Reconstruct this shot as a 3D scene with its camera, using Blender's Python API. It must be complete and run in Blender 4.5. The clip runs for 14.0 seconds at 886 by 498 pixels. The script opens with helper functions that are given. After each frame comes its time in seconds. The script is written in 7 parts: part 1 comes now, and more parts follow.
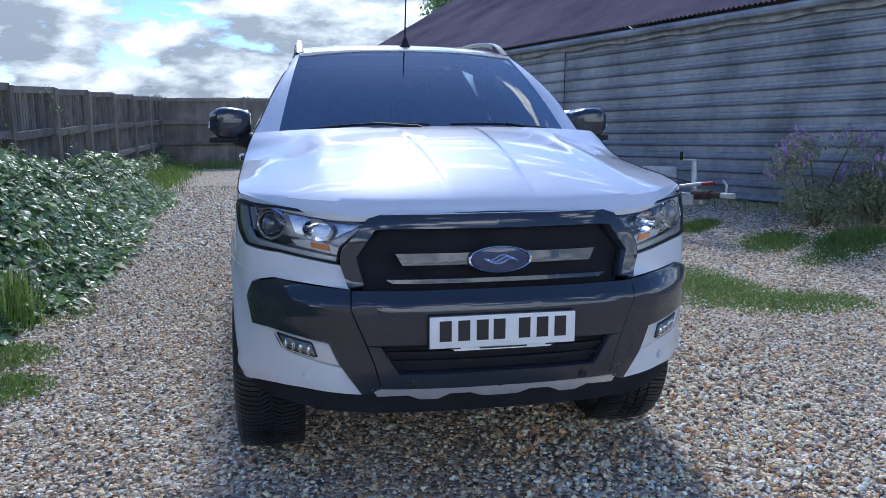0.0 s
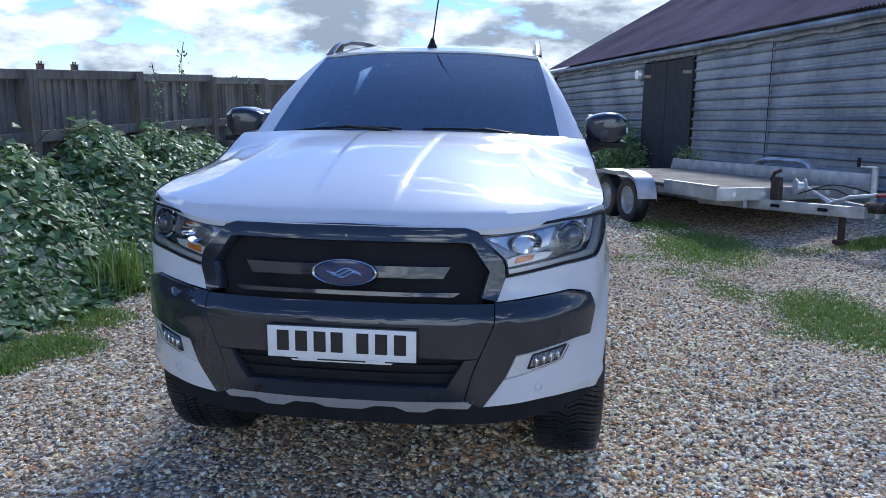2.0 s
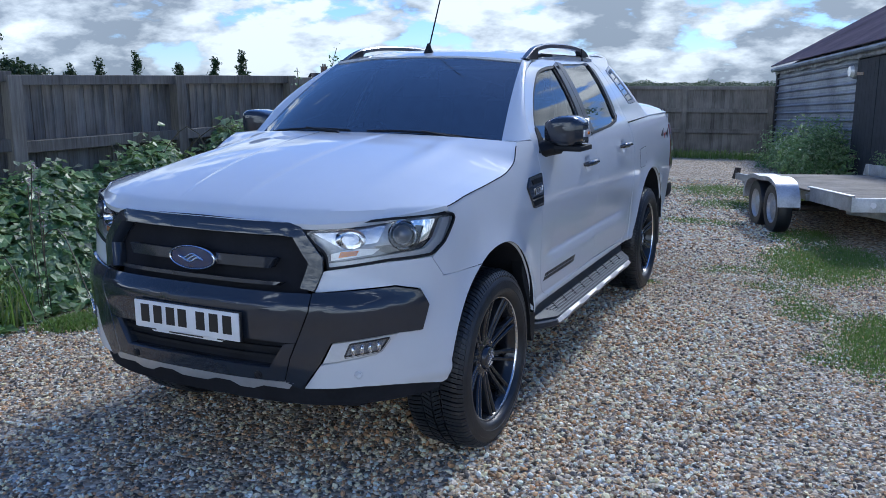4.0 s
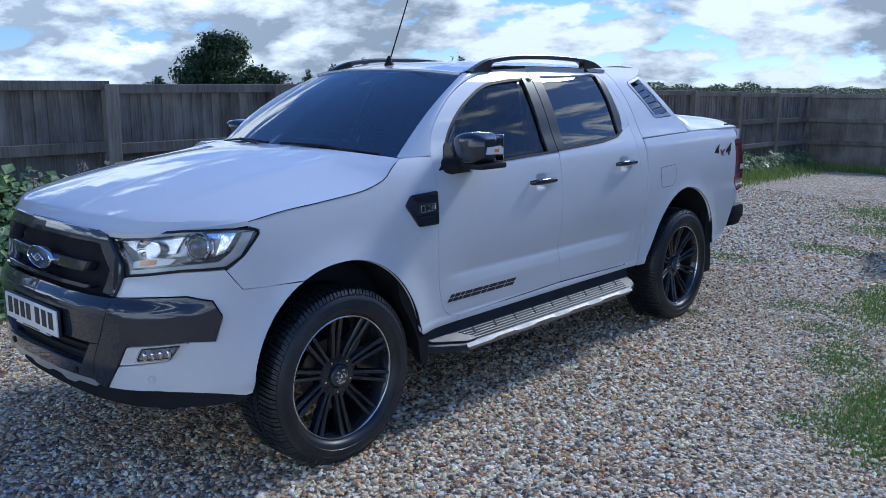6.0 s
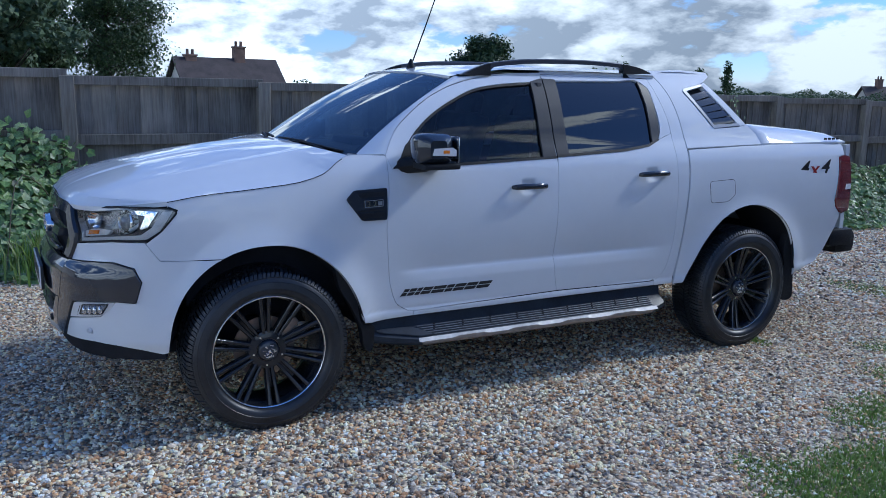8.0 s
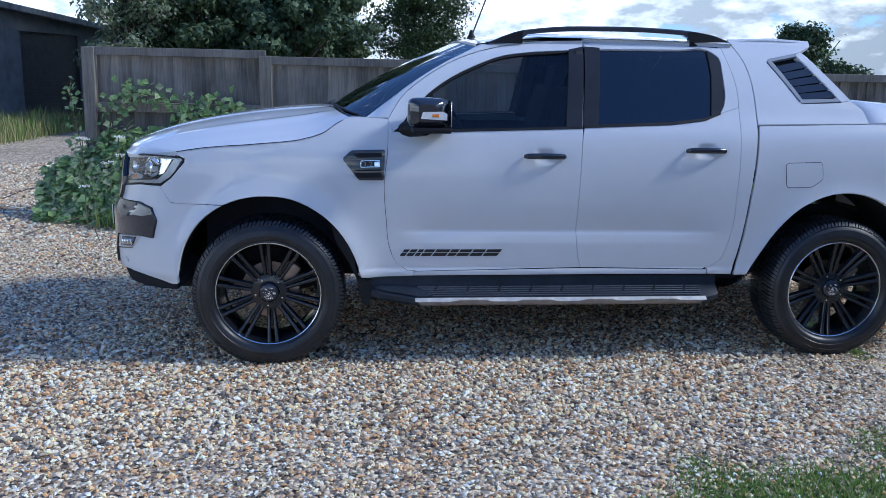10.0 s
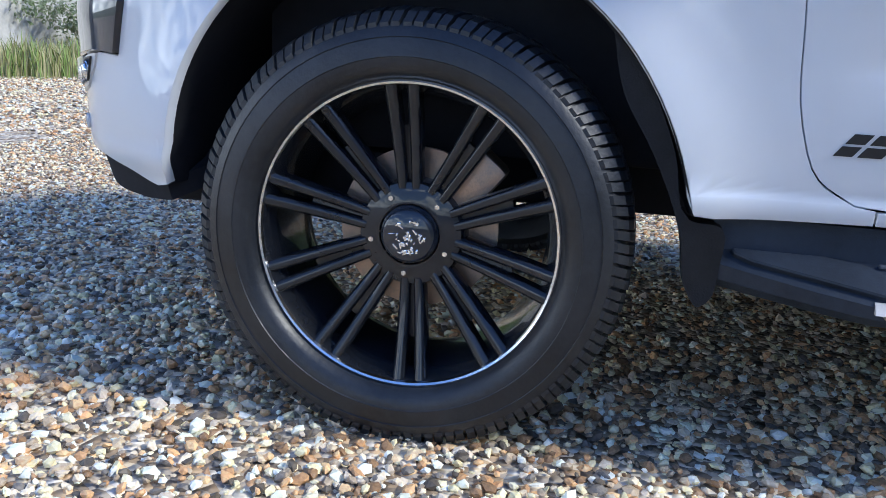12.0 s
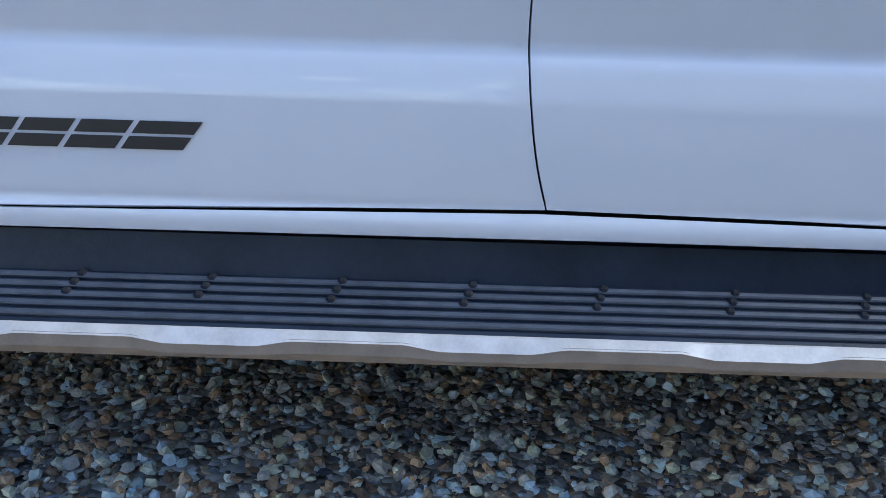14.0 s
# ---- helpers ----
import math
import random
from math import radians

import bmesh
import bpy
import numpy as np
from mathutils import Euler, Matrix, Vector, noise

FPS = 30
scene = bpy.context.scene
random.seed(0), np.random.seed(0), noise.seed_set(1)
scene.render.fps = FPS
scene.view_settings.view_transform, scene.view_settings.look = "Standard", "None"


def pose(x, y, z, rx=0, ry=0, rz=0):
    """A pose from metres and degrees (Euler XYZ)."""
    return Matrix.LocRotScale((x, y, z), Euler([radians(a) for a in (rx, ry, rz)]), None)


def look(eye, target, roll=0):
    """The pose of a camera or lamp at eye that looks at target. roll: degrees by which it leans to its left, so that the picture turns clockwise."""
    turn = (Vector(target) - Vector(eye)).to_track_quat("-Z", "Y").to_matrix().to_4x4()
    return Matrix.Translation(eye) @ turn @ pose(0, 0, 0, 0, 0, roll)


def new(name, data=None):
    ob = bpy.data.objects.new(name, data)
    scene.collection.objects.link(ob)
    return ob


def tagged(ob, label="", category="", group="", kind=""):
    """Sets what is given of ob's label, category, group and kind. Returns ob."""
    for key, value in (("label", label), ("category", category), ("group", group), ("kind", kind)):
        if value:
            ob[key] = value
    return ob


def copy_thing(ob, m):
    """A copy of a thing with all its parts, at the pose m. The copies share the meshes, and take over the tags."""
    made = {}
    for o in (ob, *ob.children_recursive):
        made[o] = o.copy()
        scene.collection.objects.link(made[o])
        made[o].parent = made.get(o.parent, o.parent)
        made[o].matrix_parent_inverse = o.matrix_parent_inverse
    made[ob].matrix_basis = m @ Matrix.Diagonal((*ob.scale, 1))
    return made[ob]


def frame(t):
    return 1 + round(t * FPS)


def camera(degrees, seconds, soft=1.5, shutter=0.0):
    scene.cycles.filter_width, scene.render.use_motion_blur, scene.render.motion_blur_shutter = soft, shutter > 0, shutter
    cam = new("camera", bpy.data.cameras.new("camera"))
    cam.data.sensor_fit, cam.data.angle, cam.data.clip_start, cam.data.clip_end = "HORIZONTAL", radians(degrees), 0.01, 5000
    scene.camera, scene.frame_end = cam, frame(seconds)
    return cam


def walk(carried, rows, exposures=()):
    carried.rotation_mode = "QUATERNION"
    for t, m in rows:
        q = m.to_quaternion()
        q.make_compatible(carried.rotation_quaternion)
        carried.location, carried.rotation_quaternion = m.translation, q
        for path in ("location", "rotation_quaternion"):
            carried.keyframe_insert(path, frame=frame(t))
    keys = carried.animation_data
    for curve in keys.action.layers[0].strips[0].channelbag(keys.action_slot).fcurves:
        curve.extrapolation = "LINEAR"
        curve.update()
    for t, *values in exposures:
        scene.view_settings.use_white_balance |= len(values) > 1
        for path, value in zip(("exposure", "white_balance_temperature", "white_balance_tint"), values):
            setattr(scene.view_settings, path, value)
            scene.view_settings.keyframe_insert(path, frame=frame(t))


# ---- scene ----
cam = camera(55.55, 14.0, soft=0.3)
PATH = [
    (0.0, -0.771, -3.673, 1.506, 79.73, 0.20, -11.58),
    (0.5, -0.358, -3.774, 1.554, 79.50, 0.29, -7.15),
    (1.0, -0.004, -3.739, 1.558, 78.99, 0.43, -2.28),
    (1.5, 0.346, -3.659, 1.592, 78.82, 0.60, 2.52),
    (2.0, 0.693, -3.649, 1.598, 78.71, 0.60, 7.31),
    (2.2, 0.846, -3.659, 1.618, 78.71, 0.54, 9.18),
    (4.3, 2.468, -3.232, 1.642, 78.46, 0.10, 27.93),
    (4.5, 2.603, -3.116, 1.665, 78.42, 0.19, 29.62),
    (5.0, 2.961, -2.888, 1.658, 78.55, 0.40, 33.67),
    (5.5, 3.324, -2.669, 1.704, 78.62, 0.53, 37.77),
    (6.0, 3.633, -2.343, 1.682, 78.82, 0.15, 42.23),
    (6.5, 3.997, -2.070, 1.684, 78.81, -0.05, 47.16),
    (7.0, 4.309, -1.821, 1.717, 78.84, 0.10, 51.97),
    (7.2, 4.413, -1.679, 1.714, 78.70, 0.27, 54.19),
    (9.3, 5.197, -0.159, 1.620, 79.18, 2.17, 73.69),
    (9.5, 5.269, 0.028, 1.599, 79.01, 2.04, 76.30),
    (10.0, 5.343, 0.435, 1.585, 78.03, 1.29, 83.56),
    (10.5, 5.127, 0.699, 1.512, 75.90, -0.05, 90.09),
    (10.8, 4.946, 0.812, 1.506, 75.89, -0.23, 94.58),
    (10.9, 3.993, 0.766, 1.291, 75.49, -0.18, 96.50),
    (11.0, 3.495, 0.700, 1.128, 76.00, 0.70, 97.80),
    (11.2, 2.875, 0.522, 0.918, 76.40, 1.18, 98.60),
    (11.5, 2.465, 0.412, 0.827, 74.92, 1.71, 99.90),
    (12.0, 2.351, 0.347, 0.745, 76.10, 3.16, 100.79),
    (12.5, 2.225, 0.461, 0.756, 76.47, 3.60, 101.30),
    (13.0, 2.086, 0.815, 0.802, 74.54, 1.84, 101.79),
    (13.5, 2.031, 1.214, 0.818, 74.06, 1.85, 95.70),
    (14.0, 1.969, 1.580, 0.794, 73.47, 1.65, 90.47),
]
EXPOSURES = [(0.0, 2.82, 5700, 7), (2.0, 2.76, 5650, 7), (5.5, 2.55, 5450, 6), (7.0, 2.53, 5350, 6), (9.5, 2.70, 5500, 6), (10.5, 2.85, 5600, 6), (11.0, 2.82, 5500, 4), (11.5, 3.18, 5750, 4), (12.2, 3.33, 5900, 6), (12.9, 3.5, 5900, 5), (13.5, 3.36, 5800, 4), (14.0, 3.33, 5700, 2)]
walk(cam, [(t, look((x, y, z), Vector((x, y, z)) + pose(0, 0, 0, rx, 0, rz).to_3x3() @ Vector((0, 0, -1)), roll)) for t, x, y, z, rx, roll, rz in PATH], EXPOSURES)

# ---- sky, sun, exposure ----
SUN_TO = Vector((-0.09, -0.775, -0.612)).normalized()      # the way the light goes
world = bpy.data.worlds.new("sky")
scene.world = world
world.use_nodes = True


def build_sky():
    t = world.node_tree
    n, l = t.nodes, t.links
    n.clear()
    out = n.new("ShaderNodeOutputWorld")
    bg = n.new("ShaderNodeBackground")
    sky = n.new("ShaderNodeTexSky")
    sky.sky_type, sky.sun_disc = "NISHITA", False
    sky.sun_elevation = math.asin(-SUN_TO.z)
    sky.sun_rotation = math.atan2(-SUN_TO.x, -SUN_TO.y)
    sky.air_density, sky.dust_density, sky.ozone_density = 0.8, 0.0, 6.0
    geo = n.new("ShaderNodeTexCoord")
    sep = n.new("ShaderNodeSeparateXYZ")
    l.new(geo.outputs["Generated"], sep.inputs[0])

    def m(op, a, b=None, c=None):
        k = n.new("ShaderNodeMath")
        k.operation = op
        for i, v in enumerate((a, b, c)):
            if v is None:
                continue
            if isinstance(v, (int, float)):
                k.inputs[i].default_value = v
            else:
                l.new(v, k.inputs[i])
        return k.outputs[0]

    z = m("MAXIMUM", sep.outputs[2], 0.0)
    com = n.new("ShaderNodeCombineXYZ")
    flat = m("DIVIDE", 1.0, m("ADD", 0.55, z))
    l.new(m("MULTIPLY", sep.outputs[0], flat), com.inputs[0])
    l.new(m("MULTIPLY", sep.outputs[1], flat), com.inputs[1])
    l.new(m("MULTIPLY", sep.outputs[2], 2.7), com.inputs[2])

    def noise_tex(scale, detail, rough, offset):
        mp = n.new("ShaderNodeMapping")
        mp.inputs["Location"].default_value = offset
        l.new(com.outputs[0], mp.inputs[0])
        k = n.new("ShaderNodeTexNoise")
        k.inputs["Scale"].default_value, k.inputs["Detail"].default_value, k.inputs["Roughness"].default_value = scale, detail, rough
        k.inputs["Distortion"].default_value = 0.0
        l.new(mp.outputs[0], k.inputs["Vector"])
        return k.outputs[0]

    big = noise_tex(1.1, 3.0, 0.5, (3.1, 1.7, 0))
    puffs = noise_tex(5.2, 12.0, 0.57, (0.4, 5.2, 0))
    shade = noise_tex(5.2, 10.0, 0.57, (0.385, 5.24, 0.07))
    low = m("SUBTRACT", 1.0, m("MINIMUM", m("MULTIPLY", z, 3.2), 1.0))
    clear = m("MULTIPLY", m("MINIMUM", m("MAXIMUM", m("SUBTRACT", z, 0.66), 0.0), 0.20), 2.0)     # the zenith is open blue
    thin = m("MULTIPLY", m("MINIMUM", m("MAXIMUM", m("SUBTRACT", z, 0.22), 0.0), 0.20), 0.40)      # and the cloud breaks up on the way there
    dens = m("ADD", m("SUBTRACT", m("MULTIPLY", big, 0.45), m("ADD", clear, thin)), m("ADD", m("MULTIPLY", puffs, 0.85), m("MULTIPLY", low, 0.15)))
    mask = n.new("ShaderNodeMapRange")
    mask.interpolation_type = "SMOOTHSTEP"
    mask.inputs["From Min"].default_value, mask.inputs["From Max"].default_value = 0.650, 0.712
    l.new(dens, mask.inputs["Value"])
    lit = n.new("ShaderNodeValToRGB")
    lit.color_ramp.elements[0].position, lit.color_ramp.elements[0].color = 0.05, (.104, .116, .134, 1)
    lit.color_ramp.elements[1].position, lit.color_ramp.elements[1].color = 0.95, (.300, .306, .312, 1)
    relief = m("MULTIPLY_ADD", m("SUBTRACT", puffs, shade), 5.0, 0.58)
    thick = m("MULTIPLY", m("MAXIMUM", m("SUBTRACT", dens, 0.70), 0.0), 1.6)
    l.new(m("SUBTRACT", relief, thick), lit.inputs[0])
    dim = n.new("ShaderNodeVectorMath")
    dim.operation = "MULTIPLY"
    dim.inputs[1].default_value = (0.030, 0.0300, 0.0345)
    l.new(sky.outputs[0], dim.inputs[0])
    mix = n.new("ShaderNodeMix")
    mix.data_type = "RGBA"
    l.new(mask.outputs[0], mix.inputs["Factor"])
    l.new(dim.outputs[0], mix.inputs["A"])
    # clouds opposite the sun are lit from the front, those before it from behind
    facing = n.new("ShaderNodeVectorMath")
    facing.operation = "DOT_PRODUCT"
    facing.inputs[1].default_value = (SUN_TO.x, SUN_TO.y, 0.0)
    l.new(geo.outputs["Generated"], facing.inputs[0])
    front = m("MULTIPLY_ADD", m("MAXIMUM", m("ADD", facing.outputs["Value"], 0.50), 0.0), 1.15, 0.85)
    bright = n.new("ShaderNodeVectorMath")
    bright.operation = "SCALE"
    l.new(lit.outputs[0], bright.inputs[0])
    l.new(front, bright.inputs["Scale"])
    l.new(bright.outputs[0], mix.inputs["B"])
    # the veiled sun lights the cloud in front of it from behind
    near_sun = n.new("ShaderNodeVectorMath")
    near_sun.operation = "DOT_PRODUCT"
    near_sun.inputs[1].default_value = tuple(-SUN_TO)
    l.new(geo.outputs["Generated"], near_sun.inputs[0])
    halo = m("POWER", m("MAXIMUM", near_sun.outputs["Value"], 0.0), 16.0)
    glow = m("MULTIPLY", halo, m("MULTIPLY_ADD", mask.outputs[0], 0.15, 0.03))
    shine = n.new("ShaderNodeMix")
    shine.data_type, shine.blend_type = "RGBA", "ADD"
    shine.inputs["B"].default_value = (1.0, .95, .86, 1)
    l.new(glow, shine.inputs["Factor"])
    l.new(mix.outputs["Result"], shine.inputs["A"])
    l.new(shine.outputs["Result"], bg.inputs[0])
    l.new(m("MULTIPLY_ADD", z, 0.62, 0.60), bg.inputs[1])       # the low sky is dimmed by haze
    l.new(bg.outputs[0], out.inputs[0])


build_sky()
sun = new("sun", bpy.data.lights.new("sun", "SUN"))
sun.data.energy, sun.data.angle, sun.data.color = 0.42, radians(10), (1.0, 0.93, 0.84)
sun.matrix_world = look((0, 20, 30), Vector((0, 20, 30)) + SUN_TO)


# ---- materials ----
def material(name, base, rough=0.5, metal=0.0, coat=0.0, vary=0.0, scale=8.0, bump=0.0, bump_scale=60.0, second=None, spec=0.5, detail=6.0):
    """A Principled surface whose colour wanders between base and second (or a lighter and darker base), with fine relief."""
    mt = bpy.data.materials.new(name)
    mt.use_nodes = True
    n, l = mt.node_tree.nodes, mt.node_tree.links
    p = n["Principled BSDF"]
    p.inputs["Roughness"].default_value, p.inputs["Metallic"].default_value = rough, metal
    p.inputs["Coat Weight"].default_value, p.inputs["Coat Roughness"].default_value = coat, 0.03
    p.inputs["Specular IOR Level"].default_value = spec
    p.inputs["Base Color"].default_value = (*base, 1)
    tc = n.new("ShaderNodeTexCoord")
    if vary or second:
        a = tuple(c * (1 - vary) for c in base)
        b = second or tuple(min(1, c * (1 + vary)) for c in base)
        t1, t2 = n.new("ShaderNodeTexNoise"), n.new("ShaderNodeTexNoise")
        t1.inputs["Scale"].default_value, t1.inputs["Detail"].default_value = scale, detail
        t2.inputs["Scale"].default_value, t2.inputs["Detail"].default_value = scale * 9, 3
        mixer = n.new("ShaderNodeMath")
        mixer.operation = "MULTIPLY_ADD"
        mixer.inputs[1].default_value = 0.35
        ramp = n.new("ShaderNodeValToRGB")
        ramp.color_ramp.elements[0].position, ramp.color_ramp.elements[0].color = 0.45, (*a, 1)
        ramp.color_ramp.elements[1].position, ramp.color_ramp.elements[1].color = 0.85, (*b, 1)
        l.new(tc.outputs["Object"], t1.inputs["Vector"])
        l.new(tc.outputs["Object"], t2.inputs["Vector"])
        l.new(t2.outputs[0], mixer.inputs[0])
        l.new(t1.outputs[0], mixer.inputs[2])
        l.new(mixer.outputs[0], ramp.inputs[0])
        l.new(ramp.outputs[0], p.inputs["Base Color"])
    if bump:
        t3, b3 = n.new("ShaderNodeTexNoise"), n.new("ShaderNodeBump")
        t3.inputs["Scale"].default_value, t3.inputs["Detail"].default_value = bump_scale, 5
        b3.inputs["Strength"].default_value, b3.inputs["Distance"].default_value = bump, 0.01
        l.new(tc.outputs["Object"], t3.inputs["Vector"])
        l.new(t3.outputs[0], b3.inputs["Height"])
        l.new(b3.outputs[0], p.inputs["Normal"])
    return mt


def glass(name, tint, ior=1.5):
    """Thin sheet glass: see-through tint with a mirror gloss on it."""
    mt = bpy.data.materials.new(name)
    mt.use_nodes = True
    n, l = mt.node_tree.nodes, mt.node_tree.links
    n.clear()
    out, mix, see, gl, fr = (n.new(k) for k in ("ShaderNodeOutputMaterial", "ShaderNodeMixShader", "ShaderNodeBsdfTransparent", "ShaderNodeBsdfGlossy", "ShaderNodeFresnel"))
    see.inputs[0].default_value = (*tint, 1)
    gl.inputs["Roughness"].default_value = 0.01
    gl.inputs[0].default_value = (1, 1, 1, 1)
    fr.inputs[0].default_value = ior
    l.new(fr.outputs[0], mix.inputs[0])
    l.new(see.outputs[0], mix.inputs[1])
    l.new(gl.outputs[0], mix.inputs[2])
    l.new(mix.outputs[0], out.inputs[0])
    return mt


def island_colours(name, colours, rough=0.7, bump=0.3, bump_scale=120.0, spec=0.4, through_light=0.0):
    """Each loose piece of the mesh takes its own colour out of the list, with veins and specks on it."""
    mt = bpy.data.materials.new(name)
    mt.use_nodes = True
    n, l = mt.node_tree.nodes, mt.node_tree.links
    p = n["Principled BSDF"]
    p.inputs["Roughness"].default_value = rough
    p.inputs["Specular IOR Level"].default_value = spec
    geo, ramp = n.new("ShaderNodeNewGeometry"), n.new("ShaderNodeValToRGB")
    ramp.color_ramp.interpolation = "CONSTANT" if len(colours) > 4 else "LINEAR"
    while len(ramp.color_ramp.elements) < len(colours):
        ramp.color_ramp.elements.new(0.5)
    for i, c in enumerate(colours):
        e = ramp.color_ramp.elements[i]
        e.position, e.color = i / len(colours), (*c, 1)
    l.new(geo.outputs["Random Per Island"], ramp.inputs[0])
    tc, t1 = n.new("ShaderNodeTexCoord"), n.new("ShaderNodeTexNoise")
    t1.inputs["Scale"].default_value, t1.inputs["Detail"].default_value = bump_scale, 6
    l.new(tc.outputs["Object"], t1.inputs["Vector"])
    mul = n.new("ShaderNodeMix")
    mul.data_type, mul.blend_type = "RGBA", "OVERLAY"
    mul.inputs["Factor"].default_value = 0.55
    l.new(ramp.outputs[0], mul.inputs["A"])
    l.new(t1.outputs[0], mul.inputs["B"])
    l.new(mul.outputs["Result"], p.inputs["Base Color"])
    b3 = n.new("ShaderNodeBump")
    b3.inputs["Strength"].default_value, b3.inputs["Distance"].default_value = bump, 0.004
    l.new(t1.outputs[0], b3.inputs["Height"])
    l.new(b3.outputs[0], p.inputs["Normal"])
    if through_light:
        tr, mx = n.new("ShaderNodeBsdfTranslucent"), n.new("ShaderNodeMixShader")
        mx.inputs[0].default_value = through_light
        l.new(mul.outputs["Result"], tr.inputs[0])
        l.new(p.outputs[0], mx.inputs[1])
        l.new(tr.outputs[0], mx.inputs[2])
        l.new(mx.outputs[0], n["Material Output"].inputs[0])
    return mt


WHITE = material("white_paint", (0.61, 0.635, 0.665), 0.5, 0, 1.0, 0.02, 2.0, spec=.25)
DARKGLOSS = material("dark_gloss_plastic", (0.020, 0.024, 0.032), 0.14, 0.0, 1.0, 0.1, 5.0, spec=.2)
DARKSATIN = material("dark_satin_plastic", (0.020, 0.021, 0.024), 0.35, 0, 0.15, 0.15, 10, 0.02, 300, spec=.25)
BLACK = material("black_plastic", (0.012, 0.013, 0.015), 0.55, 0, 0, 0.25, 12, 0.15, 250, spec=.2)
STEPRUBBER = material("grey_black_step_plastic", (0.018, 0.024, 0.034), 0.42, 0, 0, 0.3, 9, 0.10, 320, spec=.3)
VOID = material("inner_black", (0.020, 0.021, 0.025), 0.9, 0, 0, 0.2, 6, spec=.1)
RUBBER = material("tyre_rubber", (0.008, 0.011, 0.016), 0.40, 0, 0, 0.35, 7, 0.10, 120, second=(0.022, 0.025, 0.030))
RIMBLACK = material("black_alloy", (0.015, 0.017, 0.021), 0.22, 0.0, 0.7, 0.2, 12, spec=.2)
LIP = material("machined_alloy_lip", (0.75, 0.76, 0.78), 0.22, 1.0, 0, 0.1, 20)
CHROME = material("chrome", (0.86, 0.87, 0.88), 0.07, 1.0, 0, 0.04, 14)
SILVER = material("satin_silver_paint", (0.55, 0.55, 0.55), 0.36, 0.8, 0.2, 0.06, 18)
# one silver strip in two colours: shaded lower face, sky-lit upper facet
STRIPGREY = material("shaded_satin_strip", (0.27, 0.235, 0.20), 0.42, 0.2, 0, 0.15, 25, 0.03, 200)
FACET = material("sky_lit_silver_facet", (0.52, 0.50, 0.47), 0.5, 0.25, 0, 0.15, 25, 0.03, 200)
RAILFRAME = material("grey_frame_paint", (0.24, 0.26, 0.29), 0.4, 0.2, 0.3, 0.1, 18)
RAILGREY = material("dark_grey_rail", (0.034, 0.039, 0.049), 0.34, 0.2, 0.4, 0.12, 16)
STEEL = material("brake_steel", (0.32, 0.29, 0.27), 0.42, 0.8, 0, 0.3, 25, 0.1, 200, second=(0.42, 0.30, 0.22))
PLATEWHITE = material("plate_white", (0.78, 0.78, 0.77), 0.35, 0, 0.3, 0.03, 30)
PLATEBLACK = material("plate_black", (0.015, 0.015, 0.016), 0.4, 0, 0, 0.1, 30)
BLUE = material("badge_blue", (0.010, 0.026, 0.085), 0.15, 0, 1.0, 0.1, 30)
REDLAMP = material("red_lamp_lens", (0.12, 0.008, 0.010), 0.12, 0, 1.0, 0.15, 25)
REDPAINT = material("red_mark", (0.30, 0.02, 0.02), 0.4, 0, 0, 0.1, 25)
AMBER = material("amber_lens", (0.75, 0.22, 0.02), 0.15, 0, 1.0, 0.15, 40)
LAMPINNER = material("satin_lamp_reflector", (0.52, 0.53, 0.55), 0.20, 0.9, 0, 0.2, 40)
# step plastic again, lightened to blue-grey for the skylight on the ribs
RIBGREY = material("sky_lit_rib_plastic", (0.050, 0.058, 0.074), 0.5, 0, 0, 0.25, 30, 0.08, 300)
LAMPBACK = material("grey_lamp_housing", (0.28, 0.29, 0.31), 0.22, 0.45, 0.3, 0.3, 35)
BEZEL = material("pale_satin_bezel", (0.62, 0.63, 0.64), 0.32, 0.25, 0.4, 0.06, 30)
LENSGREY = material("grey_glassy_lens", (0.10, 0.115, 0.14), 0.06, 0.3, 1.0, 0.2, 30)
LAMPWHITE = material("clear_lens_white", (0.72, 0.73, 0.74), 0.12, 0.1, 1.0, 0.08, 60)
CABIN = material("cabin_trim", (0.020, 0.020, 0.022), 0.7, 0, 0, 0.3, 10, 0.1, 120)
SEATCLOTH = material("seat_cloth", (0.022, 0.030, 0.033), 0.85, 0, 0, 0.3, 14, 0.2, 200)
GLASS_FRONT = glass("windscreen_glass", (0.36, 0.47, 0.52), 2.3)
GLASS_SIDE = glass("side_glass", (0.62, 0.66, 0.66), 1.45)
GLASS_DARK = glass("privacy_glass", (0.030, 0.034, 0.040), 1.75)
GLASS_LAMP = glass("lamp_cover", (0.93, 0.94, 0.95))


# ---- mesh tools ----
def link(name, verts, faces, mt, parent=None, label="", smooth=True, normals=None):
    me = bpy.data.meshes.new(name)
    me.from_pydata([tuple(map(float, v)) for v in verts], [], [tuple(map(int, f)) for f in faces])
    me.materials.append(mt)
    me.shade_smooth() if smooth else me.shade_flat()
    if normals is not None:
        me.normals_split_custom_set_from_vertices([tuple(map(float, v)) for v in normals])
    ob = new(name, me)
    if parent:
        ob.parent = parent
    if label:
        ob["label"] = label
    return ob


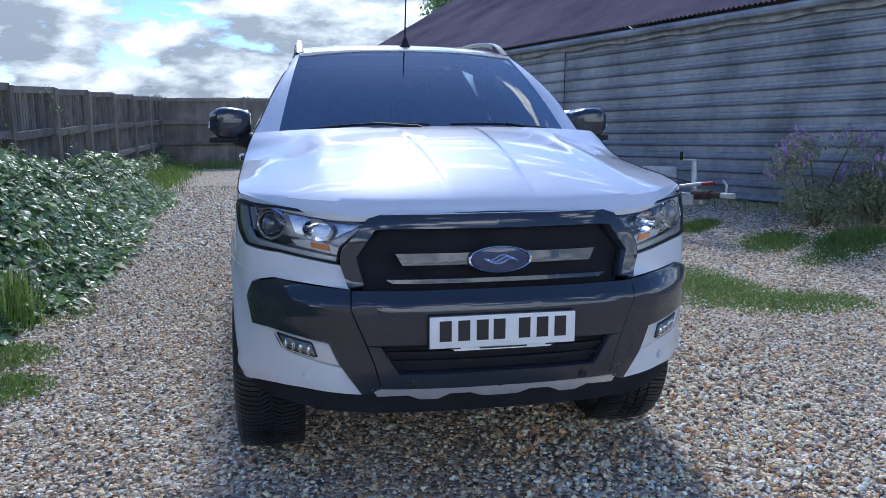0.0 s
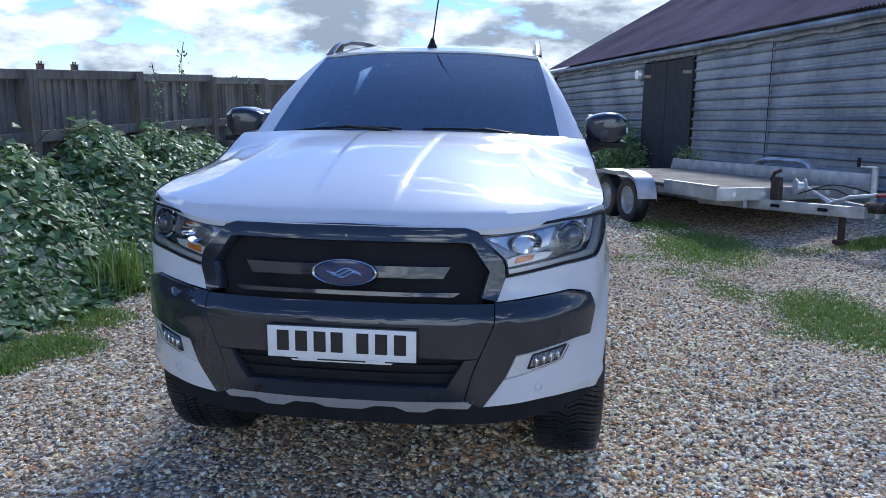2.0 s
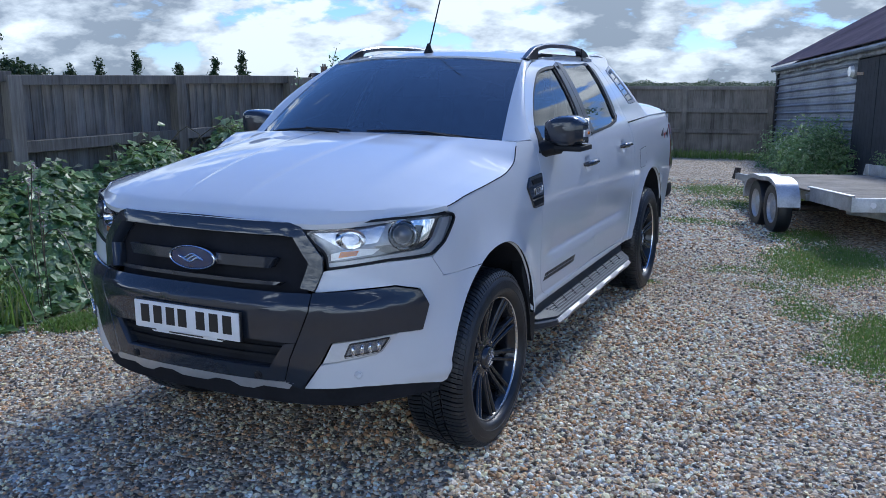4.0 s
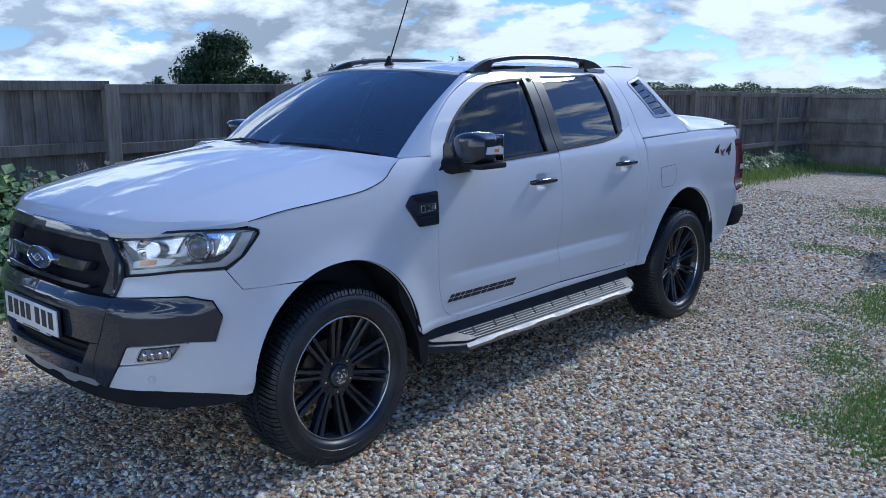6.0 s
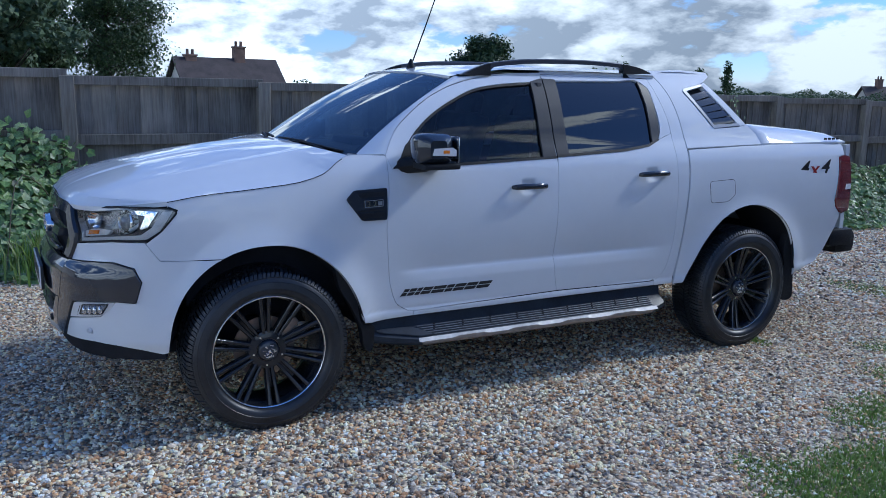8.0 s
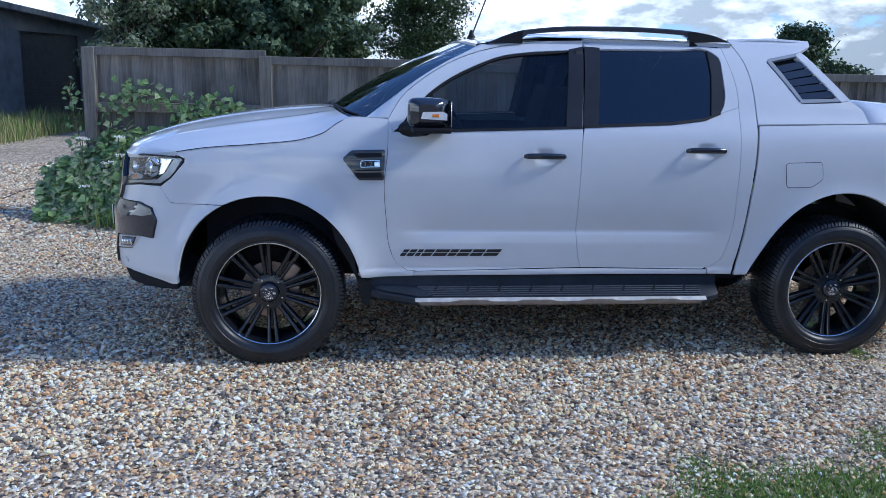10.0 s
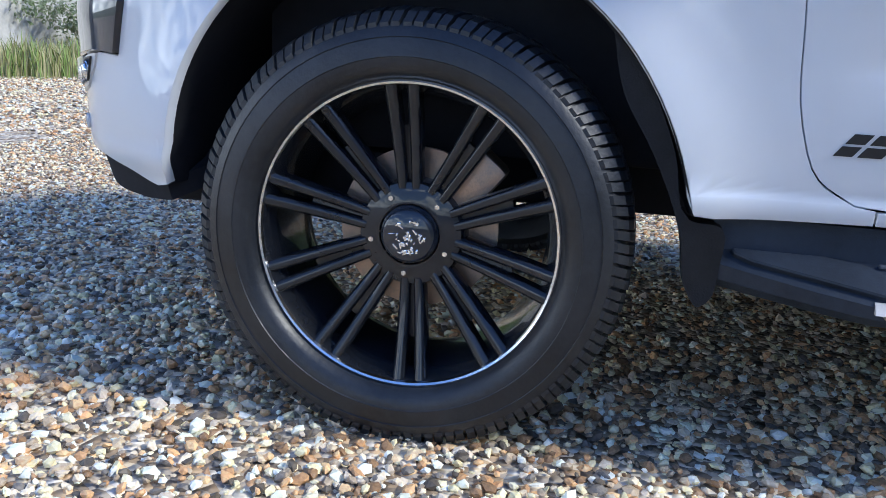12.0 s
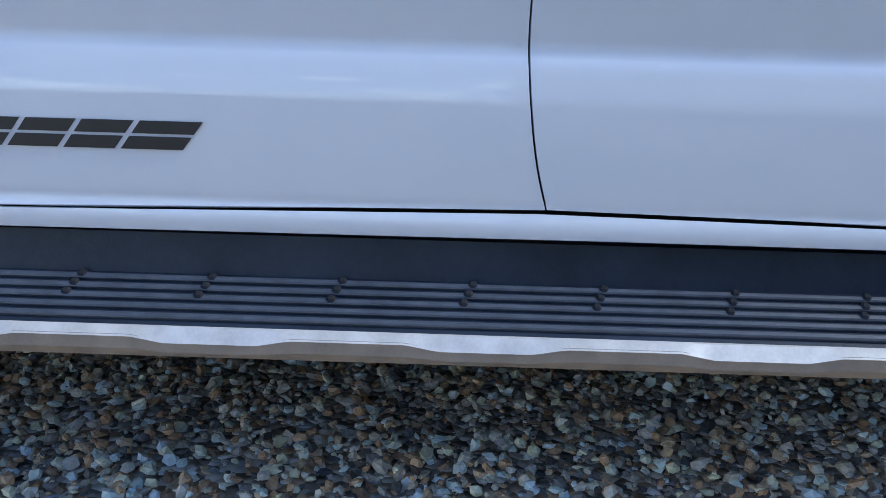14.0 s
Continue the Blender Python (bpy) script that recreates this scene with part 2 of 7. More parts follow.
def part(name, bm, mt, parent=None, label="", smooth=None):
    """Link a bmesh as one mesh object; edges sharper than 35 degrees stay sharp."""
    me = bpy.data.meshes.new(name)
    bmesh.ops.recalc_face_normals(bm, faces=bm.faces)
    if smooth is None:
        for f in bm.faces:
            f.smooth = True
        for e in bm.edges:
            if len(e.link_faces) == 2 and e.calc_face_angle(0) > radians(35):
                e.smooth = False
    bm.to_mesh(me)
    bm.free()
    me.materials.append(mt)
    ob = new(name, me)
    if parent:
        ob.parent = parent
    if label:
        ob["label"] = label
    return ob


def thing(name, label, category, group="", kind="", at=(0, 0, 0)):
    ob = new(name)
    ob.location = at
    return tagged(ob, label, category, group, kind)


def add_box(bm, c, s, bevel=0.0, rot=None, segments=2):
    m = Matrix.Translation(c) @ (rot.to_4x4() if rot else Matrix.Identity(4)) @ Matrix.Diagonal((*s, 1))
    r = bmesh.ops.create_cube(bm, size=1, matrix=m)
    if bevel:
        es = {e for v in r["verts"] for e in v.link_edges}
        bmesh.ops.bevel(bm, geom=list(es), offset=bevel, segments=segments, affect="EDGES", profile=0.6)


def add_cyl(bm, a, b, r1, r2=None, n=16, caps=True):
    a, b = Vector(a), Vector(b)
    d = b - a
    m = Matrix.Translation((a + b) / 2) @ d.to_track_quat("Z", "Y").to_matrix().to_4x4()
    bmesh.ops.create_cone(bm, cap_ends=caps, segments=n, radius1=r1, radius2=r1 if r2 is None else r2, depth=d.length, matrix=m)


def add_tube(bm, pts, r, n=8, flat=1.0):
    """A pipe through points; r a number or one radius a point; flat squeezes it."""
    pts = [Vector(p) for p in pts]
    rs = [r] * len(pts) if isinstance(r, (int, float)) else list(r)
    rings = []
    for i, p in enumerate(pts):
        d = (pts[min(i + 1, len(pts) - 1)] - pts[max(i - 1, 0)]).normalized()
        side = d.cross(Vector((0, 0, 1)))
        side = side.normalized() if side.length > 1e-4 else Vector((1, 0, 0))
        up = side.cross(d)
        rings.append([bm.verts.new(p + (side * math.cos(k * math.tau / n) * flat + up * math.sin(k * math.tau / n)) * rs[i]) for k in range(n)])
    for a, b in zip(rings, rings[1:]):
        for k in range(n):
            bm.faces.new((a[k], a[(k + 1) % n], b[(k + 1) % n], b[k]))
    bm.faces.new(rings[0][::-1])
    bm.faces.new(rings[-1])


def add_loft(bm, rows, close=False, caps=False):
    rows = [[bm.verts.new(p) for p in r] for r in rows]
    for a, b in zip(rows, rows[1:]):
        k = len(a)
        for i in range(k if close else k - 1):
            j = (i + 1) % k
            bm.faces.new((a[i], a[j], b[j], b[i]))
    if caps and close:
        bm.faces.new(rows[0][::-1])
        bm.faces.new(rows[-1])


def add_prism(bm, outline, lift, depth):
    """A flat outline given as 3D points, thickened along the vector lift * depth."""
    top = [bm.verts.new(p) for p in outline]
    low = [bm.verts.new(Vector(p) + Vector(lift) * depth) for p in outline]
    bm.faces.new(top)
    bm.faces.new(low[::-1])
    bm.normal_update()
    for i in range(len(top)):
        j = (i + 1) % len(top)
        bm.faces.new((top[j], top[i], low[i], low[j]))


def add_lathe(bm, profile, n=48, axis="x"):
    """profile: (along the axis, radius) pairs, turned round x."""
    rows = []
    for a, r in profile:
        rows.append([(a, r * math.cos(k * math.tau / n), r * math.sin(k * math.tau / n)) for k in range(n)])
    add_loft(bm, rows, close=True)


def spline(pts):
    """A smooth curve v(t) through (t, v) pairs."""
    T = np.array([p[0] for p in pts], float)
    V = np.array([p[1] for p in pts], float)
    M = np.gradient(V, T)
    M[0], M[-1] = (V[1] - V[0]) / (T[1] - T[0]), (V[-1] - V[-2]) / (T[-1] - T[-2])

    def f(t):
        t = np.asarray(t, float)
        i = np.clip(np.searchsorted(T, t) - 1, 0, len(T) - 2)
        h = T[i + 1] - T[i]
        a = (t - T[i]) / h
        c = np.clip(a, 0, 1)
        v = (2 * c**3 - 3 * c**2 + 1) * V[i] + (c**3 - 2 * c**2 + c) * h * M[i] + (3 * c**2 - 2 * c**3) * V[i + 1] + (c**3 - c**2) * h * M[i + 1]
        return v + np.where(a < 0, a * h * M[0], 0) + np.where(a > 1, (a - 1) * h * M[-1], 0)
    return f


def curve(pts, n=6):
    """Points along a smooth curve through 2D or 3D points."""
    pts = np.array(pts, float)
    d = np.r_[0, np.cumsum(np.linalg.norm(np.diff(pts, axis=0), axis=1))]
    t = np.unique(np.concatenate([np.linspace(a, b, n + 1) for a, b in zip(d, d[1:])]))
    return [tuple(p) for p in np.stack([spline(list(zip(d, pts[:, k])))(t) for k in range(pts.shape[1])], 1)]


def rounded(pts, r=0.012, n=4):
    """A closed outline with its corners rounded off."""
    out = []
    k = len(pts)
    for i in range(k):
        p, a, b = (np.array(pts[j], float) for j in (i, i - 1, (i + 1) % k))
        da, db = a - p, b - p
        la, lb = np.linalg.norm(da), np.linalg.norm(db)
        q = min(r, la * 0.45, lb * 0.45)
        s, e = p + da / la * q, p + db / lb * q
        for j in range(n + 1):
            t = j / n
            out.append(tuple((1 - t)**2 * s + 2 * t * (1 - t) * p + t * t * e))
    return out


# ---- the truck's outer skin: u runs round the plan (u = y on the flank), z up ----
PLAN = [(0, -.925), (.26, -.915), (.45, -.885), (.60, -.83), (.70, -.765), (.80, -.675), (.87, -.575), (.905, -.46), (.918, -.30), (.92, -.1),
        (.92, .2), (.92, .6), (.92, 1.2), (.92, 2.2), (.92, 3.2), (.915, 3.8), (.90, 4.2), (.88, 4.4)]
RUN = [0.0]
for (ax, ay), (bx_, by_) in zip(PLAN, PLAN[1:]):
    RUN.append(RUN[-1] + math.hypot(bx_ - ax, by_ - ay))
plan_x = spline([(l, p[0]) for l, p in zip(RUN, PLAN)])
plan_y = spline([(l, p[1]) for l, p in zip(RUN, PLAN)])
U0 = RUN[10] - .2
MID = -U0                                 # u of the centre line at the nose
front_in = spline([(.25, .12), (.35, .05), (.45, .012), (.55, 0), (.70, .001), (.785, 0), (.800, .003), (.815, .012), (.845, .031), (.88, .042), (.95, .053), (1.02, .065), (1.10, .09), (1.2, .16)])
side_in = spline([(.30, .07), (.42, .045), (.462, .036), (.48, .026), (.50, .0195), (.518, .0195), (.530, .0235), (.545, .022), (.60, .018), (.75, .012), (.90, .004), (1.03, .004), (1.12, .012), (1.20, .026),
                  (1.28, .05), (1.33, .075), (1.38, .105), (1.50, .165), (1.62, .235), (1.70, .29), (1.78, .36)])


HANDLES = ((1.478, 1.140), (2.378, 1.178))


def skin(u, z):
    u, z = np.asarray(u, float), np.asarray(z, float)
    s, d = u + U0, 1e-3
    x, y = plan_x(s), plan_y(s)
    tx, ty = plan_x(s + d) - plan_x(s - d), plan_y(s + d) - plan_y(s - d)
    n = np.hypot(tx, ty)
    nx, ny = ty / n, -tx / n
    w = np.clip((u + 1.0) / .6, 0, 1)
    w = w * w * (3 - 2 * w)
    fl = sum(.036 * np.exp(-((np.hypot(u - c, z - .40) - .47) / .10)**2) for c in (0.0, 3.22))
    door = np.clip((u - .66) / .22, 0, 1) * np.clip((2.56 - u) / .35, 0, 1)
    door = door * door * (3 - 2 * door)
    up = np.clip((.96 - z) / .225, 0, 1)
    dent = -.019 * up**2 * (.62 * np.clip((z - .670) / .060, 0, 1)**1.2 + .38 * np.clip((z - .716) / .024, 0, 1)) * door
    cup = sum(.015 * np.exp(-((u - a) / .045)**4 - ((z - b - .004) / .034)**4) for a, b in HANDLES)
    i = front_in(z) * (1 - w) + (side_in(z) - fl - dent + cup) * w
    return np.stack([x - nx * i, y - ny * i, z + 0 * x], -1)


def skin_normal(u, z):
    d = 2e-3
    n = np.cross(skin(u + d, z) - skin(u - d, z), skin(u, z + d) - skin(u, z - d))
    return n / np.linalg.norm(n, axis=-1, keepdims=True)


def shrink(poly, d):
    p = np.array(poly, float)
    a, b = np.roll(p, 1, 0), np.roll(p, -1, 0)
    area = (p[:, 0] * b[:, 1] - b[:, 0] * p[:, 1]).sum()
    e1, e2 = p - a, b - p
    e1 /= np.linalg.norm(e1, axis=1, keepdims=True) + 1e-9
    e2 /= np.linalg.norm(e2, axis=1, keepdims=True) + 1e-9
    n = np.stack([-(e1[:, 1] + e2[:, 1]), e1[:, 0] + e2[:, 0]], 1)
    n /= np.linalg.norm(n, axis=1, keepdims=True) + 1e-9
    return [tuple(q) for q in p + n * d * (1 if area > 0 else -1)]


def tidy(poly):
    out = []
    for p in poly:
        if not out or math.dist(p, out[-1]) > 5e-4:
            out.append(p)
    if math.dist(out[0], out[-1]) < 5e-4:
        out.pop()
    return out


def panel(name, polys, mt, parent, label="", lift=0.0, thick=0.022, step=0.04, side=1, gap=0.0015, both=False):
    """Sheets cut out of the skin, with folded-in rims. polys: outlines in (u, z). both: mirrored halves in one mesh."""
    V, F, N = [], [], []
    for poly in polys:
        poly = tidy(shrink(tidy(poly), gap) if gap else tidy(poly))
        if sum(a[0] * b[1] - b[0] * a[1] for a, b in zip(poly, poly[1:] + poly[:1])) < 0:
            poly = poly[::-1]
        bm = bmesh.new()
        bm.faces.new([bm.verts.new((p[0], p[1], 0)) for p in poly])
        bm.normal_update()
        bmesh.ops.triangulate(bm, faces=bm.faces[:], ngon_method="EAR_CLIP")
        lo, hi = np.min(poly, 0), np.max(poly, 0)
        for k in (0, 1):
            for c in np.arange(math.floor(lo[k] / step) * step + step, hi[k] - 1e-4, step):
                no = (1, 0, 0) if k == 0 else (0, 1, 0)
                co = (c, 0, 0) if k == 0 else (0, c, 0)
                bmesh.ops.bisect_plane(bm, geom=bm.verts[:] + bm.edges[:] + bm.faces[:], plane_co=co, plane_no=no, dist=1e-6)
        bm.verts.index_update()
        uv = np.array([v.co[:2] for v in bm.verts])
        nn = skin_normal(uv[:, 0], uv[:, 1])
        co = skin(uv[:, 0], uv[:, 1]) + nn * lift
        if both:
            seam = uv[:, 0] < MID + .004
            co[seam, 0] = 0
            nn[seam, 0] = 0
            nn /= np.linalg.norm(nn, axis=1, keepdims=True)
        o = len(V)
        V += list(co)
        N += list(nn)
        for f in bm.faces:
            ids = [v.index for v in f.verts]
            if f.normal.z < 0:
                ids = ids[::-1]
            F.append([o + i for i in ids])
        for e in bm.edges:
            if len(e.link_faces) == 1:
                a, b = e.verts[0].index, e.verts[1].index
                if both and seam[a] and seam[b]:
                    continue
                f = e.link_faces[0]
                order = [v.index for v in f.verts]
                if order[(order.index(a) + 1) % len(order)] != b:
                    a, b = b, a
                k = len(V)
                V += [co[a], co[b], co[b] - nn[b] * thick, co[a] - nn[a] * thick]
                r = np.cross(co[b] - co[a], nn[a])
                r = r / (np.linalg.norm(r) + 1e-9)
                h1, h2 = (r + nn[a] * .8), (r + nn[b] * .8)
                N += [h1 / np.linalg.norm(h1), h2 / np.linalg.norm(h2), r, r]
                F.append([k + 1, k, k + 3, k + 2])
        bm.free()
    V, N = np.array(V), np.array(N)
    flip = np.array([-1, 1, 1])
    if both:
        k = len(V)
        V, N, F = np.concatenate([V, V * flip]), np.concatenate([N, N * flip]), F + [[k + i for i in f[::-1]] for f in F]
    elif side < 0:
        V, N, F = V * flip, N * flip, [f[::-1] for f in F]
    return link(name, V, F, mt, parent, label, normals=N)


def on_skin(pts, lift=0.0, side=1):
    p = np.array(pts, float)
    q = skin(p[:, 0], p[:, 1]) + skin_normal(p[:, 0], p[:, 1]) * lift
    q[:, 0] *= side
    return [Vector(v) for v in q]


# ---- the pickup truck ----
def text_part(name, body, size, at, mt, parent, label="", shear=0.0, deep=.0015, wide=1.0, bold=0.0):
    """Raised characters on the left flank, read from outside."""
    cu = bpy.data.curves.new(name, "FONT")
    cu.body, cu.size, cu.shear, cu.extrude, cu.align_x, cu.align_y, cu.offset = body, size, shear, deep, "CENTER", "CENTER", bold
    tmp = bpy.data.objects.new(name, cu)
    me = bpy.data.meshes.new_from_object(tmp)
    bpy.data.objects.remove(tmp)
    me.transform(Matrix.Translation(at) @ Matrix(((0, 0, 1, 0), (wide, 0, 0, 0), (0, 1, 0, 0), (0, 0, 0, 1))))
    me.materials.clear()
    me.materials.append(mt)
    ob = new(name, me)
    ob.parent = parent
    if label:
        ob["label"] = label
    return ob


truck = thing("pickup_truck", "white double-cab pickup truck with dark grey bumper trim parked on gravel", "pickup truck")

ARCH_F = curve([(-.474, .45), (-.468, .50), (-.450, .60), (-.410, .70), (-.345, .79), (-.250, .865), (-.130, .912), (0, .926), (.130, .910), (.255, .850), (.350, .770), (.420, .675), (.465, .580), (.494, .484)], 3)
ARCH_R = curve([(2.668, .49), (2.731, .612), (2.819, .75), (2.951, .878), (3.131, .953), (3.283, .957), (3.447, .9), (3.587, .778), (3.647, .635), (3.672, .50)], 3)
DOOR_FRONT = curve([(.635, 1.33), (.631, 1.155), (.615, 1.008), (.627, .798), (.647, .643), (.687, .555), (.745, .520)], 4)
CANT = curve([(.635, 1.33), (.711, 1.445), (.839, 1.55), (1.039, 1.658), (1.243, 1.718), (1.443, 1.745), (1.735, 1.757)], 4)
DOOR_MID = curve([(1.735, 1.757), (1.690, 1.302), (1.676, 1.05), (1.672, .85), (1.671, .75), (1.678, .66), (1.690, .588), (1.705, .532)], 4)
DOOR_REAR = curve([(2.545, 1.745), (2.591, 1.525), (2.583, 1.305), (2.571, .982), (2.551, .682), (2.499, .562), (2.415, .522)], 4)
CAB_REAR = curve([(2.60, 1.785), (2.663, 1.658), (2.687, 1.432), (2.683, 1.322), (2.652, .982), (2.627, .715), (2.583, .49)], 4)
BONNET_SIDE = curve([(-.455, 1.148), (-.317, 1.17), (-.045, 1.193), (.235, 1.232), (.30, 1.256), (.363, 1.30), (.43, 1.335)], 4)
WIN_F = [(.700, 1.268)] + curve([(.765, 1.375), (.835, 1.448), (.947, 1.532), (1.099, 1.61), (1.267, 1.672), (1.42, 1.695), (1.655, 1.712)], 4) + [(1.603, 1.302), (1.30, 1.288), (1.007, 1.278)]
WIN_R = [(1.750, 1.722)] + curve([(2.30, 1.730), (2.47, 1.728), (2.515, 1.690), (2.520, 1.60), (2.505, 1.43), (2.475, 1.385), (2.38, 1.350), (2.191, 1.328)], 4) + [(1.700, 1.305)]


def arch_lip(name, arch, side, mt):
    """The rolled edge of a wheel arch and the liner that turns in from it."""
    rows = []
    for d in (0.0, .012, .05, .16, .30, .42):
        rows.append([])
        for (u, z) in arch:
            p = skin(u, z)
            c = (0.0 if u < 1.6 else 3.22)
            k = 1 - min(d, .05) * .25
            rows[-1].append(((p[0] - .004 - d) * side, c + (p[1] - c) * k, .42 + (z - .42) * k))
    bm = bmesh.new()
    add_loft(bm, rows)
    return part(name, bm, mt, truck)


for side in (1, -1):
    word = "left" if side > 0 else "right"
    panel("front_wing", [[(-.408, 1.112)] + [(-.455, 1.130)] + BONNET_SIDE + [(.52, 1.336)] + DOOR_FRONT + [(.780, .515), (.780, .488), (.60, .483), (.53, .480)]
                         + [p for p in ARCH_F[::-1] if p[0] > -.205] + [(-.222, .879), (-.26, .879), (-.40, .879), (-.495, .884), (-.555, .962), (-.490, 1.010)]], WHITE, truck, "gloss white front wing", side=side)
    line = BONNET_SIDE[:-2]
    panel("bonnet_gap", [[(u, z + .0018) for u, z in line] + [(u, z - .0018) for u, z in line[::-1]]], VOID, truck, "dark bonnet shut line", lift=.0022, thick=.004, gap=0, side=side)
    # doors: the panel below the windows and the frame round them
    door = panel("front_door", [DOOR_FRONT[::-1] + [(.66, 1.262), (.700, 1.268), (1.007, 1.278), (1.30, 1.288), (1.603, 1.302), (1.690, 1.302)] + DOOR_MID[DOOR_MID.index(min(DOOR_MID, key=lambda p: abs(p[1] - 1.25))):] + [(1.2, .523), (.80, .514)],
                                CANT + [(1.690, 1.302), (1.603, 1.302)] + WIN_F[:-3][::-1] + [(.66, 1.262)]], WHITE, truck, "gloss white front door", side=side, step=.011 if side > 0 else .03)
    panel("window_pane", [WIN_F], GLASS_SIDE, door, "lightly tinted glass", lift=-.014, thick=.004, side=side)
    panel("b_pillar_trim", [[(1.648, 1.716), (1.735, 1.735), (1.687, 1.302), (1.596, 1.300)]], DARKSATIN, door, "black pillar trim", lift=.002, thick=.012, side=side)
    panel("belt_strip", [[(.70, 1.272), (1.687, 1.306), (1.687, 1.292), (1.007, 1.267), (.70, 1.256)]], BLACK, door, "black belt moulding", lift=.004, thick=.016, side=side)
    surround = WIN_F[:-3]
    panel("window_seal", [surround + shrink(WIN_F, .012)[:-3][::-1]], BLACK, door, "black rubber seal", lift=-.003, thick=.014, gap=0, side=side)
    bm = bmesh.new()
    q = on_skin(rounded([(.655, 1.262), (.80, 1.268), (.80, 1.39), (.765, 1.385), (.70, 1.29)], .02), .004, side)
    add_prism(bm, q, (-side, 0, 0), .02)
    part("mirror_triangle", bm, BLACK, door)
    rear = panel("rear_door", [DOOR_MID[DOOR_MID.index(min(DOOR_MID, key=lambda p: abs(p[1] - 1.25))):][::-1] + [(1.700, 1.305), (2.191, 1.328)] + [(2.38, 1.350), (2.475, 1.385), (2.590, 1.42)]
                               + [p for p in DOOR_REAR if p[1] < 1.41] + [(2.1, .526)],
                               [(1.737, 1.757), (2.0, 1.762), (2.3, 1.760)] + [p for p in DOOR_REAR if p[1] > 1.43] + [(2.590, 1.42), (2.475, 1.385)] + WIN_R[1:-1][::-1][8:] + [(1.750, 1.722)]], WHITE, truck, "gloss white rear door", side=side, step=.011 if side > 0 else .03)
    panel("window_pane", [WIN_R], GLASS_DARK, rear, "dark privacy glass", lift=-.012, thick=.004, side=side)
    panel("b_pillar_trim", [[(1.741, 1.735), (1.830, 1.730), (1.778, 1.312), (1.694, 1.304)]], DARKSATIN, rear, "black pillar trim", lift=.002, thick=.012, side=side)
    panel("quarter_trim", [[(2.455, 1.732), (2.515, 1.690), (2.520, 1.60), (2.505, 1.43), (2.475, 1.385), (2.425, 1.365), (2.428, 1.40), (2.455, 1.60)]], DARKSATIN, rear, "black quarter trim", lift=.001, thick=.012, side=side)
    panel("belt_strip", [[(1.694, 1.312), (2.191, 1.336), (2.38, 1.358), (2.475, 1.392), (2.482, 1.380), (2.385, 1.343), (2.195, 1.319), (1.694, 1.296)]], BLACK, rear, "black belt moulding", lift=.004, thick=.016, side=side)
    # handles in their scooped recesses
    for d, (u, z) in zip((door, rear), HANDLES):
        bm = bmesh.new()
        nrm = Vector(skin_normal(u, z))
        nrm.x *= side
        c = on_skin([(u, z)], .015, side)[0]
        pts = [c + Vector((0, k, .002)) + nrm * h for k, h in ((-.112, .004), (-.098, .026), (-.05, .036), (0, .038), (.05, .036), (.098, .026), (.112, .004))]
        add_tube(bm, pts, [.010, .015, .016, .016, .016, .015, .010], 12, .75)
        h = part("door_handle", bm, DARKGLOSS, d, "gloss black pull handle")
        bm = bmesh.new()
        add_cyl(bm, c + Vector((0, .085, 0)) + nrm * .03, c + Vector((0, .085, 0)) + nrm * .046, .006, n=12)
        part("lock_barrel", bm, DARKSATIN, d)
    panel("sill", [[(.782, .512), (1.2, .521), (1.693, .529), (2.1, .524), (2.415, .519), (2.44, .519), (2.44, .492), (1.8, .492), (.782, .488)]], WHITE, truck, "white sill panel", side=side, step=.02)
    panel("cab_corner", [CAB_REAR + [(2.443, .492), (2.443, .519)] + DOOR_REAR[::-1][1:] + [(2.50, 1.775)]], WHITE, truck, "white cab corner panel", side=side)
    bed = panel("bed_side", [[(2.697, 1.322), (3.2, 1.337), (3.9, 1.347), (4.14, 1.345)] + [(4.172, 1.32), (4.165, 1.262), (4.10, 1.25), (4.075, 1.10), (4.05, .95), (4.07, .90), (4.13, .845), (4.10, .76), (4.00, .60), (3.92, .52), (3.70, .468), (3.675, .45)]
                             + ARCH_R[::-1] + [(2.60, .485), (2.641, .715), (2.666, .982)]], WHITE, truck, "white load-bed side", side=side)
    tail = panel("tail_lamp", [rounded([(4.105, 1.25), (4.165, 1.258), (4.22, 1.25), (4.22, .87), (4.135, .85), (4.075, .90), (4.056, .955), (4.08, 1.10)], .015)], REDLAMP, truck, "red tail lamp", lift=.004, side=side)
    panel("reverse_lens", [[(4.16, 1.06), (4.215, 1.06), (4.215, 1.02), (4.155, 1.02)]], LAMPWHITE, tail, lift=.007, thick=.006, side=side)
    arch_lip("wheel_arch_liner", ARCH_F, side, VOID)
    arch_lip("wheel_arch_liner", ARCH_R, side, VOID)
    # the cover of the fuel filler: a thin proud line round a flush lid
    if side > 0:
        lid = rounded([(2.843, 1.122), (3.055, 1.130), (3.063, 1.035), (2.999, .992), (2.855, .990)], .02)
        panel("fuel_flap", [lid], WHITE, bed, "white fuel flap", lift=.0015, thick=.004, gap=0, side=side)
        panel("fuel_flap_gap", [shrink(lid, -.003) + [shrink(lid, -.003)[0]] + [lid[0]] + lid[::-1]], VOID, bed, "dark shut line", lift=.001, thick=.002, gap=0, side=side)
    # vent ornament behind the front wheel
    vent = panel("wing_vent", [rounded([(.395, 1.122), (.439, 1.165), (.617, 1.172), (.612, 1.013), (.479, 1.013)], .012)], DARKGLOSS, truck, "gloss black side vent with an engine badge", lift=.010, thick=.03, gap=0, side=side)
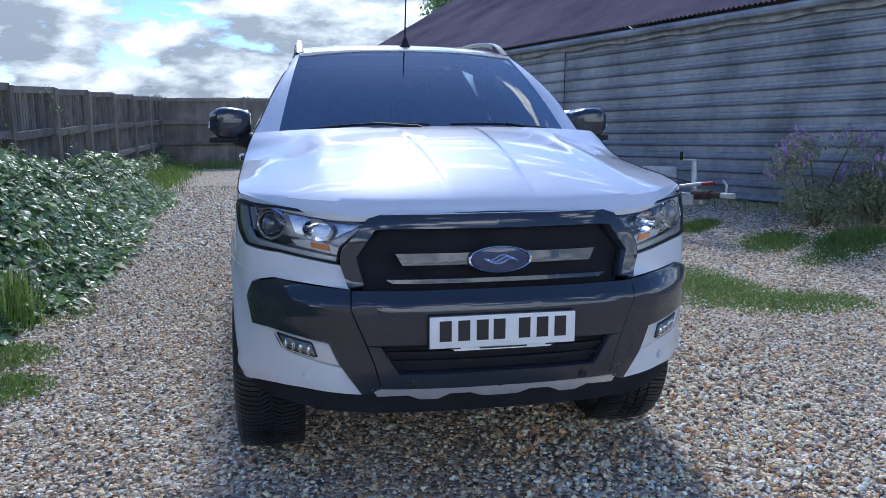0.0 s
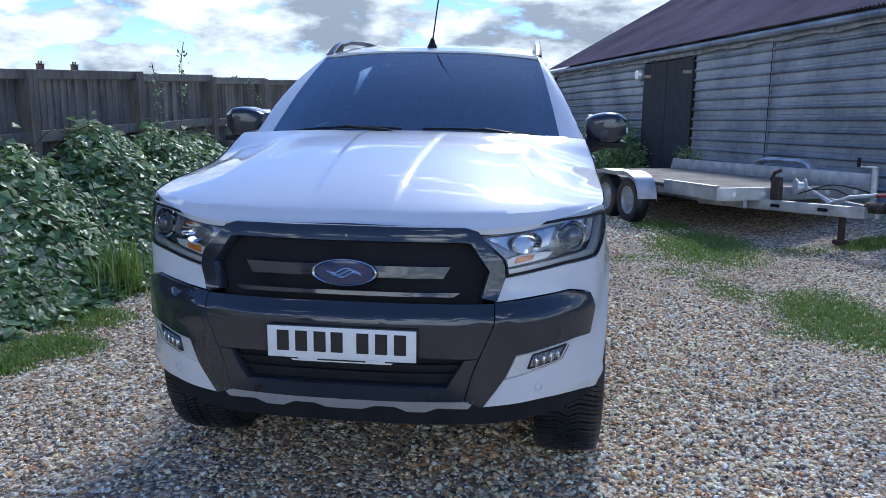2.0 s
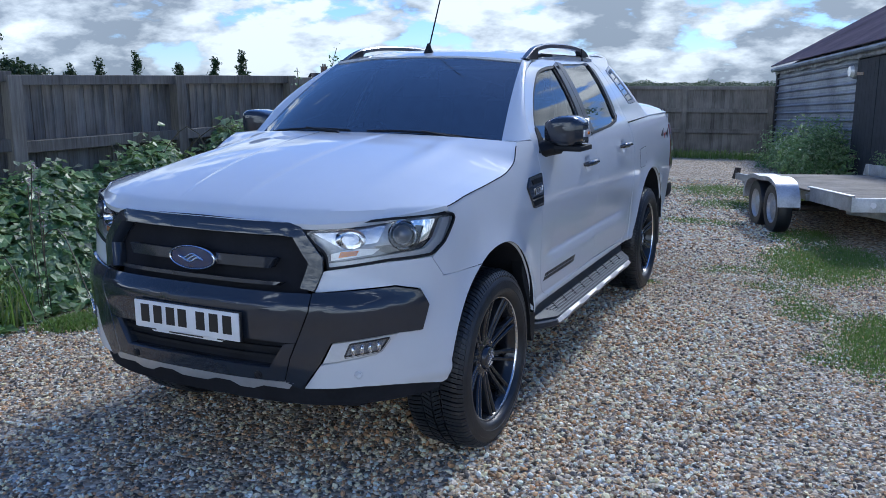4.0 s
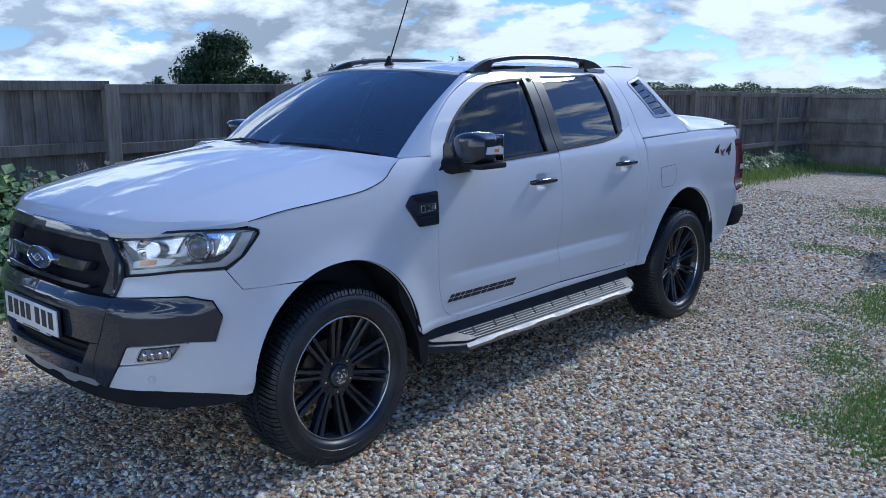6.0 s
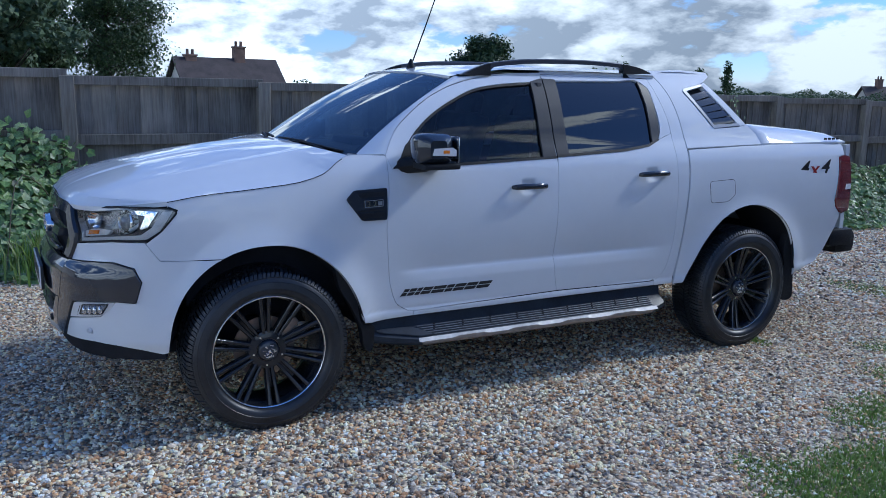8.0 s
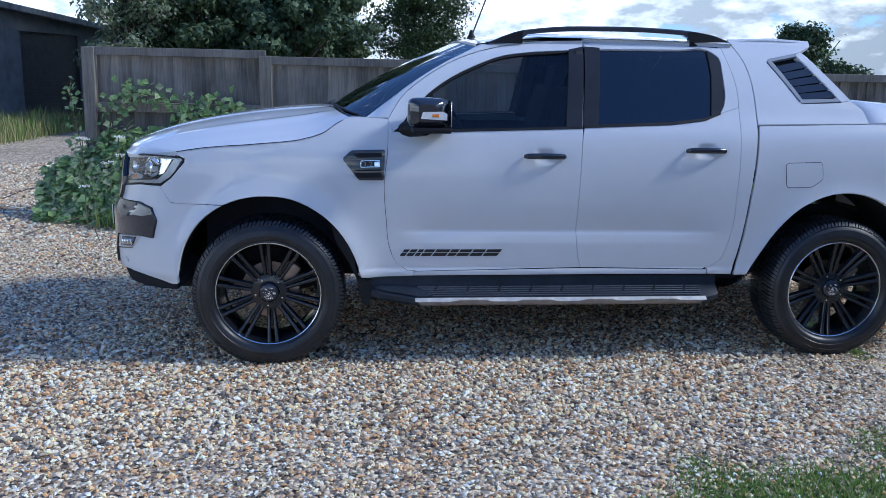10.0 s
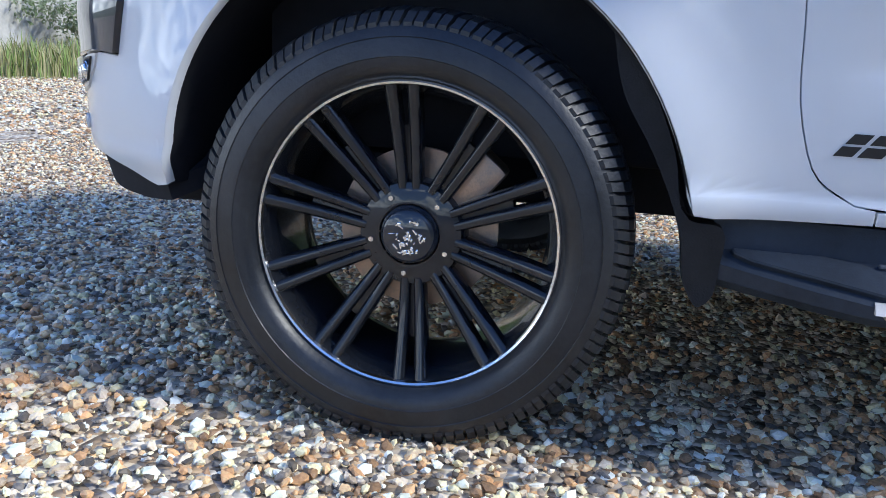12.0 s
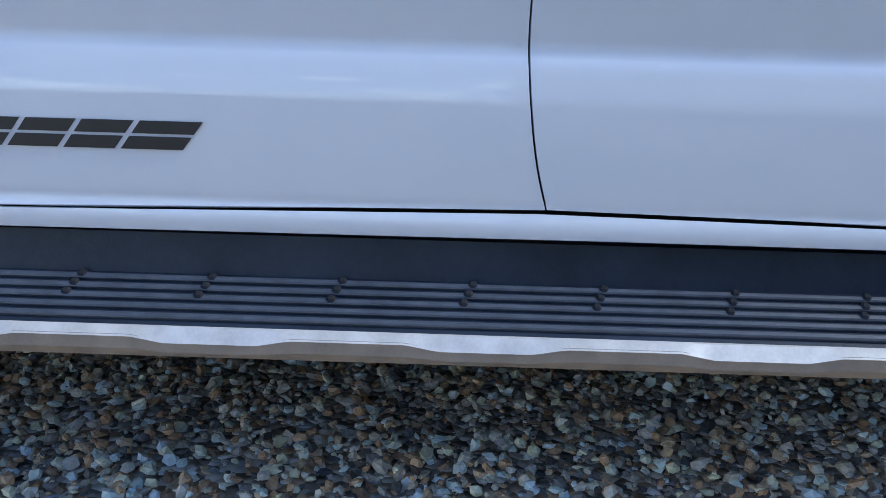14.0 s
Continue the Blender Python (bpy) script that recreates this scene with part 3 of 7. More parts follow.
    for z0, z1 in ((1.150, 1.128), (1.066, 1.058), (1.050, 1.024)):
        panel("vent_louvre", [[(.455, z0), (.600, z0 + .004), (.600, z1 + .003), (.47, z1)]], BLACK, vent, lift=.013, thick=.006, gap=0, side=side)
    plate_out = rounded([(.490, 1.113), (.592, 1.117), (.590, 1.082), (.490, 1.078)], .005)
    panel("engine_badge", [plate_out], DARKSATIN, vent, "dark engine badge with bright figures", lift=.013, thick=.008, gap=0, side=side)
    panel("badge_border", [plate_out + [plate_out[0]] + [shrink(plate_out, .003)[0]] + shrink(plate_out, .003)[::-1]], CHROME, vent, "chrome badge border", lift=.0145, thick=.003, gap=0, side=side)
    if side > 0:
        xb = float(skin(.54, 1.097)[0]) + .0145
        text_part("badge_figures", "3.2", .036, (xb, .527, 1.0965), CHROME, vent, "chrome figures", wide=1.25)
        panel("badge_square", [[(.562, 1.108), (.585, 1.109), (.584, 1.088), (.562, 1.087)]], CHROME, vent, lift=.0145, thick=.002, gap=0, side=side)
    # dark door script of slanted bars
    base, top = .602, .636

    def bar(u0, u1, z0=0.0, z1=1.0, lean=.026):
        return [(u0 + lean * z0, base + (top - base) * z0), (u1 + lean * z0, base + (top - base) * z0), (u1 + lean * z1, base + (top - base) * z1), (u0 + lean * z1, base + (top - base) * z1)]
    glyphs = [bar(u, v, h, k) for u, v in ((.701, .730), (.738, .774), (.782, .808), (.816, .870), (.878, .952), (.960, 1.002), (1.010, 1.074), (1.082, 1.148), (1.156, 1.236)) for h, k in ((-.08, .40), (.52, 1.0))]
    for g in glyphs if side > 0 else []:
        panel("script_bar", [g], PLATEBLACK, door, "dark slanted bar", lift=.0025, thick=.002, gap=0, side=side, step=.1)
    # "4x4" at the rear of the bed
    if side > 0:
        x = float(skin(3.82, 1.18)[0]) + .003
        text_part("mark_digit", "4", .132, (x, 3.715, 1.178), PLATEBLACK, bed, "dark digit", .25, wide=1.2, bold=.002)
        text_part("mark_cross", "x", .135, (x + .001, 3.822, 1.170), REDPAINT, bed, "red cross mark", .1, wide=1.15, bold=.002)
        text_part("mark_digit", "4", .132, (x, 3.925, 1.182), PLATEBLACK, bed, "dark digit", .25, wide=1.2, bold=.002)

    # front lamps: housing, clear cover, lens, amber block, chrome strips
    LAMP = rounded([(-1.105, 1.078), (-.90, 1.105), (-.72, 1.122), (-.55, 1.128), (-.425, 1.122), (-.408, 1.100), (-.485, 1.012), (-.550, .972), (-.737, .962), (-.885, .943), (-.985, .932), (-.992, .985)], .014)
    lamp = panel("headlight", [LAMP], LAMPBACK, truck, "clear headlight with chrome trim and amber indicator", lift=-.055, thick=.02, side=side)
    panel("lamp_cover", [LAMP], GLASS_LAMP, lamp, "clear plastic cover", lift=0, thick=.05, side=side, step=.03)
    panel("chrome_strip", [[(-.985, .956), (-.885, .967), (-.737, .985), (-.585, .999), (-.530, 1.035), (-.478, 1.108), (-.430, 1.108), (-.492, 1.016), (-.555, .977), (-.737, .965), (-.885, .946), (-.980, .936)]], BEZEL, lamp, "bright strip along the lamp edge", lift=-.012, thick=.02, side=side)
    panel("indicator_lens", [[(-.975, .962), (-.80, .985), (-.77, 1.008), (-.88, 1.012), (-.975, .990)]], LAMPWHITE, lamp, "clear ribbed indicator lens", lift=-.026, thick=.02, side=side)
    panel("indicator_reflector", [[(-.940, .975), (-.865, .984), (-.855, 1.002), (-.930, .998)]], AMBER, lamp, "amber indicator reflector", lift=-.020, thick=.01, side=side, gap=0)
    panel("lamp_bezel", [rounded([(-.80, 1.018), (-.735, 1.022), (-.60, 1.018), (-.55, 1.04), (-.525, 1.03), (-.56, .996), (-.737, .984), (-.775, .996)], .008)], DARKGLOSS, lamp, "black lower bezel", lift=-.040, thick=.008, side=side)
    panel("reflector", [[(-1.06, 1.072), (-.86, 1.098), (-.74, 1.10), (-.78, 1.03), (-.93, 1.012)]], LAMPINNER, lamp, "silver reflector", lift=-.040, thick=.03, side=side)
    bowl = on_skin([(-.885, 1.052)], -.046, side)[0]
    bm = bmesh.new()
    add_lathe(bm, [(.034, .046), (.030, .043), (.012, .034), (.002, .020), (0, .001)], 28)
    bm.transform(Matrix.Translation(bowl) @ Vector((side * .45, -1, .05)).normalized().to_track_quat("X", "Z").to_matrix().to_4x4() @ Matrix.Diagonal((1, 1.25, .85, 1)))
    part("main_beam_bowl", bm, CHROME, lamp, "chrome reflector bowl")
    panel("lamp_gasket", [LAMP + [LAMP[0]] + [shrink(LAMP, .008)[0]] + shrink(LAMP, .008)[::-1]], BLACK, lamp, "black lamp gasket", lift=.0015, thick=.01, gap=0, side=side)
    panel("chrome_blade", [[(-.72, 1.108), (-.60, 1.113), (-.50, 1.108), (-.555, 1.03), (-.60, 1.02), (-.57, 1.085)]], CHROME, lamp, "chrome blade", lift=-.03, thick=.02, side=side)
    c = on_skin([(-.665, 1.058)], -.050, side)[0]
    nrm = Vector(skin_normal(-.665, 1.058))
    nrm.x *= side
    nrm = (nrm + Vector((0, -.8, 0))).normalized()
    bm = bmesh.new()
    add_lathe(bm, [(0, .058), (.03, .056), (.036, .050), (.030, .044), (.012, .042)], 32)
    bm.transform(Matrix.Translation(c) @ nrm.to_track_quat("X", "Z").to_matrix().to_4x4())
    part("projector_ring", bm, CHROME, lamp, "chrome ring")
    bm = bmesh.new()
    bmesh.ops.create_uvsphere(bm, u_segments=24, v_segments=12, radius=.043, matrix=Matrix.Translation(c + nrm * .012))
    part("projector_lens", bm, LENSGREY, lamp, "grey glassy projector lens")

    # white bumper skin and its dark wrap
    bumper = panel("bumper_corner", [[(-1.033, .850), (-1.000, .925), (-.985, .929), (-.885, .940), (-.737, .959), (-.560, .966), (-.495, .881), (-.26, .8765), (-.226, .8765)] + [p for p in ARCH_F[::-1] if p[0] < -.235]
                                     + [(-.50, .445), (-.60, .462), (-.721, .478), (-.85, .484), (-1.078, .478), (-1.012, .574), (-.80, .608), (-.712, .686), (-.612, .683), (-.578, .785), (-.614, .849), (-.717, .869)]], WHITE, truck, "gloss white bumper corner", side=side, step=.03, gap=.0004)
    panel("bumper_wing", [[(-.582, .785), (-.617, .845), (-.717, .865), (-1.041, .845), (-1.049, .785), (-1.10, .660), (-1.125, .600), (-1.15, .505), (-1.085, .480), (-1.012, .580), (-.968, .665), (-.80, .682), (-.710, .690), (-.612, .687)]], DARKGLOSS, truck, "gloss dark grey bumper end", lift=.012, thick=.04, side=side, step=.025)
    fog = panel("fog_lamp", [rounded([(-1.005, .582), (-.966, .661), (-.80, .678), (-.715, .686), (-.735, .655), (-.80, .612)], .008)], BEZEL, truck, "fog lamp in a silver surround", lift=.004, thick=.03, side=side, step=.03)
    FOG = rounded([(-.925, .607), (-.902, .660), (-.745, .677), (-.785, .624)], .008)
    panel("fog_recess", [FOG], LAMPBACK, fog, "grey lamp well", lift=.0055, thick=.01, gap=0, side=side)
    panel("fog_frame", [FOG + [FOG[0]] + [shrink(FOG, .006)[0]] + shrink(FOG, .006)[::-1]], DARKSATIN, fog, "dark lens edge", lift=.0085, thick=.006, gap=0, side=side)
    for k in range(4):
        u, z = -.888 + .032 * k, .632 + .0042 * k
        bm = bmesh.new()
        c = on_skin([(u, z)], .007, side)[0]
        bmesh.ops.create_uvsphere(bm, u_segments=16, v_segments=10, radius=1, matrix=Matrix.Translation(c) @ Matrix.Diagonal((.010, .012, .020, 1)))
        part("fog_reflector", bm, CHROME, fog, "bright reflector lobe")
    panel("fog_cover", [FOG], GLASS_LAMP, fog, "clear cover", lift=.020, thick=.004, gap=0, side=side)
    for u, z in ((-.870, .533), (-1.26, .525)):
        c = on_skin([(u, z)], 0, side)[0]
        nrm = Vector(skin_normal(u, z))
        nrm.x *= side
        bm = bmesh.new()
        add_lathe(bm, [(-.01, .016), (.003, .016), (.004, .013), (.001, .0125), (.001, .010), (.005, .009), (.006, .0001)], 24)
        bm.transform(Matrix.Translation(c + nrm * (.002 if u > -1 else .014)) @ nrm.to_track_quat("X", "Z").to_matrix().to_4x4())
        part("parking_sensor", bm, WHITE if u > -1 else DARKSATIN, truck, "round parking sensor")

# centre of the nose
panel("bumper_centre", [[(MID, .845), (-1.045, .842), (-1.052, .785), (-1.103, .662), (-1.145, .660), (MID, .672)],
                        [(MID, .560), (-1.213, .556), (-1.150, .655), (-1.105, .660), (-1.128, .600), (-1.152, .507), (MID, .503)]], DARKGLOSS, truck, "gloss dark grey bumper centre", lift=.012, thick=.05, both=True, step=.03, gap=.0005)
panel("lower_intake", [[(MID, .69), (-1.13, .68), (-1.20, .545), (MID, .545)]], VOID, truck, "black lower air intake", lift=-.04, both=True, gap=0)
for z in (.592, .625):
    panel("intake_slat", [[(MID, z + .006), (-1.17, z + .006), (-1.17, z - .006), (MID, z - .006)]], BLACK, truck, "black intake slat", lift=-.02, thick=.02, both=True, gap=0)
grille = panel("grille", [[(MID, 1.106), (-1.145, 1.099), (-1.095, 1.086), (-1.000, .975), (-1.000, .928), (-1.033, .850), (-1.090, .862), (-1.058, .955), (-1.125, 1.048), (-1.17, 1.052), (MID, 1.052)]], DARKGLOSS, truck, "gloss black grille surround", lift=.018, thick=.06, both=True, step=.03, gap=.001)
panel("grille_floor", [[(MID, 1.07), (-1.15, 1.07), (-1.04, .955), (-1.075, .845), (MID, .845)]], VOID, grille, lift=-.045, both=True, gap=0)
panel("grille_bar", [[(MID, .972), (-1.20, .972), (-1.225, .932), (MID, .932)]], DARKGLOSS, grille, "gloss dark grey grille bar", lift=.016, thick=.06, both=True, gap=0)
panel("grille_bar", [[(MID, .883), (-1.165, .882), (-1.19, .868), (MID, .868)]], DARKGLOSS, grille, "gloss dark grey lower grille bar", lift=.022, thick=.05, both=True, gap=0)
# oval badge
bm = bmesh.new()
add_lathe(bm, [(-.012, .5), (.004, .5), (.010, .49), (.012, .475), (.009, .455)], 64)
bm.transform(Matrix.Translation((0, -.895, .951)) @ Matrix.Rotation(-math.pi / 2, 4, "Z") @ Matrix.Diagonal((1, .232, .096, 1)))
badge = part("badge_rim", bm, CHROME, grille, "chrome oval badge rim")
bm = bmesh.new()
add_lathe(bm, [(.006, .46), (.010, .44), (.013, .2), (.0135, .001)], 64)
bm.transform(Matrix.Translation((0, -.893, .951)) @ Matrix.Rotation(-math.pi / 2, 4, "Z") @ Matrix.Diagonal((1, .232, .096, 1)))
part("badge_face", bm, BLUE, badge, "dark blue oval badge face")
bm = bmesh.new()
for k in (-1, 0, 1):
    wave = [(x, .010 * math.sin(x * 62 + k) + .006 * k) for x in np.linspace(-.060 + .012 * abs(k), .060 - .012 * abs(k), 13)]
    add_tube(bm, [(x, -.9085, .951 + z) for x, z in wave], .0030, 6)
part("badge_swash", bm, CHROME, badge, "chrome flourish strokes")
# number plate with plain bars
plate = new("number_plate")
plate.parent = truck
plate["label"] = "white front number plate with dark bars"
bm = bmesh.new()
add_box(bm, (0, -.948, .713), (.528, .014, .118), .004)
part("plate_holder", bm, PLATEBLACK, plate, "black plate holder")
bm = bmesh.new()
add_box(bm, (0, -.9575, .713), (.520, .006, .111), .002)
part("plate_face", bm, PLATEWHITE, plate, "white plate face")
for x in (-.205, -.140, -.075, -.015, .075, .140, .205):
    bm = bmesh.new()
    add_box(bm, (x, -.9612, .718), (.042, .002, .072))
    part("plate_bar", bm, PLATEBLACK, plate, "dark bar")
bm = bmesh.new()
add_prism(bm, [(-.20, -.956, .662), (-.17, -.956, .645), (.17, -.956, .645), (.20, -.956, .662)], (0, 1, 0), .004)
part("plate_surround_lip", bm, PLATEWHITE, plate, "white lower lip")
bm = bmesh.new()
add_box(bm, (0, -.9605, .6535), (.17, .001, .005))
add_box(bm, (-.17, -.9605, .6555), (.035, .001, .005))
add_box(bm, (.17, -.9605, .6555), (.035, .001, .005))
part("lip_bars", bm, PLATEBLACK, plate, "thin dark bars")

# silver skid strip and black chin
teeth = [(MID, .506), (-1.115, .505), (-1.135, .478), (-1.24, .482), (-1.285, .466), (-1.345, .466), (-1.39, .484), (-1.46, .484), (-1.505, .470), (MID, .470)]
panel("skid_strip", [teeth], SILVER, truck, "satin silver skid strip", lift=.012, thick=.05, both=True, gap=.001, step=.03)
panel("chin", [[(MID, .505), (-.98, .490), (-.72, .480), (-.60, .462), (-.50, .450), (-.49, .410), (-.60, .398), (-.95, .388), (MID, .392)]], VOID, truck, "black plastic chin spoiler", lift=-.02, thick=.25, both=True, gap=0)
bm = bmesh.new()
add_box(bm, (0, -.35, .44), (1.30, .75, .16), .05)
part("undertray", bm, VOID, truck, "black undertray")

# bonnet
EDGE_Z_OF_U = spline(BONNET_SIDE)


def EDGE_U(b):
    return -.455 + .885 * b


def EDGE_Z(b):
    return EDGE_Z_OF_U(EDGE_U(b))


NOSE_Y = spline([(0, -.852), (.3, -.842), (.56, -.797), (.75, -.705), (.9, -.575), (1, -.462)])
NOSE_Z = spline([(0, 1.108), (.4, 1.106), (.58, 1.100), (.75, 1.112), (.9, 1.132), (1, 1.150)])
TAIL_Y = spline([(0, .330), (.5, .345), (.8, .385), (1, .430)])
CROWN_Z = spline([(0, 1.112), (.02, 1.135), (.05, 1.158), (.12, 1.194), (.22, 1.232), (.4, 1.282), (.6, 1.322), (.8, 1.350), (1, 1.366)])


def bonnet_point(a, b):
    e = skin(EDGE_U(b), EDGE_Z(b))
    xe = e[0] - .003
    y = NOSE_Y(a) * (1 - b) + TAIL_Y(a) * b
    y += (e[1] - NOSE_Y(1) * (1 - b) - TAIL_Y(1) * b) * a**3
    x = a * xe
    g = a**2.4
    z0 = CROWN_Z(b) + (EDGE_Z(b) - CROWN_Z(b)) * g
    inner = .135 + .05 * b
    rib = math.exp(-((x - inner - .006) / .010)**2) * .0035 - .007 / (1 + math.exp((inner - x) / .004))
    rib += .009 * math.exp(-((x - (.60 - .05 * b)) / .055)**2) * min(1, b * 1.6)
    z0 += (rib + .003) * min(1, b * 5) * min(1, (1 - b) * 8) * (1 if a < .9 else (1 - a) * 10)
    w = max(0, 1 - b / .03)
    return (x, y, z0 * (1 - w) + NOSE_Z(a) * w)


bm = bmesh.new()
rows = []
for b in [0, .008, .018, .03, .05, .075, .1] + [.1 + .9 * k / 36 for k in range(1, 37)]:
    half = [bonnet_point(a, b) for a in np.linspace(0, 1, 150)]
    rows.append([(-x, y, z) for x, y, z in half[:0:-1]] + half)
rows = [[(x, y + .004, z - .02) for x, y, z in rows[0]]] + rows + [[(x, y + .002, z - .02) for x, y, z in rows[-1]]]
rows = [[(r[0][0] + .001, r[0][1], r[0][2] - .02)] + r + [(r[-1][0] - .001, r[-1][1], r[-1][2] - .02)] for r in rows]
add_loft(bm, rows)
part("bonnet", bm, WHITE, truck, "gloss white bonnet with raised ribs")

# windscreen, cowl, wipers, pillars, roof
SCREEN_LOW = spline([(0, .300), (.5, .335), (.8, .405), (1, .500)])
SCREEN_TOP = spline([(0, 1.075), (.5, 1.090), (1, 1.150)])


def screen_point(a, b):
    x = a * (.733 * (1 - b) + .596 * b)
    y = SCREEN_LOW(a) * (1 - b) + SCREEN_TOP(a) * b
    z = (1.352 - .040 * a * a) * (1 - b) + (1.762 - .030 * a * a) * b
    bulge = math.sin(math.pi * b) * .020
    return (x, y - bulge * .55, z + bulge)


def screen_rows(a0, a1, b0, b1, na, nb, drop=0.0):
    return [[(x, y, z - drop) for x, y, z in (tuple(map(float, (s * p[0], p[1], p[2]))) for a in np.linspace(a0, a1, na) for s, p in ((1 if a >= 0 else -1, screen_point(abs(a), b)),))] for b in np.linspace(b0, b1, nb)]


bm = bmesh.new()
add_loft(bm, screen_rows(-1, 1, 0.0, 1, 41, 25))
screen = part("windscreen", bm, GLASS_FRONT, truck, "tinted curved windscreen")
bm = bmesh.new()
for a0, a1, b0, b1 in ((-1, 1, .955, 1), (-1, 1, 0, .045), (-1, -.965, .045, .955), (.965, 1, .045, .955)):
    add_loft(bm, screen_rows(a0, a1, b0, b1, 30 if a1 - a0 > 1 else 4, 4 if a1 - a0 > 1 else 24, .003))
add_box(bm, (0, 1.03, 1.70), (.11, .09, .05), .01)
part("screen_border", bm, VOID, screen, "black ceramic border and mirror bracket")
bm = bmesh.new()
rows = []
for k in range(31):
    a = -1 + k / 15
    s, m = (1 if a >= 0 else -1), abs(a)
    t = float(TAIL_Y(m))
    c = float(SCREEN_LOW(m))
    x = a * .74
    zt = float(EDGE_Z(1)) + (1.366 - float(EDGE_Z(1))) * (1 - m**2.4)
    rows.append([(x, t - .03, zt - .035), (x, t + .02, zt - .045), (x, max(c, t) + .03, 1.345 - .04 * m * m - .012), (x, max(c, t) + .10, 1.36 - .04 * m * m)])
add_loft(bm, rows)
part("cowl", bm, BLACK, truck, "black plastic cowl below the windscreen")
for x0, x1, y0, y1 in ((.66, .08, .44, .40), (-.02, -.58, .35, .44)):
    wiper = new("wiper")
    wiper.parent = truck
    wiper["label"] = "black windscreen wiper"
    pts = []
    for k in range(9):
        t = k / 8
        x = x0 + (x1 - x0) * t
        m = abs(x) / .712
        p = screen_point(m, .030 + .018 * math.sin(t * 3))
        pts.append((x, p[1] - .008, p[2] + .008))
    bm = bmesh.new()
    add_tube(bm, pts, .006, 6, 1.3)
    part("blade", bm, BLACK, wiper)
    bm = bmesh.new()
    add_tube(bm, [(x0 - .02, pts[0][1] - .06, pts[0][2] - .028), (x0 - .06, pts[1][1] - .030, pts[1][2] - .010), ((x0 + x1) / 2, pts[4][1] - .012, pts[4][2] + .006)], [.012, .009, .006], 8)
    part("arm", bm, BLACK, wiper)

for side in (1, -1):
    # front pillar and cant rail from the door line to the windscreen and roof edge
    bm = bmesh.new()
    rows = []
    for k in range(25):
        t = k / 24
        i = t * (len(CANT) - 1)
        lo = int(min(i, len(CANT) - 2))
        u, z = (CANT[lo][j] * (1 - i + lo) + CANT[lo + 1][j] * (i - lo) for j in (0, 1))
        p = np.array(on_skin([(u, z + .002)], 0, side)[0])
        g = np.array(screen_point(1.0, min(1, t / .62)))
        g[0] *= side
        if t > .62:
            f = (t - .62) / .38
            g = np.array((side * (.592 - .002 * f), 1.150 + (1.735 - 1.150) * f, 1.735 + .030 * f))
        q = p * .62 + g * .38
        out = np.array((side * .6, -.5 * (1 - t), .6)) * .016 * (1 - t * .5)
        rows.append([tuple(p - np.array((side * .02, 0, .0))), tuple(p), tuple(p * .85 + g * .15 + out * .6), tuple(q + out), tuple(p * .3 + g * .7 + out * .8), tuple(g), tuple(g - np.array((0, 0, .02)))])
    add_loft(bm, rows)
    part("front_pillar", bm, WHITE, truck, "white windscreen pillar")
    # cant rail behind, above the rear door
    bm = bmesh.new()
    rows = []
    for k in range(14):
        t = k / 13
        u = 1.735 + (2.60 - 1.735) * t
        z = 1.758 + .004 * math.sin(t * math.pi) - .010 * t
        p = np.array(on_skin([(u, z)], 0, side)[0])
        g = np.array((side * .575, u, 1.782 - .004 * t))
        rows.append([tuple(p - np.array((side * .02, 0, 0))), tuple(p), tuple(p * .5 + g * .5 + np.array((side * .006, 0, .006))), tuple(g), tuple(g - np.array((side * .02, 0, .01)))])
    add_loft(bm, rows)
    part("cant_rail", bm, WHITE, truck, "white roof side rail")
    # quarter between wing, pillar foot and screen corner
    bm = bmesh.new()
    rows = []
    for t in np.linspace(0, 1, 8):
        p = np.array(on_skin([(.43 + .205 * t, 1.337)], 0, side)[0])
        g = np.array((side * .712, .480 + .03 * t, 1.318))
        rows.append([tuple(p - np.array((side * .01, 0, .01))), tuple(p), tuple((p + g) / 2 + np.array((side * .004, 0, .012 * (1 - t)))), tuple(g)])
    add_loft(bm, rows)
    part("pillar_foot", bm, WHITE, truck, "white pillar foot")

ROOF_MID = spline([(1.06, 1.762), (1.2, 1.786), (1.5, 1.808), (1.9, 1.815), (2.3, 1.805), (2.62, 1.785)])
bm = bmesh.new()
rows = []
for y in [1.055, 1.07, 1.10, 1.15] + list(np.linspace(1.2, 2.62, 26)):
    r = []
    for a in np.linspace(-1, 1, 49):
        m = abs(a)
        yy = y + (.075 * m**2 * max(0, 1 - (y - 1.055) / .35))
        edge = 1.735 + .045 * min(1, max(0, (yy - 1.13) / .35)) - .012 * max(0, (yy - 2.2) / .42)
        mid = float(ROOF_MID(y))
        z = mid + (edge - mid) * m**2.6
        z += .006 * math.exp(-((m - .62) / .03)**2) * min(1, max(0, (y - 1.2) / .2)) - .004 * math.exp(-((m - .22) / .03)**2) * min(1, max(0, (y - 1.25) / .2))
        r.append((a * .597, yy, z))
    rows.append(r)
add_loft(bm, [[(x, y, z - .02) for x, y, z in rows[0]]] + rows)
part("roof", bm, WHITE, truck, "gloss white roof")

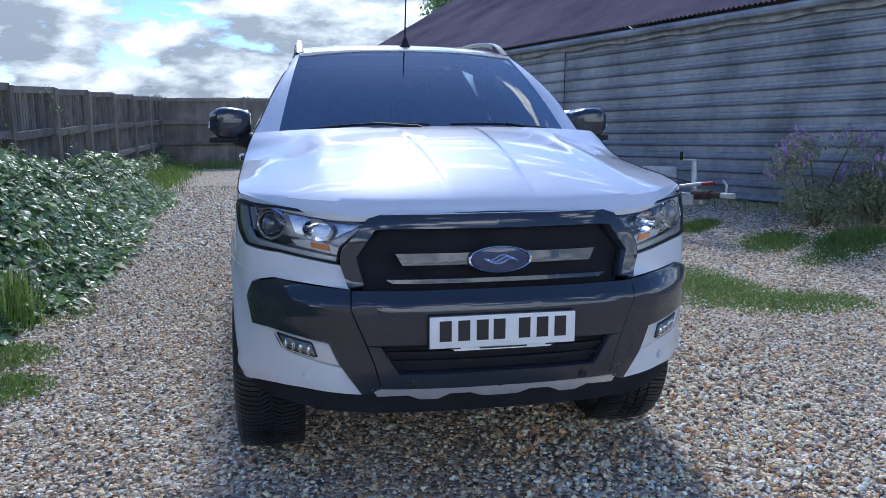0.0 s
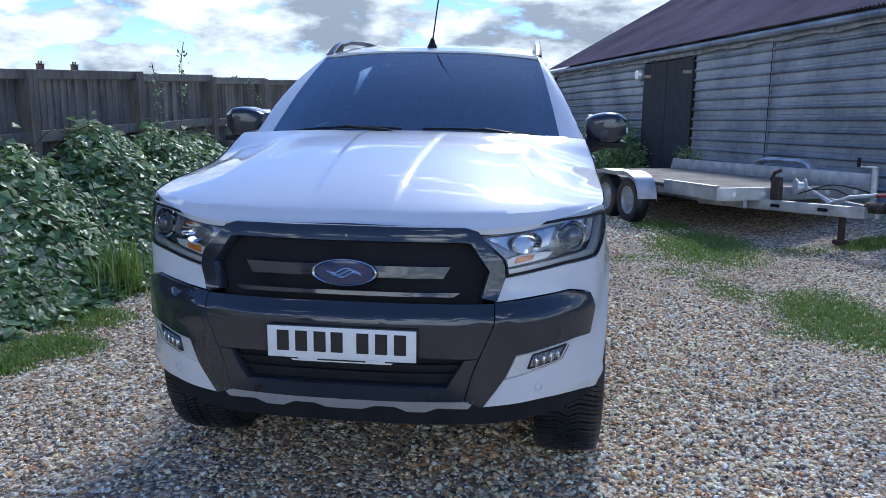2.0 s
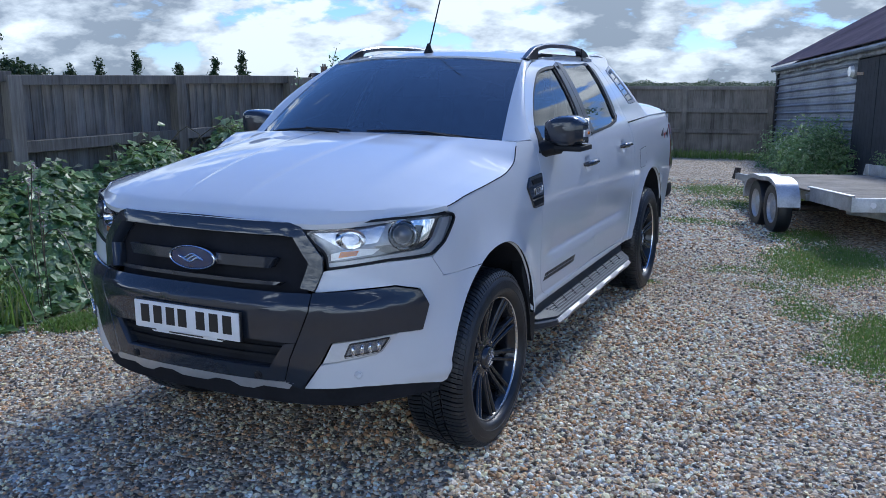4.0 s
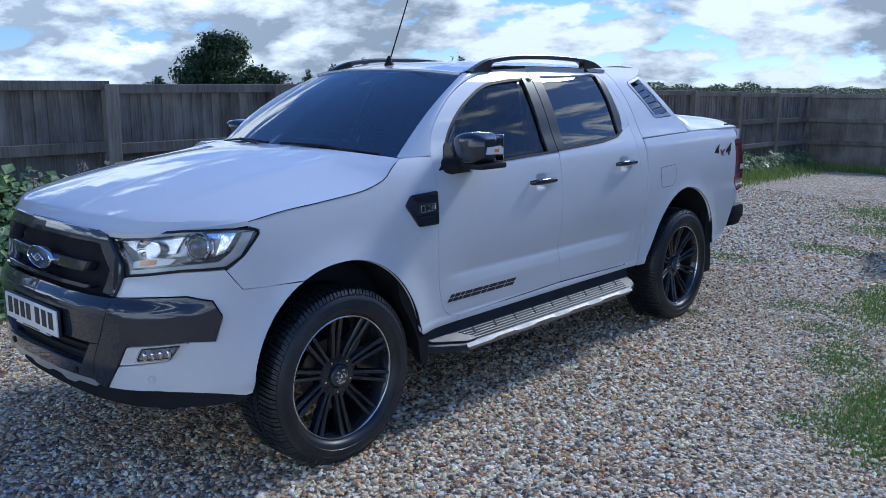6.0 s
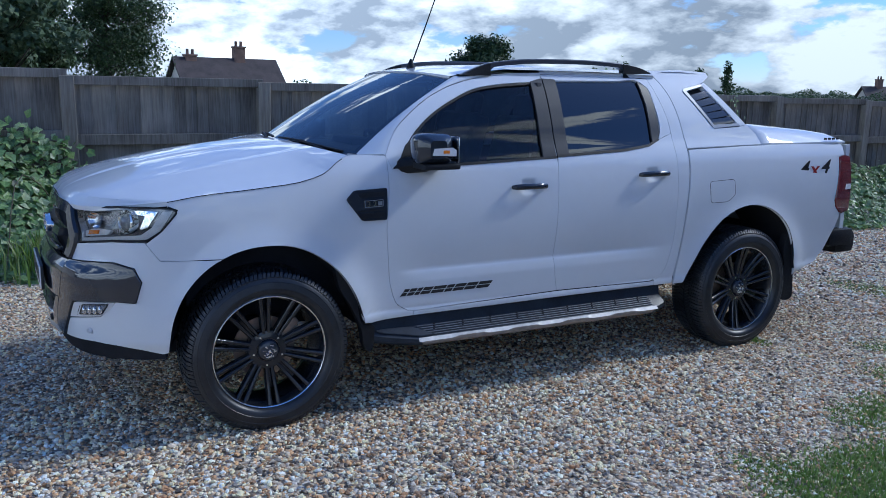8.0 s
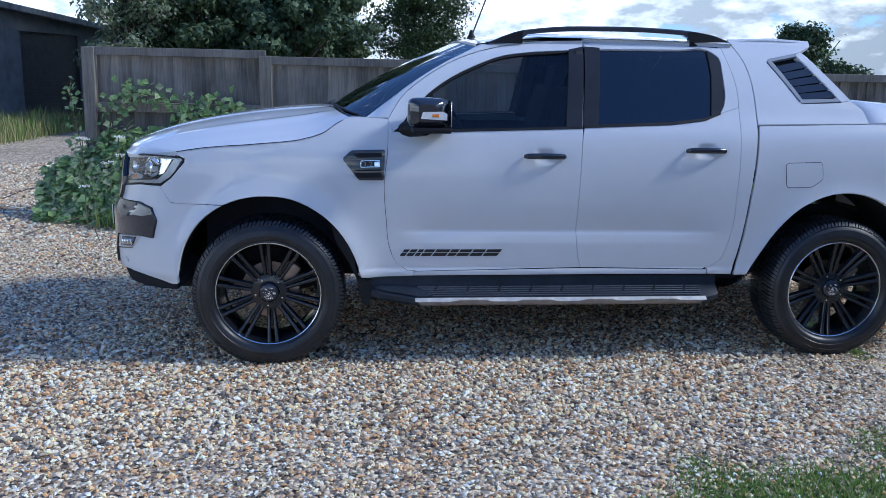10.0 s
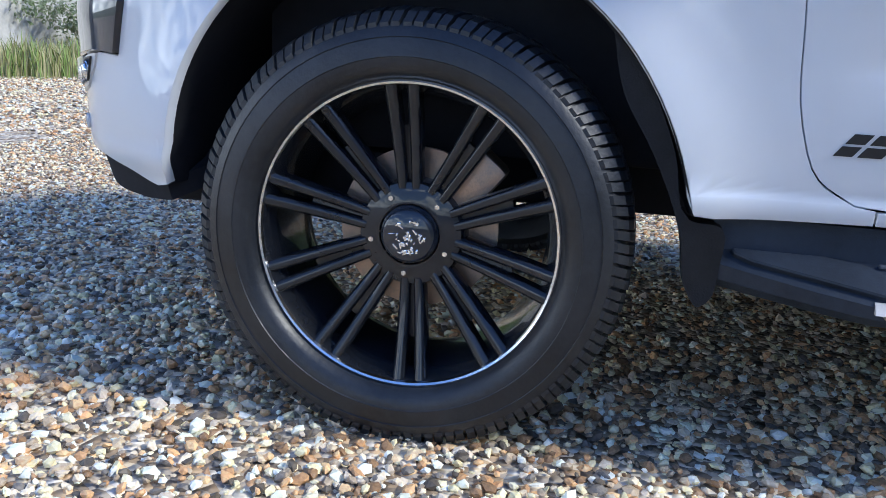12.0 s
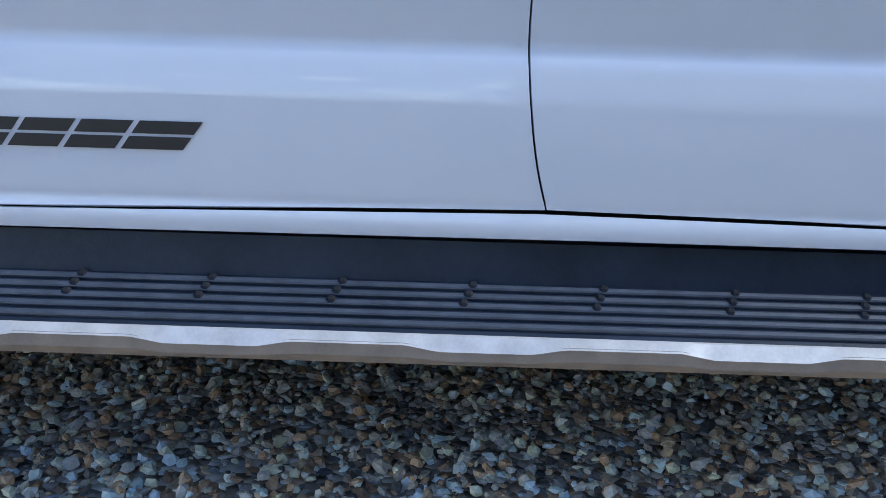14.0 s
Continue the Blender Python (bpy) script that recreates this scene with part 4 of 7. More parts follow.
for side in (1, -1):
    rail = new("roof_rail")
    rail.parent = truck
    rail["label"] = "dark grey roof rail with sloped feet"
    path = [(.592, 1.185, 1.740), (.590, 1.26, 1.772), (.585, 1.36, 1.808), (.580, 1.50, 1.830), (.575, 1.86, 1.848), (.568, 2.20, 1.845), (.560, 2.40, 1.832), (.552, 2.52, 1.812), (.545, 2.60, 1.786)]
    path = curve(path, 5)
    bm = bmesh.new()
    rows = []
    for (x, y, z) in path:
        h = .022 if 1.40 < y < 2.34 else .034
        low = max(1.745, z - h * 1.25)
        rows.append([(side * (x + .018), y, z - .006), (side * (x + .012), y, z), (side * (x - .010), y, z), (side * (x - .018), y, z - .008), (side * (x - .016), y, low), (side * (x + .020), y, low)])
    add_loft(bm, rows, close=True, caps=True)
    part("rail_bar", bm, RAILGREY, rail)
    for y0, y1, zz in ((1.185, 1.40, 1), (2.36, 2.60, -1)):
        bm = bmesh.new()
        o = [(x, y, z) for x, y, z in path if y0 <= y <= y1]
        add_loft(bm, [[(side * (x + .022), y, z - .004), (side * (x - .018), y, z - .004), (side * (x - .018), y, 1.748), (side * (x + .026), y, 1.742)] for x, y, z in o], close=True, caps=True)
        part("rail_foot", bm, BLACK, rail, "black rail foot")

    # door mirrors
    mirror = new("door_mirror")
    mirror.parent = truck
    mirror["label"] = "gloss black door mirror with a clear side lens"
    mirror.scale = (.98, 1, 1)
    mirror.location = (side * .86 * .02, 0, 0)
    bm = bmesh.new()
    rows = []
    for t in np.linspace(0, 1, 14):
        x = .865 + .205 * t
        k = math.sin(math.pi * (.10 + .80 * t)) ** .35
        tip = max(0, (t - .80) / .20)
        h = (.168 - .020 * (1 - t)) * k * (1 - .20 * tip)
        w = .215 * k * (1 - .35 * tip)
        cy, cz = .845 - .02 * t, 1.368 + .004 * t
        ring = []
        for j in range(24):
            a = j * math.tau / 24
            c, s = math.cos(a), math.sin(a)
            ring.append((side * x, cy + w / 2 * abs(c)**.42 * (1 if c > 0 else -1), cz + h / 2 * abs(s)**.42 * (1 if s > 0 else -1)))
        rows.append(ring)
    add_loft(bm, rows, close=True, caps=True)
    part("mirror_cap", bm, DARKGLOSS, mirror, "gloss black mirror cap")
    bm = bmesh.new()
    add_box(bm, (side * .96, .85, 1.285), (.23, .20, .028), .010)
    add_tube(bm, [(side * .83, .74, 1.272), (side * .88, .78, 1.282), (side * .93, .83, 1.285)], [.05, .042, .035], 12, 1.4)
    part("mirror_base", bm, BLACK, mirror, "black mirror arm")
    bm = bmesh.new()
    add_box(bm, (side * .965, .949, 1.368), (.175, .006, .130), .003)
    part("mirror_glass", bm, CHROME, mirror, "mirror glass")
    bm = bmesh.new()
    add_prism(bm, [(side * 1.062, .80, 1.378), (side * 1.058, .90, 1.382), (side * 1.056, .925, 1.370), (side * 1.056, .925, 1.338), (side * 1.066, .79, 1.345)], (side, 0, 0), .014)
    part("side_lens", bm, LAMPWHITE, mirror, "clear indicator lens")
    bm = bmesh.new()
    add_box(bm, (side * 1.077, .865, 1.361), (.004, .035, .016), .002)
    part("indicator_bulb", bm, AMBER, mirror, "amber bulb")

bm = bmesh.new()
add_lathe(bm, [(0, .030), (.012, .028), (.030, .018), (.05, .012), (.06, .007), (.06, .001)], 20)
bm.transform(Matrix.Translation((0, 1.185, 1.776)) @ Matrix.Rotation(-math.pi / 2, 4, "Y"))
antenna = part("antenna_base", bm, BLACK, truck, "black rubber antenna foot")
bm = bmesh.new()
add_tube(bm, [(0, 1.195, 1.82), (.018, 1.27, 2.03), (.045, 1.36, 2.30), (.07, 1.44, 2.52)], [.0045, .0040, .0032, .0022], 8)
part("mast", bm, BLACK, antenna, "thin black antenna mast")

# rear deck: bar with louvred wings, and the lid behind it
bm = bmesh.new()
add_prism(bm, [Vector((-.86, 4.20, .66)), Vector((.86, 4.20, .66)), Vector((.84, 4.20, 1.33)), Vector((-.84, 4.20, 1.33))], (0, 1, 0), .04)
part("tailgate", bm, WHITE, truck, "white tailgate")
bm = bmesh.new()
add_box(bm, (0, 4.33, .62), (1.66, .22, .17), .05)
add_box(bm, (.84, 4.20, .67), (.10, .26, .13), .04)
add_box(bm, (-.84, 4.20, .67), (.10, .26, .13), .04)
part("rear_bumper", bm, BLACK, truck, "black rear bumper")
for side in (1, -1):
    SAIL = curve([(2.597, 1.798), (2.667, 1.658), (2.692, 1.432), (2.69, 1.330)], 5)
    wing = panel("sports_bar_side", [SAIL + [(2.95, 1.336), (3.35, 1.345), (3.33, 1.415), (3.26, 1.470)] + [(3.19, 1.455), (2.975, 1.447), (2.950, 1.462), (2.800, 1.668), (2.812, 1.690), (2.975, 1.722), (3.02, 1.735), (3.095, 1.770), (3.095, 1.800), (2.85, 1.812)]], WHITE, truck, "white sports bar with a black louvred panel", side=side, thick=.03)
    panel("sports_bar_edge", [[(3.262, 1.470), (3.205, 1.458), (2.985, 1.719), (3.020, 1.735), (3.045, 1.716)]], WHITE, wing, "white rear edge", side=side, thick=.04)
    panel("louvre_back", [[(2.805, 1.680), (2.985, 1.715), (3.21, 1.480), (2.97, 1.450)]], VOID, wing, lift=-.03, thick=.02, side=side)
    panel("louvre_frame", [[(2.800, 1.676), (2.815, 1.692), (2.985, 1.722), (2.990, 1.708), (2.832, 1.676), (2.972, 1.470), (3.185, 1.478), (3.205, 1.462), (2.965, 1.446)]], RAILFRAME, wing, "grey louvre frame", lift=.004, side=side)
    for k in range(5):
        t = .10 + k * .18
        a, b = np.array((2.828, 1.672)) * (1 - t) + np.array((2.970, 1.465)) * t, np.array((2.985, 1.708)) * (1 - t) + np.array((3.19, 1.482)) * t
        a2, b2 = a + np.array((.023, -.034)), b + np.array((.026, -.033))
        panel("louvre_slat", [[tuple(a), tuple(b), tuple(b2), tuple(a2)]], DARKGLOSS, wing, "black louvre slat", lift=-.006, thick=.014, side=side, gap=0)
bm = bmesh.new()
rows = []
for y, dz in ((2.60, 1.786), (2.64, 1.800), (2.75, 1.812), (2.90, 1.815), (3.04, 1.808), (3.09, 1.800), (3.095, 1.785), (3.05, 1.765), (2.98, 1.745), (2.98, 1.70)):
    rows.append([(a * (.555 if dz > 1.75 else .59), y - .03 * a * a, dz - .018 * a * a) for a in np.linspace(-1, 1, 21)])
add_loft(bm, rows)
part("sports_bar_spoiler", bm, WHITE, truck, "white roof spoiler of the sports bar")
bm = bmesh.new()
LID_TOP = spline([(3.0, 1.485), (3.15, 1.482), (3.30, 1.472), (3.5, 1.455), (3.8, 1.435), (4.05, 1.412), (4.16, 1.392), (4.20, 1.365)])
rows = []
for y in np.linspace(3.05, 4.20, 24):
    r = []
    for a in np.linspace(-1, 1, 31):
        m = abs(a)
        e = 1.350
        mid = float(LID_TOP(y))
        z = mid if m < .80 else mid + (e - mid) * ((m - .80) / .20)**2
        z += .010 * math.exp(-((m - .55) / .04)**2) * (y > 3.3)
        r.append((a * (.835 - .01 * (y > 4.1) - .17 * min(1, max(0, (3.37 - y) / .10))), y, z))
    rows.append([(r[0][0], y, 1.338)] + r + [(r[-1][0], y, 1.338)])
rows.append([(x, 4.203, 1.338) for x, y, z in rows[-1]])
add_loft(bm, rows)
lid = part("load_bed_lid", bm, WHITE, truck, "gloss white load-bed lid")
bm = bmesh.new()
for k in range(4):
    add_box(bm, (.833, 3.98 + k * .042, 1.372), (.006, .028, .014), .002)
part("lid_badge", bm, PLATEBLACK, lid, "small dark badge bars")
bm = bmesh.new()
add_box(bm, (0, 2.66, 1.05), (1.55, .03, .70), .01)
add_box(bm, (0, 3.4, .62), (1.5, 1.55, .04), .01)
part("load_bed", bm, VOID, truck, "black load-bed tub")
bm = bmesh.new()
add_box(bm, (0, 2.58, 1.52), (1.22, .012, .36), .002)
part("rear_window", bm, GLASS_DARK, truck, "dark rear cab window")

# side steps
for side in (1, -1):
    step = new("side_step")
    step.parent = truck
    step["label"] = "black running board with a silver edge strip"
    bm = bmesh.new()
    rows = []
    for y, k in ((.535, .0), (.545, .30), (.60, .48), (.70, .78), (.79, 1.0), (2.36, 1.0), (2.44, .92), (2.495, .72), (2.505, .6)):
        xo = .886 + .075 * k
        zo = .425 - .050 * k
        zl = .375 - .042 * k
        rows.append([(side * .70, y, .465), (side * .845, y, .482), (side * .872, y, .480), (side * .884, y, .4255), (side * (xo - .008), y, zo + .003), (side * xo, y, zo - .005), (side * xo, y, zl + .016), (side * (xo - .02), y, zl), (side * .74, y, zl + .01)])
    add_loft(bm, rows, close=True, caps=True)
    part("board", bm, STEPRUBBER, step, "black moulded board")
    way, out = Vector((side * .824, 0, -.566)), Vector((side * .566, 0, .824))
    tilt = Matrix.Rotation(side * math.atan2(.0481, .07), 3, "Y")
    top = Vector((side * .885, 0, .4246))
    bm = bmesh.new()
    cap = [top + way * d + Vector((0, y, 0)) + out * .011 for d, y in ((.002, .565), (.002, .715), (.012, .775), (.045, .835), (.074, .885), (.080, .86), (.080, .80), (.055, .70), (.030, .60), (.015, .57))]
    add_prism(bm, cap, -out, .016)
    bmesh.ops.bevel(bm, geom=bm.edges[:], offset=.003, segments=1, affect="EDGES")
    part("end_cap", bm, STEPRUBBER, step, "smooth moulded end cap")
    # ribs take the paler plastic that has the bluish skylight painted in
    for k in range(5):
        bm = bmesh.new()
        y0 = .80 + .016 * k
        add_box(bm, top + way * (.009 + .0155 * k) + Vector((0, (y0 + 2.40) / 2, 0)) + out * .002, (.0088, 2.40 - y0, .009), .002, tilt, segments=1)
        part("tread_rib", bm, RIBGREY, step, "long tread rib, skylight in its blue-grey")
    for k in range(9):
        for j in range(3):
            bm = bmesh.new()
            add_box(bm, top + way * (.006 + .0155 * j) + Vector((0, .907 + .1765 * k - .006 * j, 0)) + out * .004, (.012, .012, .011), .003, tilt, segments=1)
            part("tread_stud", bm, VOID, step, "black tread stud")
    bm = bmesh.new()
    rows, facet = [], []
    n = 160
    for i in range(n + 1):
        y = .785 + (2.425 - .785) * i / n
        ph = ((y - .98) % .355) / .355
        w = min(1, max(0, min(ph / .12, (.66 - ph) / .12))) if .98 < y < 2.33 else 0.0
        end = min(1, (y - .785) / .03, (2.425 - y) / .03)
        top = .374
        low = .374 - .043 * max(end, .25)
        xo = .966
        cut = top - .014 + .008 * w
        facet.append([(side * .945, y, top + .004), (side * (xo - .008), y, top + .003), (side * (xo + .006), y, cut), (side * (xo + .003), y, cut - .001), (side * .945, y, cut - .001)])
        rows.append([(side * .943, y, top), (side * (xo + .0035), y, cut + .002), (side * (xo + .002), y, (cut + low) / 2), (side * (xo - .012), y, low + .003), (side * .940, y, low + .006)])
    add_loft(bm, rows, close=True, caps=True)
    strip = part("edge_strip", bm, STRIPGREY, step, "grey-brown lower strip, shade in its colour")
    # upper facet coloured paler for the sky it faces
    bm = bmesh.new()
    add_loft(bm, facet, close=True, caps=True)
    part("strip_facet", bm, FACET, strip, "notched silver facet, skylight in its colour")
    # mud flaps
    for name, pts in (("mud_flap", [(.335, .78), (.40, .70), (.455, .585), (.490, .475), (.545, .465), (.548, .40), (.535, .335), (.52, .325), (.505, .34), (.478, .45), (.42, .58), (.36, .68)]),
                      ("mud_flap", [(3.60, .74), (3.655, .635), (3.682, .50), (3.695, .40), (3.69, .285), (3.60, .285), (3.585, .36), (3.60, .50), (3.575, .66)])):
        bm = bmesh.new()
        add_prism(bm, [Vector((side * .912, y, z)) for y, z in curve(pts + [pts[0]], 4)[:-1]], (-side, 0, 0), .05)
        part(name, bm, BLACK, truck, "black mud flap")

# underbody, cabin
for name, c, size in (("underfloor", (0, 1.62, .50), (1.42, 2.2, .16)), ("rear_underfloor", (0, 3.6, .50), (1.0, 1.5, .14)), ("chassis_rail", (-.45, 1.8, .46), (.10, 4.6, .12)), ("chassis_rail", (.45, 1.8, .46), (.10, 4.6, .12)), ("engine_block", (0, .15, .80), (1.40, 1.0, .55))):
    bm = bmesh.new()
    add_box(bm, c, size, .02)
    part(name, bm, VOID, truck, "black underbody part")
for y, r, z in ((3.22, .05, .39), (0, .035, .36)):
    bm = bmesh.new()
    add_cyl(bm, (-.71, y, z), (.71, y, z), r)
    part("axle", bm, VOID, truck, "black axle tube")
bm = bmesh.new()
rows = [[(x, .42 + .06 * (x / .7)**2, 1.27), (x, .60, 1.315), (x, .95, 1.30), (x, 1.05, 1.24), (x, 1.06, 1.0)] for x in np.linspace(-.74, .74, 15)]
add_loft(bm, rows)
add_box(bm, (.39, .98, 1.29), (.34, .16, .06), .02)
add_box(bm, (-.39, .96, 1.31), (.36, .16, .07), .025)
part("dashboard", bm, CABIN, truck, "dark grey dashboard")
bm = bmesh.new()
m = Matrix.Translation((-.38, 1.16, 1.22)) @ Matrix.Rotation(radians(-62), 4, "X")
ring = [m @ Vector((.185 * math.cos(k * math.tau / 32), .185 * math.sin(k * math.tau / 32), 0)) for k in range(33)]
add_tube(bm, ring, .014, 8)
for a in (0, math.pi, -math.pi / 2):
    add_tube(bm, [m @ Vector((0, 0, -.02)), m @ Vector((.18 * math.cos(a), .18 * math.sin(a), 0))], .016, 6)
add_cyl(bm, m @ Vector((0, 0, -.03)), m @ Vector((0, 0, .02)), .06)
part("steering_wheel", bm, CABIN, truck, "black steering wheel")
for x, y in ((.37, 1.62), (-.37, 1.62), (.36, 2.42), (-.36, 2.42)):
    bm = bmesh.new()
    add_box(bm, (x, y - .18, .93), (.50, .50, .16), .05, segments=3)
    add_box(bm, (x, y + .10, 1.20), (.48, .14, .62), .05, Matrix.Rotation(radians(-14), 3, "X"), segments=3)
    add_box(bm, (x, y + .20, 1.56), (.26, .09, .16), .04, Matrix.Rotation(radians(-10), 3, "X"), segments=3)
    part("seat", bm, SEATCLOTH, truck, "dark cloth seat with headrest")
bm = bmesh.new()
add_box(bm, (0, 1.6, .72), (1.60, 2.0, .10), .02)
add_box(bm, (.80, 1.62, .98), (.03, 1.9, .52), .01)
add_box(bm, (-.80, 1.62, .98), (.03, 1.9, .52), .01)
add_box(bm, (0, .66, .95), (1.5, .05, .55), .01)
part("cabin_tub", bm, CABIN, truck, "dark cabin floor and door cards")
bm = bmesh.new()
add_loft(bm, [[(a * .55, y, 1.735 - .012 * a * a + .02 * math.sin((y - 1.2) / 1.35 * math.pi)) for a in np.linspace(-1, 1, 9)] for y in np.linspace(1.2, 2.56, 9)])
part("headlining", bm, CABIN, truck, "dark headlining")
for s in (1, -1):
    bm = bmesh.new()
    add_tube(bm, [(s * .70, 1.66, 1.28), (s * .665, 1.68, 1.45), (s * .60, 1.70, 1.70)], [.045, .04, .04], 8)
    part("b_pillar", bm, CABIN, truck, "dark inner pillar")


# ---- wheels ----
def build_wheel():
    w = new("wheel")
    w.parent = truck
    w["label"] = "black multi-spoke alloy wheel with a bright rim lip"
    bm = bmesh.new()
    prof = [(-.235, .285), (-.252, .31), (-.262, .345), (-.252, .368), (-.230, .382), (-.18, .397), (-.07, .397), (-.020, .393), (-.001, .383), (.012, .368), (.018, .355), (.0165, .3535), (.0205, .338), (.0225, .322), (.0207, .3205), (.0195, .307), (.011, .294), (-.002, .2865), (-.020, .280)]
    add_lathe(bm, prof, 96)
    part("tyre", bm, RUBBER, w, "worn black tyre")
    V, F = [], []
    SHOULDER = [(-.078, .4080), (-.032, .4068), (-.006, .3985), (.0085, .3800)]
    for k in range(58):
        a = k * math.tau / 58
        for row, (line, skew, half) in enumerate(((SHOULDER, .045, .0475), ([(-.121, .4090), (-.084, .4085)], -.05, .046), ([(-.166, .4085), (-.129, .4090)], .05, .046), ([(-.25 - x, r) for x, r in SHOULDER[::-1]], -.045, .0475))):
            for piece in (0, 1):
                lo, hi = ((-half, -.0035), (.0035, half))[piece]
                o, m = len(V), len(line)
                for i, (x, r) in enumerate(line):
                    off = a + (row % 2) * .054 + skew * i / (m - 1)
                    for da, up in ((lo, -.014), (hi, -.014), (hi - .002, -.0012 * piece), (lo + .002, -.0012 * piece)):
                        V.append((x, (r + up) * math.cos(off + da), (r + up) * math.sin(off + da)))
                for i in range(m - 1):
                    p = o + 4 * i
                    F += [(p + j, p + (j + 1) % 4, p + 4 + (j + 1) % 4, p + 4 + j) for j in range(4)]
                F += [(o, o + 3, o + 2, o + 1), (o + 4 * m - 4, o + 4 * m - 3, o + 4 * m - 2, o + 4 * m - 1)]
    link("tread", V, F, RUBBER, w, "blocky tread", smooth=False)["kind"] = "stuff"
    bm = bmesh.new()
    add_lathe(bm, [(-.022, .282), (-.012, .2755), (-.040, .262), (-.060, .258), (-.16, .245), (-.23, .262), (-.235, .283)], 72)
    part("rim_barrel", bm, RIMBLACK, w, "black rim barrel")
    bm = bmesh.new()
    add_lathe(bm, [(-.014, .2845), (-.005, .2835), (-.003, .280), (-.005, .2762), (-.012, .2745)], 96)
    part("rim_lip", bm, LIP, w, "bright machined lip")
    for k in range(10):
        a0 = k * math.tau / 10 + radians(22)
        bm = bmesh.new()
        for s in (-1, 1):
            rows = []
            for t in np.linspace(0, 1, 9):
                r = .085 + (.2735 - .085) * t
                off = s * (.0125 + .0085 * t)
                half = .0098 + .0016 * t
                x = -.050 + .038 * t**1.4
                rows.append([(x - .036, r, off - half), (x - .007, r, off - half), (x - .001, r, off - half * .62), (x, r, off - half * .40), (x, r, off + half * .40), (x - .001, r, off + half * .62), (x - .007, r, off + half), (x - .036, r, off + half)])
            add_loft(bm, rows, close=True, caps=True)
        rows = [[(-.085, r, -w2), (-.068 + .05 * (r - .06), r, -w2), (-.068 + .05 * (r - .06), r, w2), (-.085, r, w2)] for r, w2 in ((.06, .018), (.12, .014), (.20, .016))]
        add_loft(bm, rows, close=True, caps=True)
        bm.transform(Matrix.Rotation(a0, 4, "X"))
        part("twin_spoke", bm, RIMBLACK, w, "black twin spoke")
    bm = bmesh.new()
    add_lathe(bm, [(-.10, .102), (-.064, .101), (-.054, .096), (-.0465, .066), (-.046, .058)], 60)
    part("hub", bm, RIMBLACK, w, "black hub ring")
    bm = bmesh.new()
    add_lathe(bm, [(-.048, .056), (-.036, .0515), (-.030, .048), (-.027, .043), (-.027, .0005)], 48)
    part("centre_cap", bm, DARKGLOSS, w, "gloss black centre cap")
    bm = bmesh.new()
    rnd = random.Random(5)
    for k in range(44):
        a, r = rnd.uniform(0, math.tau), .034 * math.sqrt(rnd.random())
        bmesh.ops.create_icosphere(bm, subdivisions=1, radius=1, matrix=Matrix.Translation((-.0265, r * math.cos(a), r * math.sin(a))) @ Matrix.Rotation(rnd.uniform(0, 3), 4, "X") @ Matrix.Diagonal((.0022, rnd.uniform(.003, .008), rnd.uniform(.0015, .0035), 1)))
    part("cap_emblem", bm, CHROME, w, "chrome emblem flecks")["kind"] = "stuff"
    for k in range(5):
        a = k * math.tau / 5 + radians(90 + 24)
        bm = bmesh.new()
        add_cyl(bm, (-.06, .075 * math.sin(a), .075 * math.cos(a)), (-.0435, .075 * math.sin(a), .075 * math.cos(a)), .0050, n=6)
        part("bolt", bm, CHROME, w, "bright bolt")
    bm = bmesh.new()
    add_lathe(bm, [(-.125, .155), (-.115, .155), (-.115, .075), (-.10, .07), (-.10, .001)], 48)
    part("brake_disc", bm, STEEL, w, "rusty brake disc")
    bm = bmesh.new()
    add_box(bm, (-.11, .105, .10), (.07, .075, .12), .015, Matrix.Rotation(radians(-40), 3, "X"))
    part("caliper", bm, STEEL, w, "grey brake caliper")
    return w


front = build_wheel()
front.matrix_basis = Matrix.Translation((.920, 0, .394)) @ Matrix.Rotation(radians(-.8), 4, "Z")
copy_thing(front, Matrix.Translation((.910, 3.22, .394)) @ Matrix.Rotation(radians(-7), 4, "X"))
flip = Matrix.Rotation(math.pi, 4, "Z")
copy_thing(front, Matrix.Translation((-.910, 3.22, .394)) @ flip)
copy_thing(front, Matrix.Translation((-.920, 0, .394)) @ flip @ Matrix.Rotation(radians(-.8), 4, "Z"))


# ---- ground ----
rng = np.random.default_rng(7)
SHED_FAR = np.array((.74, 18.4))                       # far corner of the shed's long wall
SHED_WAY, SHED_IN = np.array((.295, -.955)), np.array((.955, .295))


def smooth01(t):
    t = np.clip(t, 0, 1)
    return t * t * (3 - 2 * t)


def ground_z(x, y):
    x, y = np.asarray(x, float), np.asarray(y, float)
    z = -.016 * np.clip(y - 5, 0, 40) - .006 * np.clip(np.hypot(x, y) - 30, 0, 400)
    q = (x - SHED_FAR[0]) * SHED_WAY[0] + (y - SHED_FAR[1]) * SHED_WAY[1]
    d = (x - SHED_FAR[0]) * SHED_IN[0] + (y - SHED_FAR[1]) * SHED_IN[1]
    near = smooth01((q - 4) / 9) * smooth01((d + 2.2) / 2.0)
    z = z + .30 * near
    lump = .012 * np.sin(x * 1.3 + .4 * y) * np.sin(y * 1.1 - .3 * x) + .008 * np.sin(3.1 * x + 1) * np.sin(2.7 * y)
    away = np.clip((np.hypot(x - .3, y - 1.3) - 1.6) / 2.5, 0, 1)
    return z + lump * away


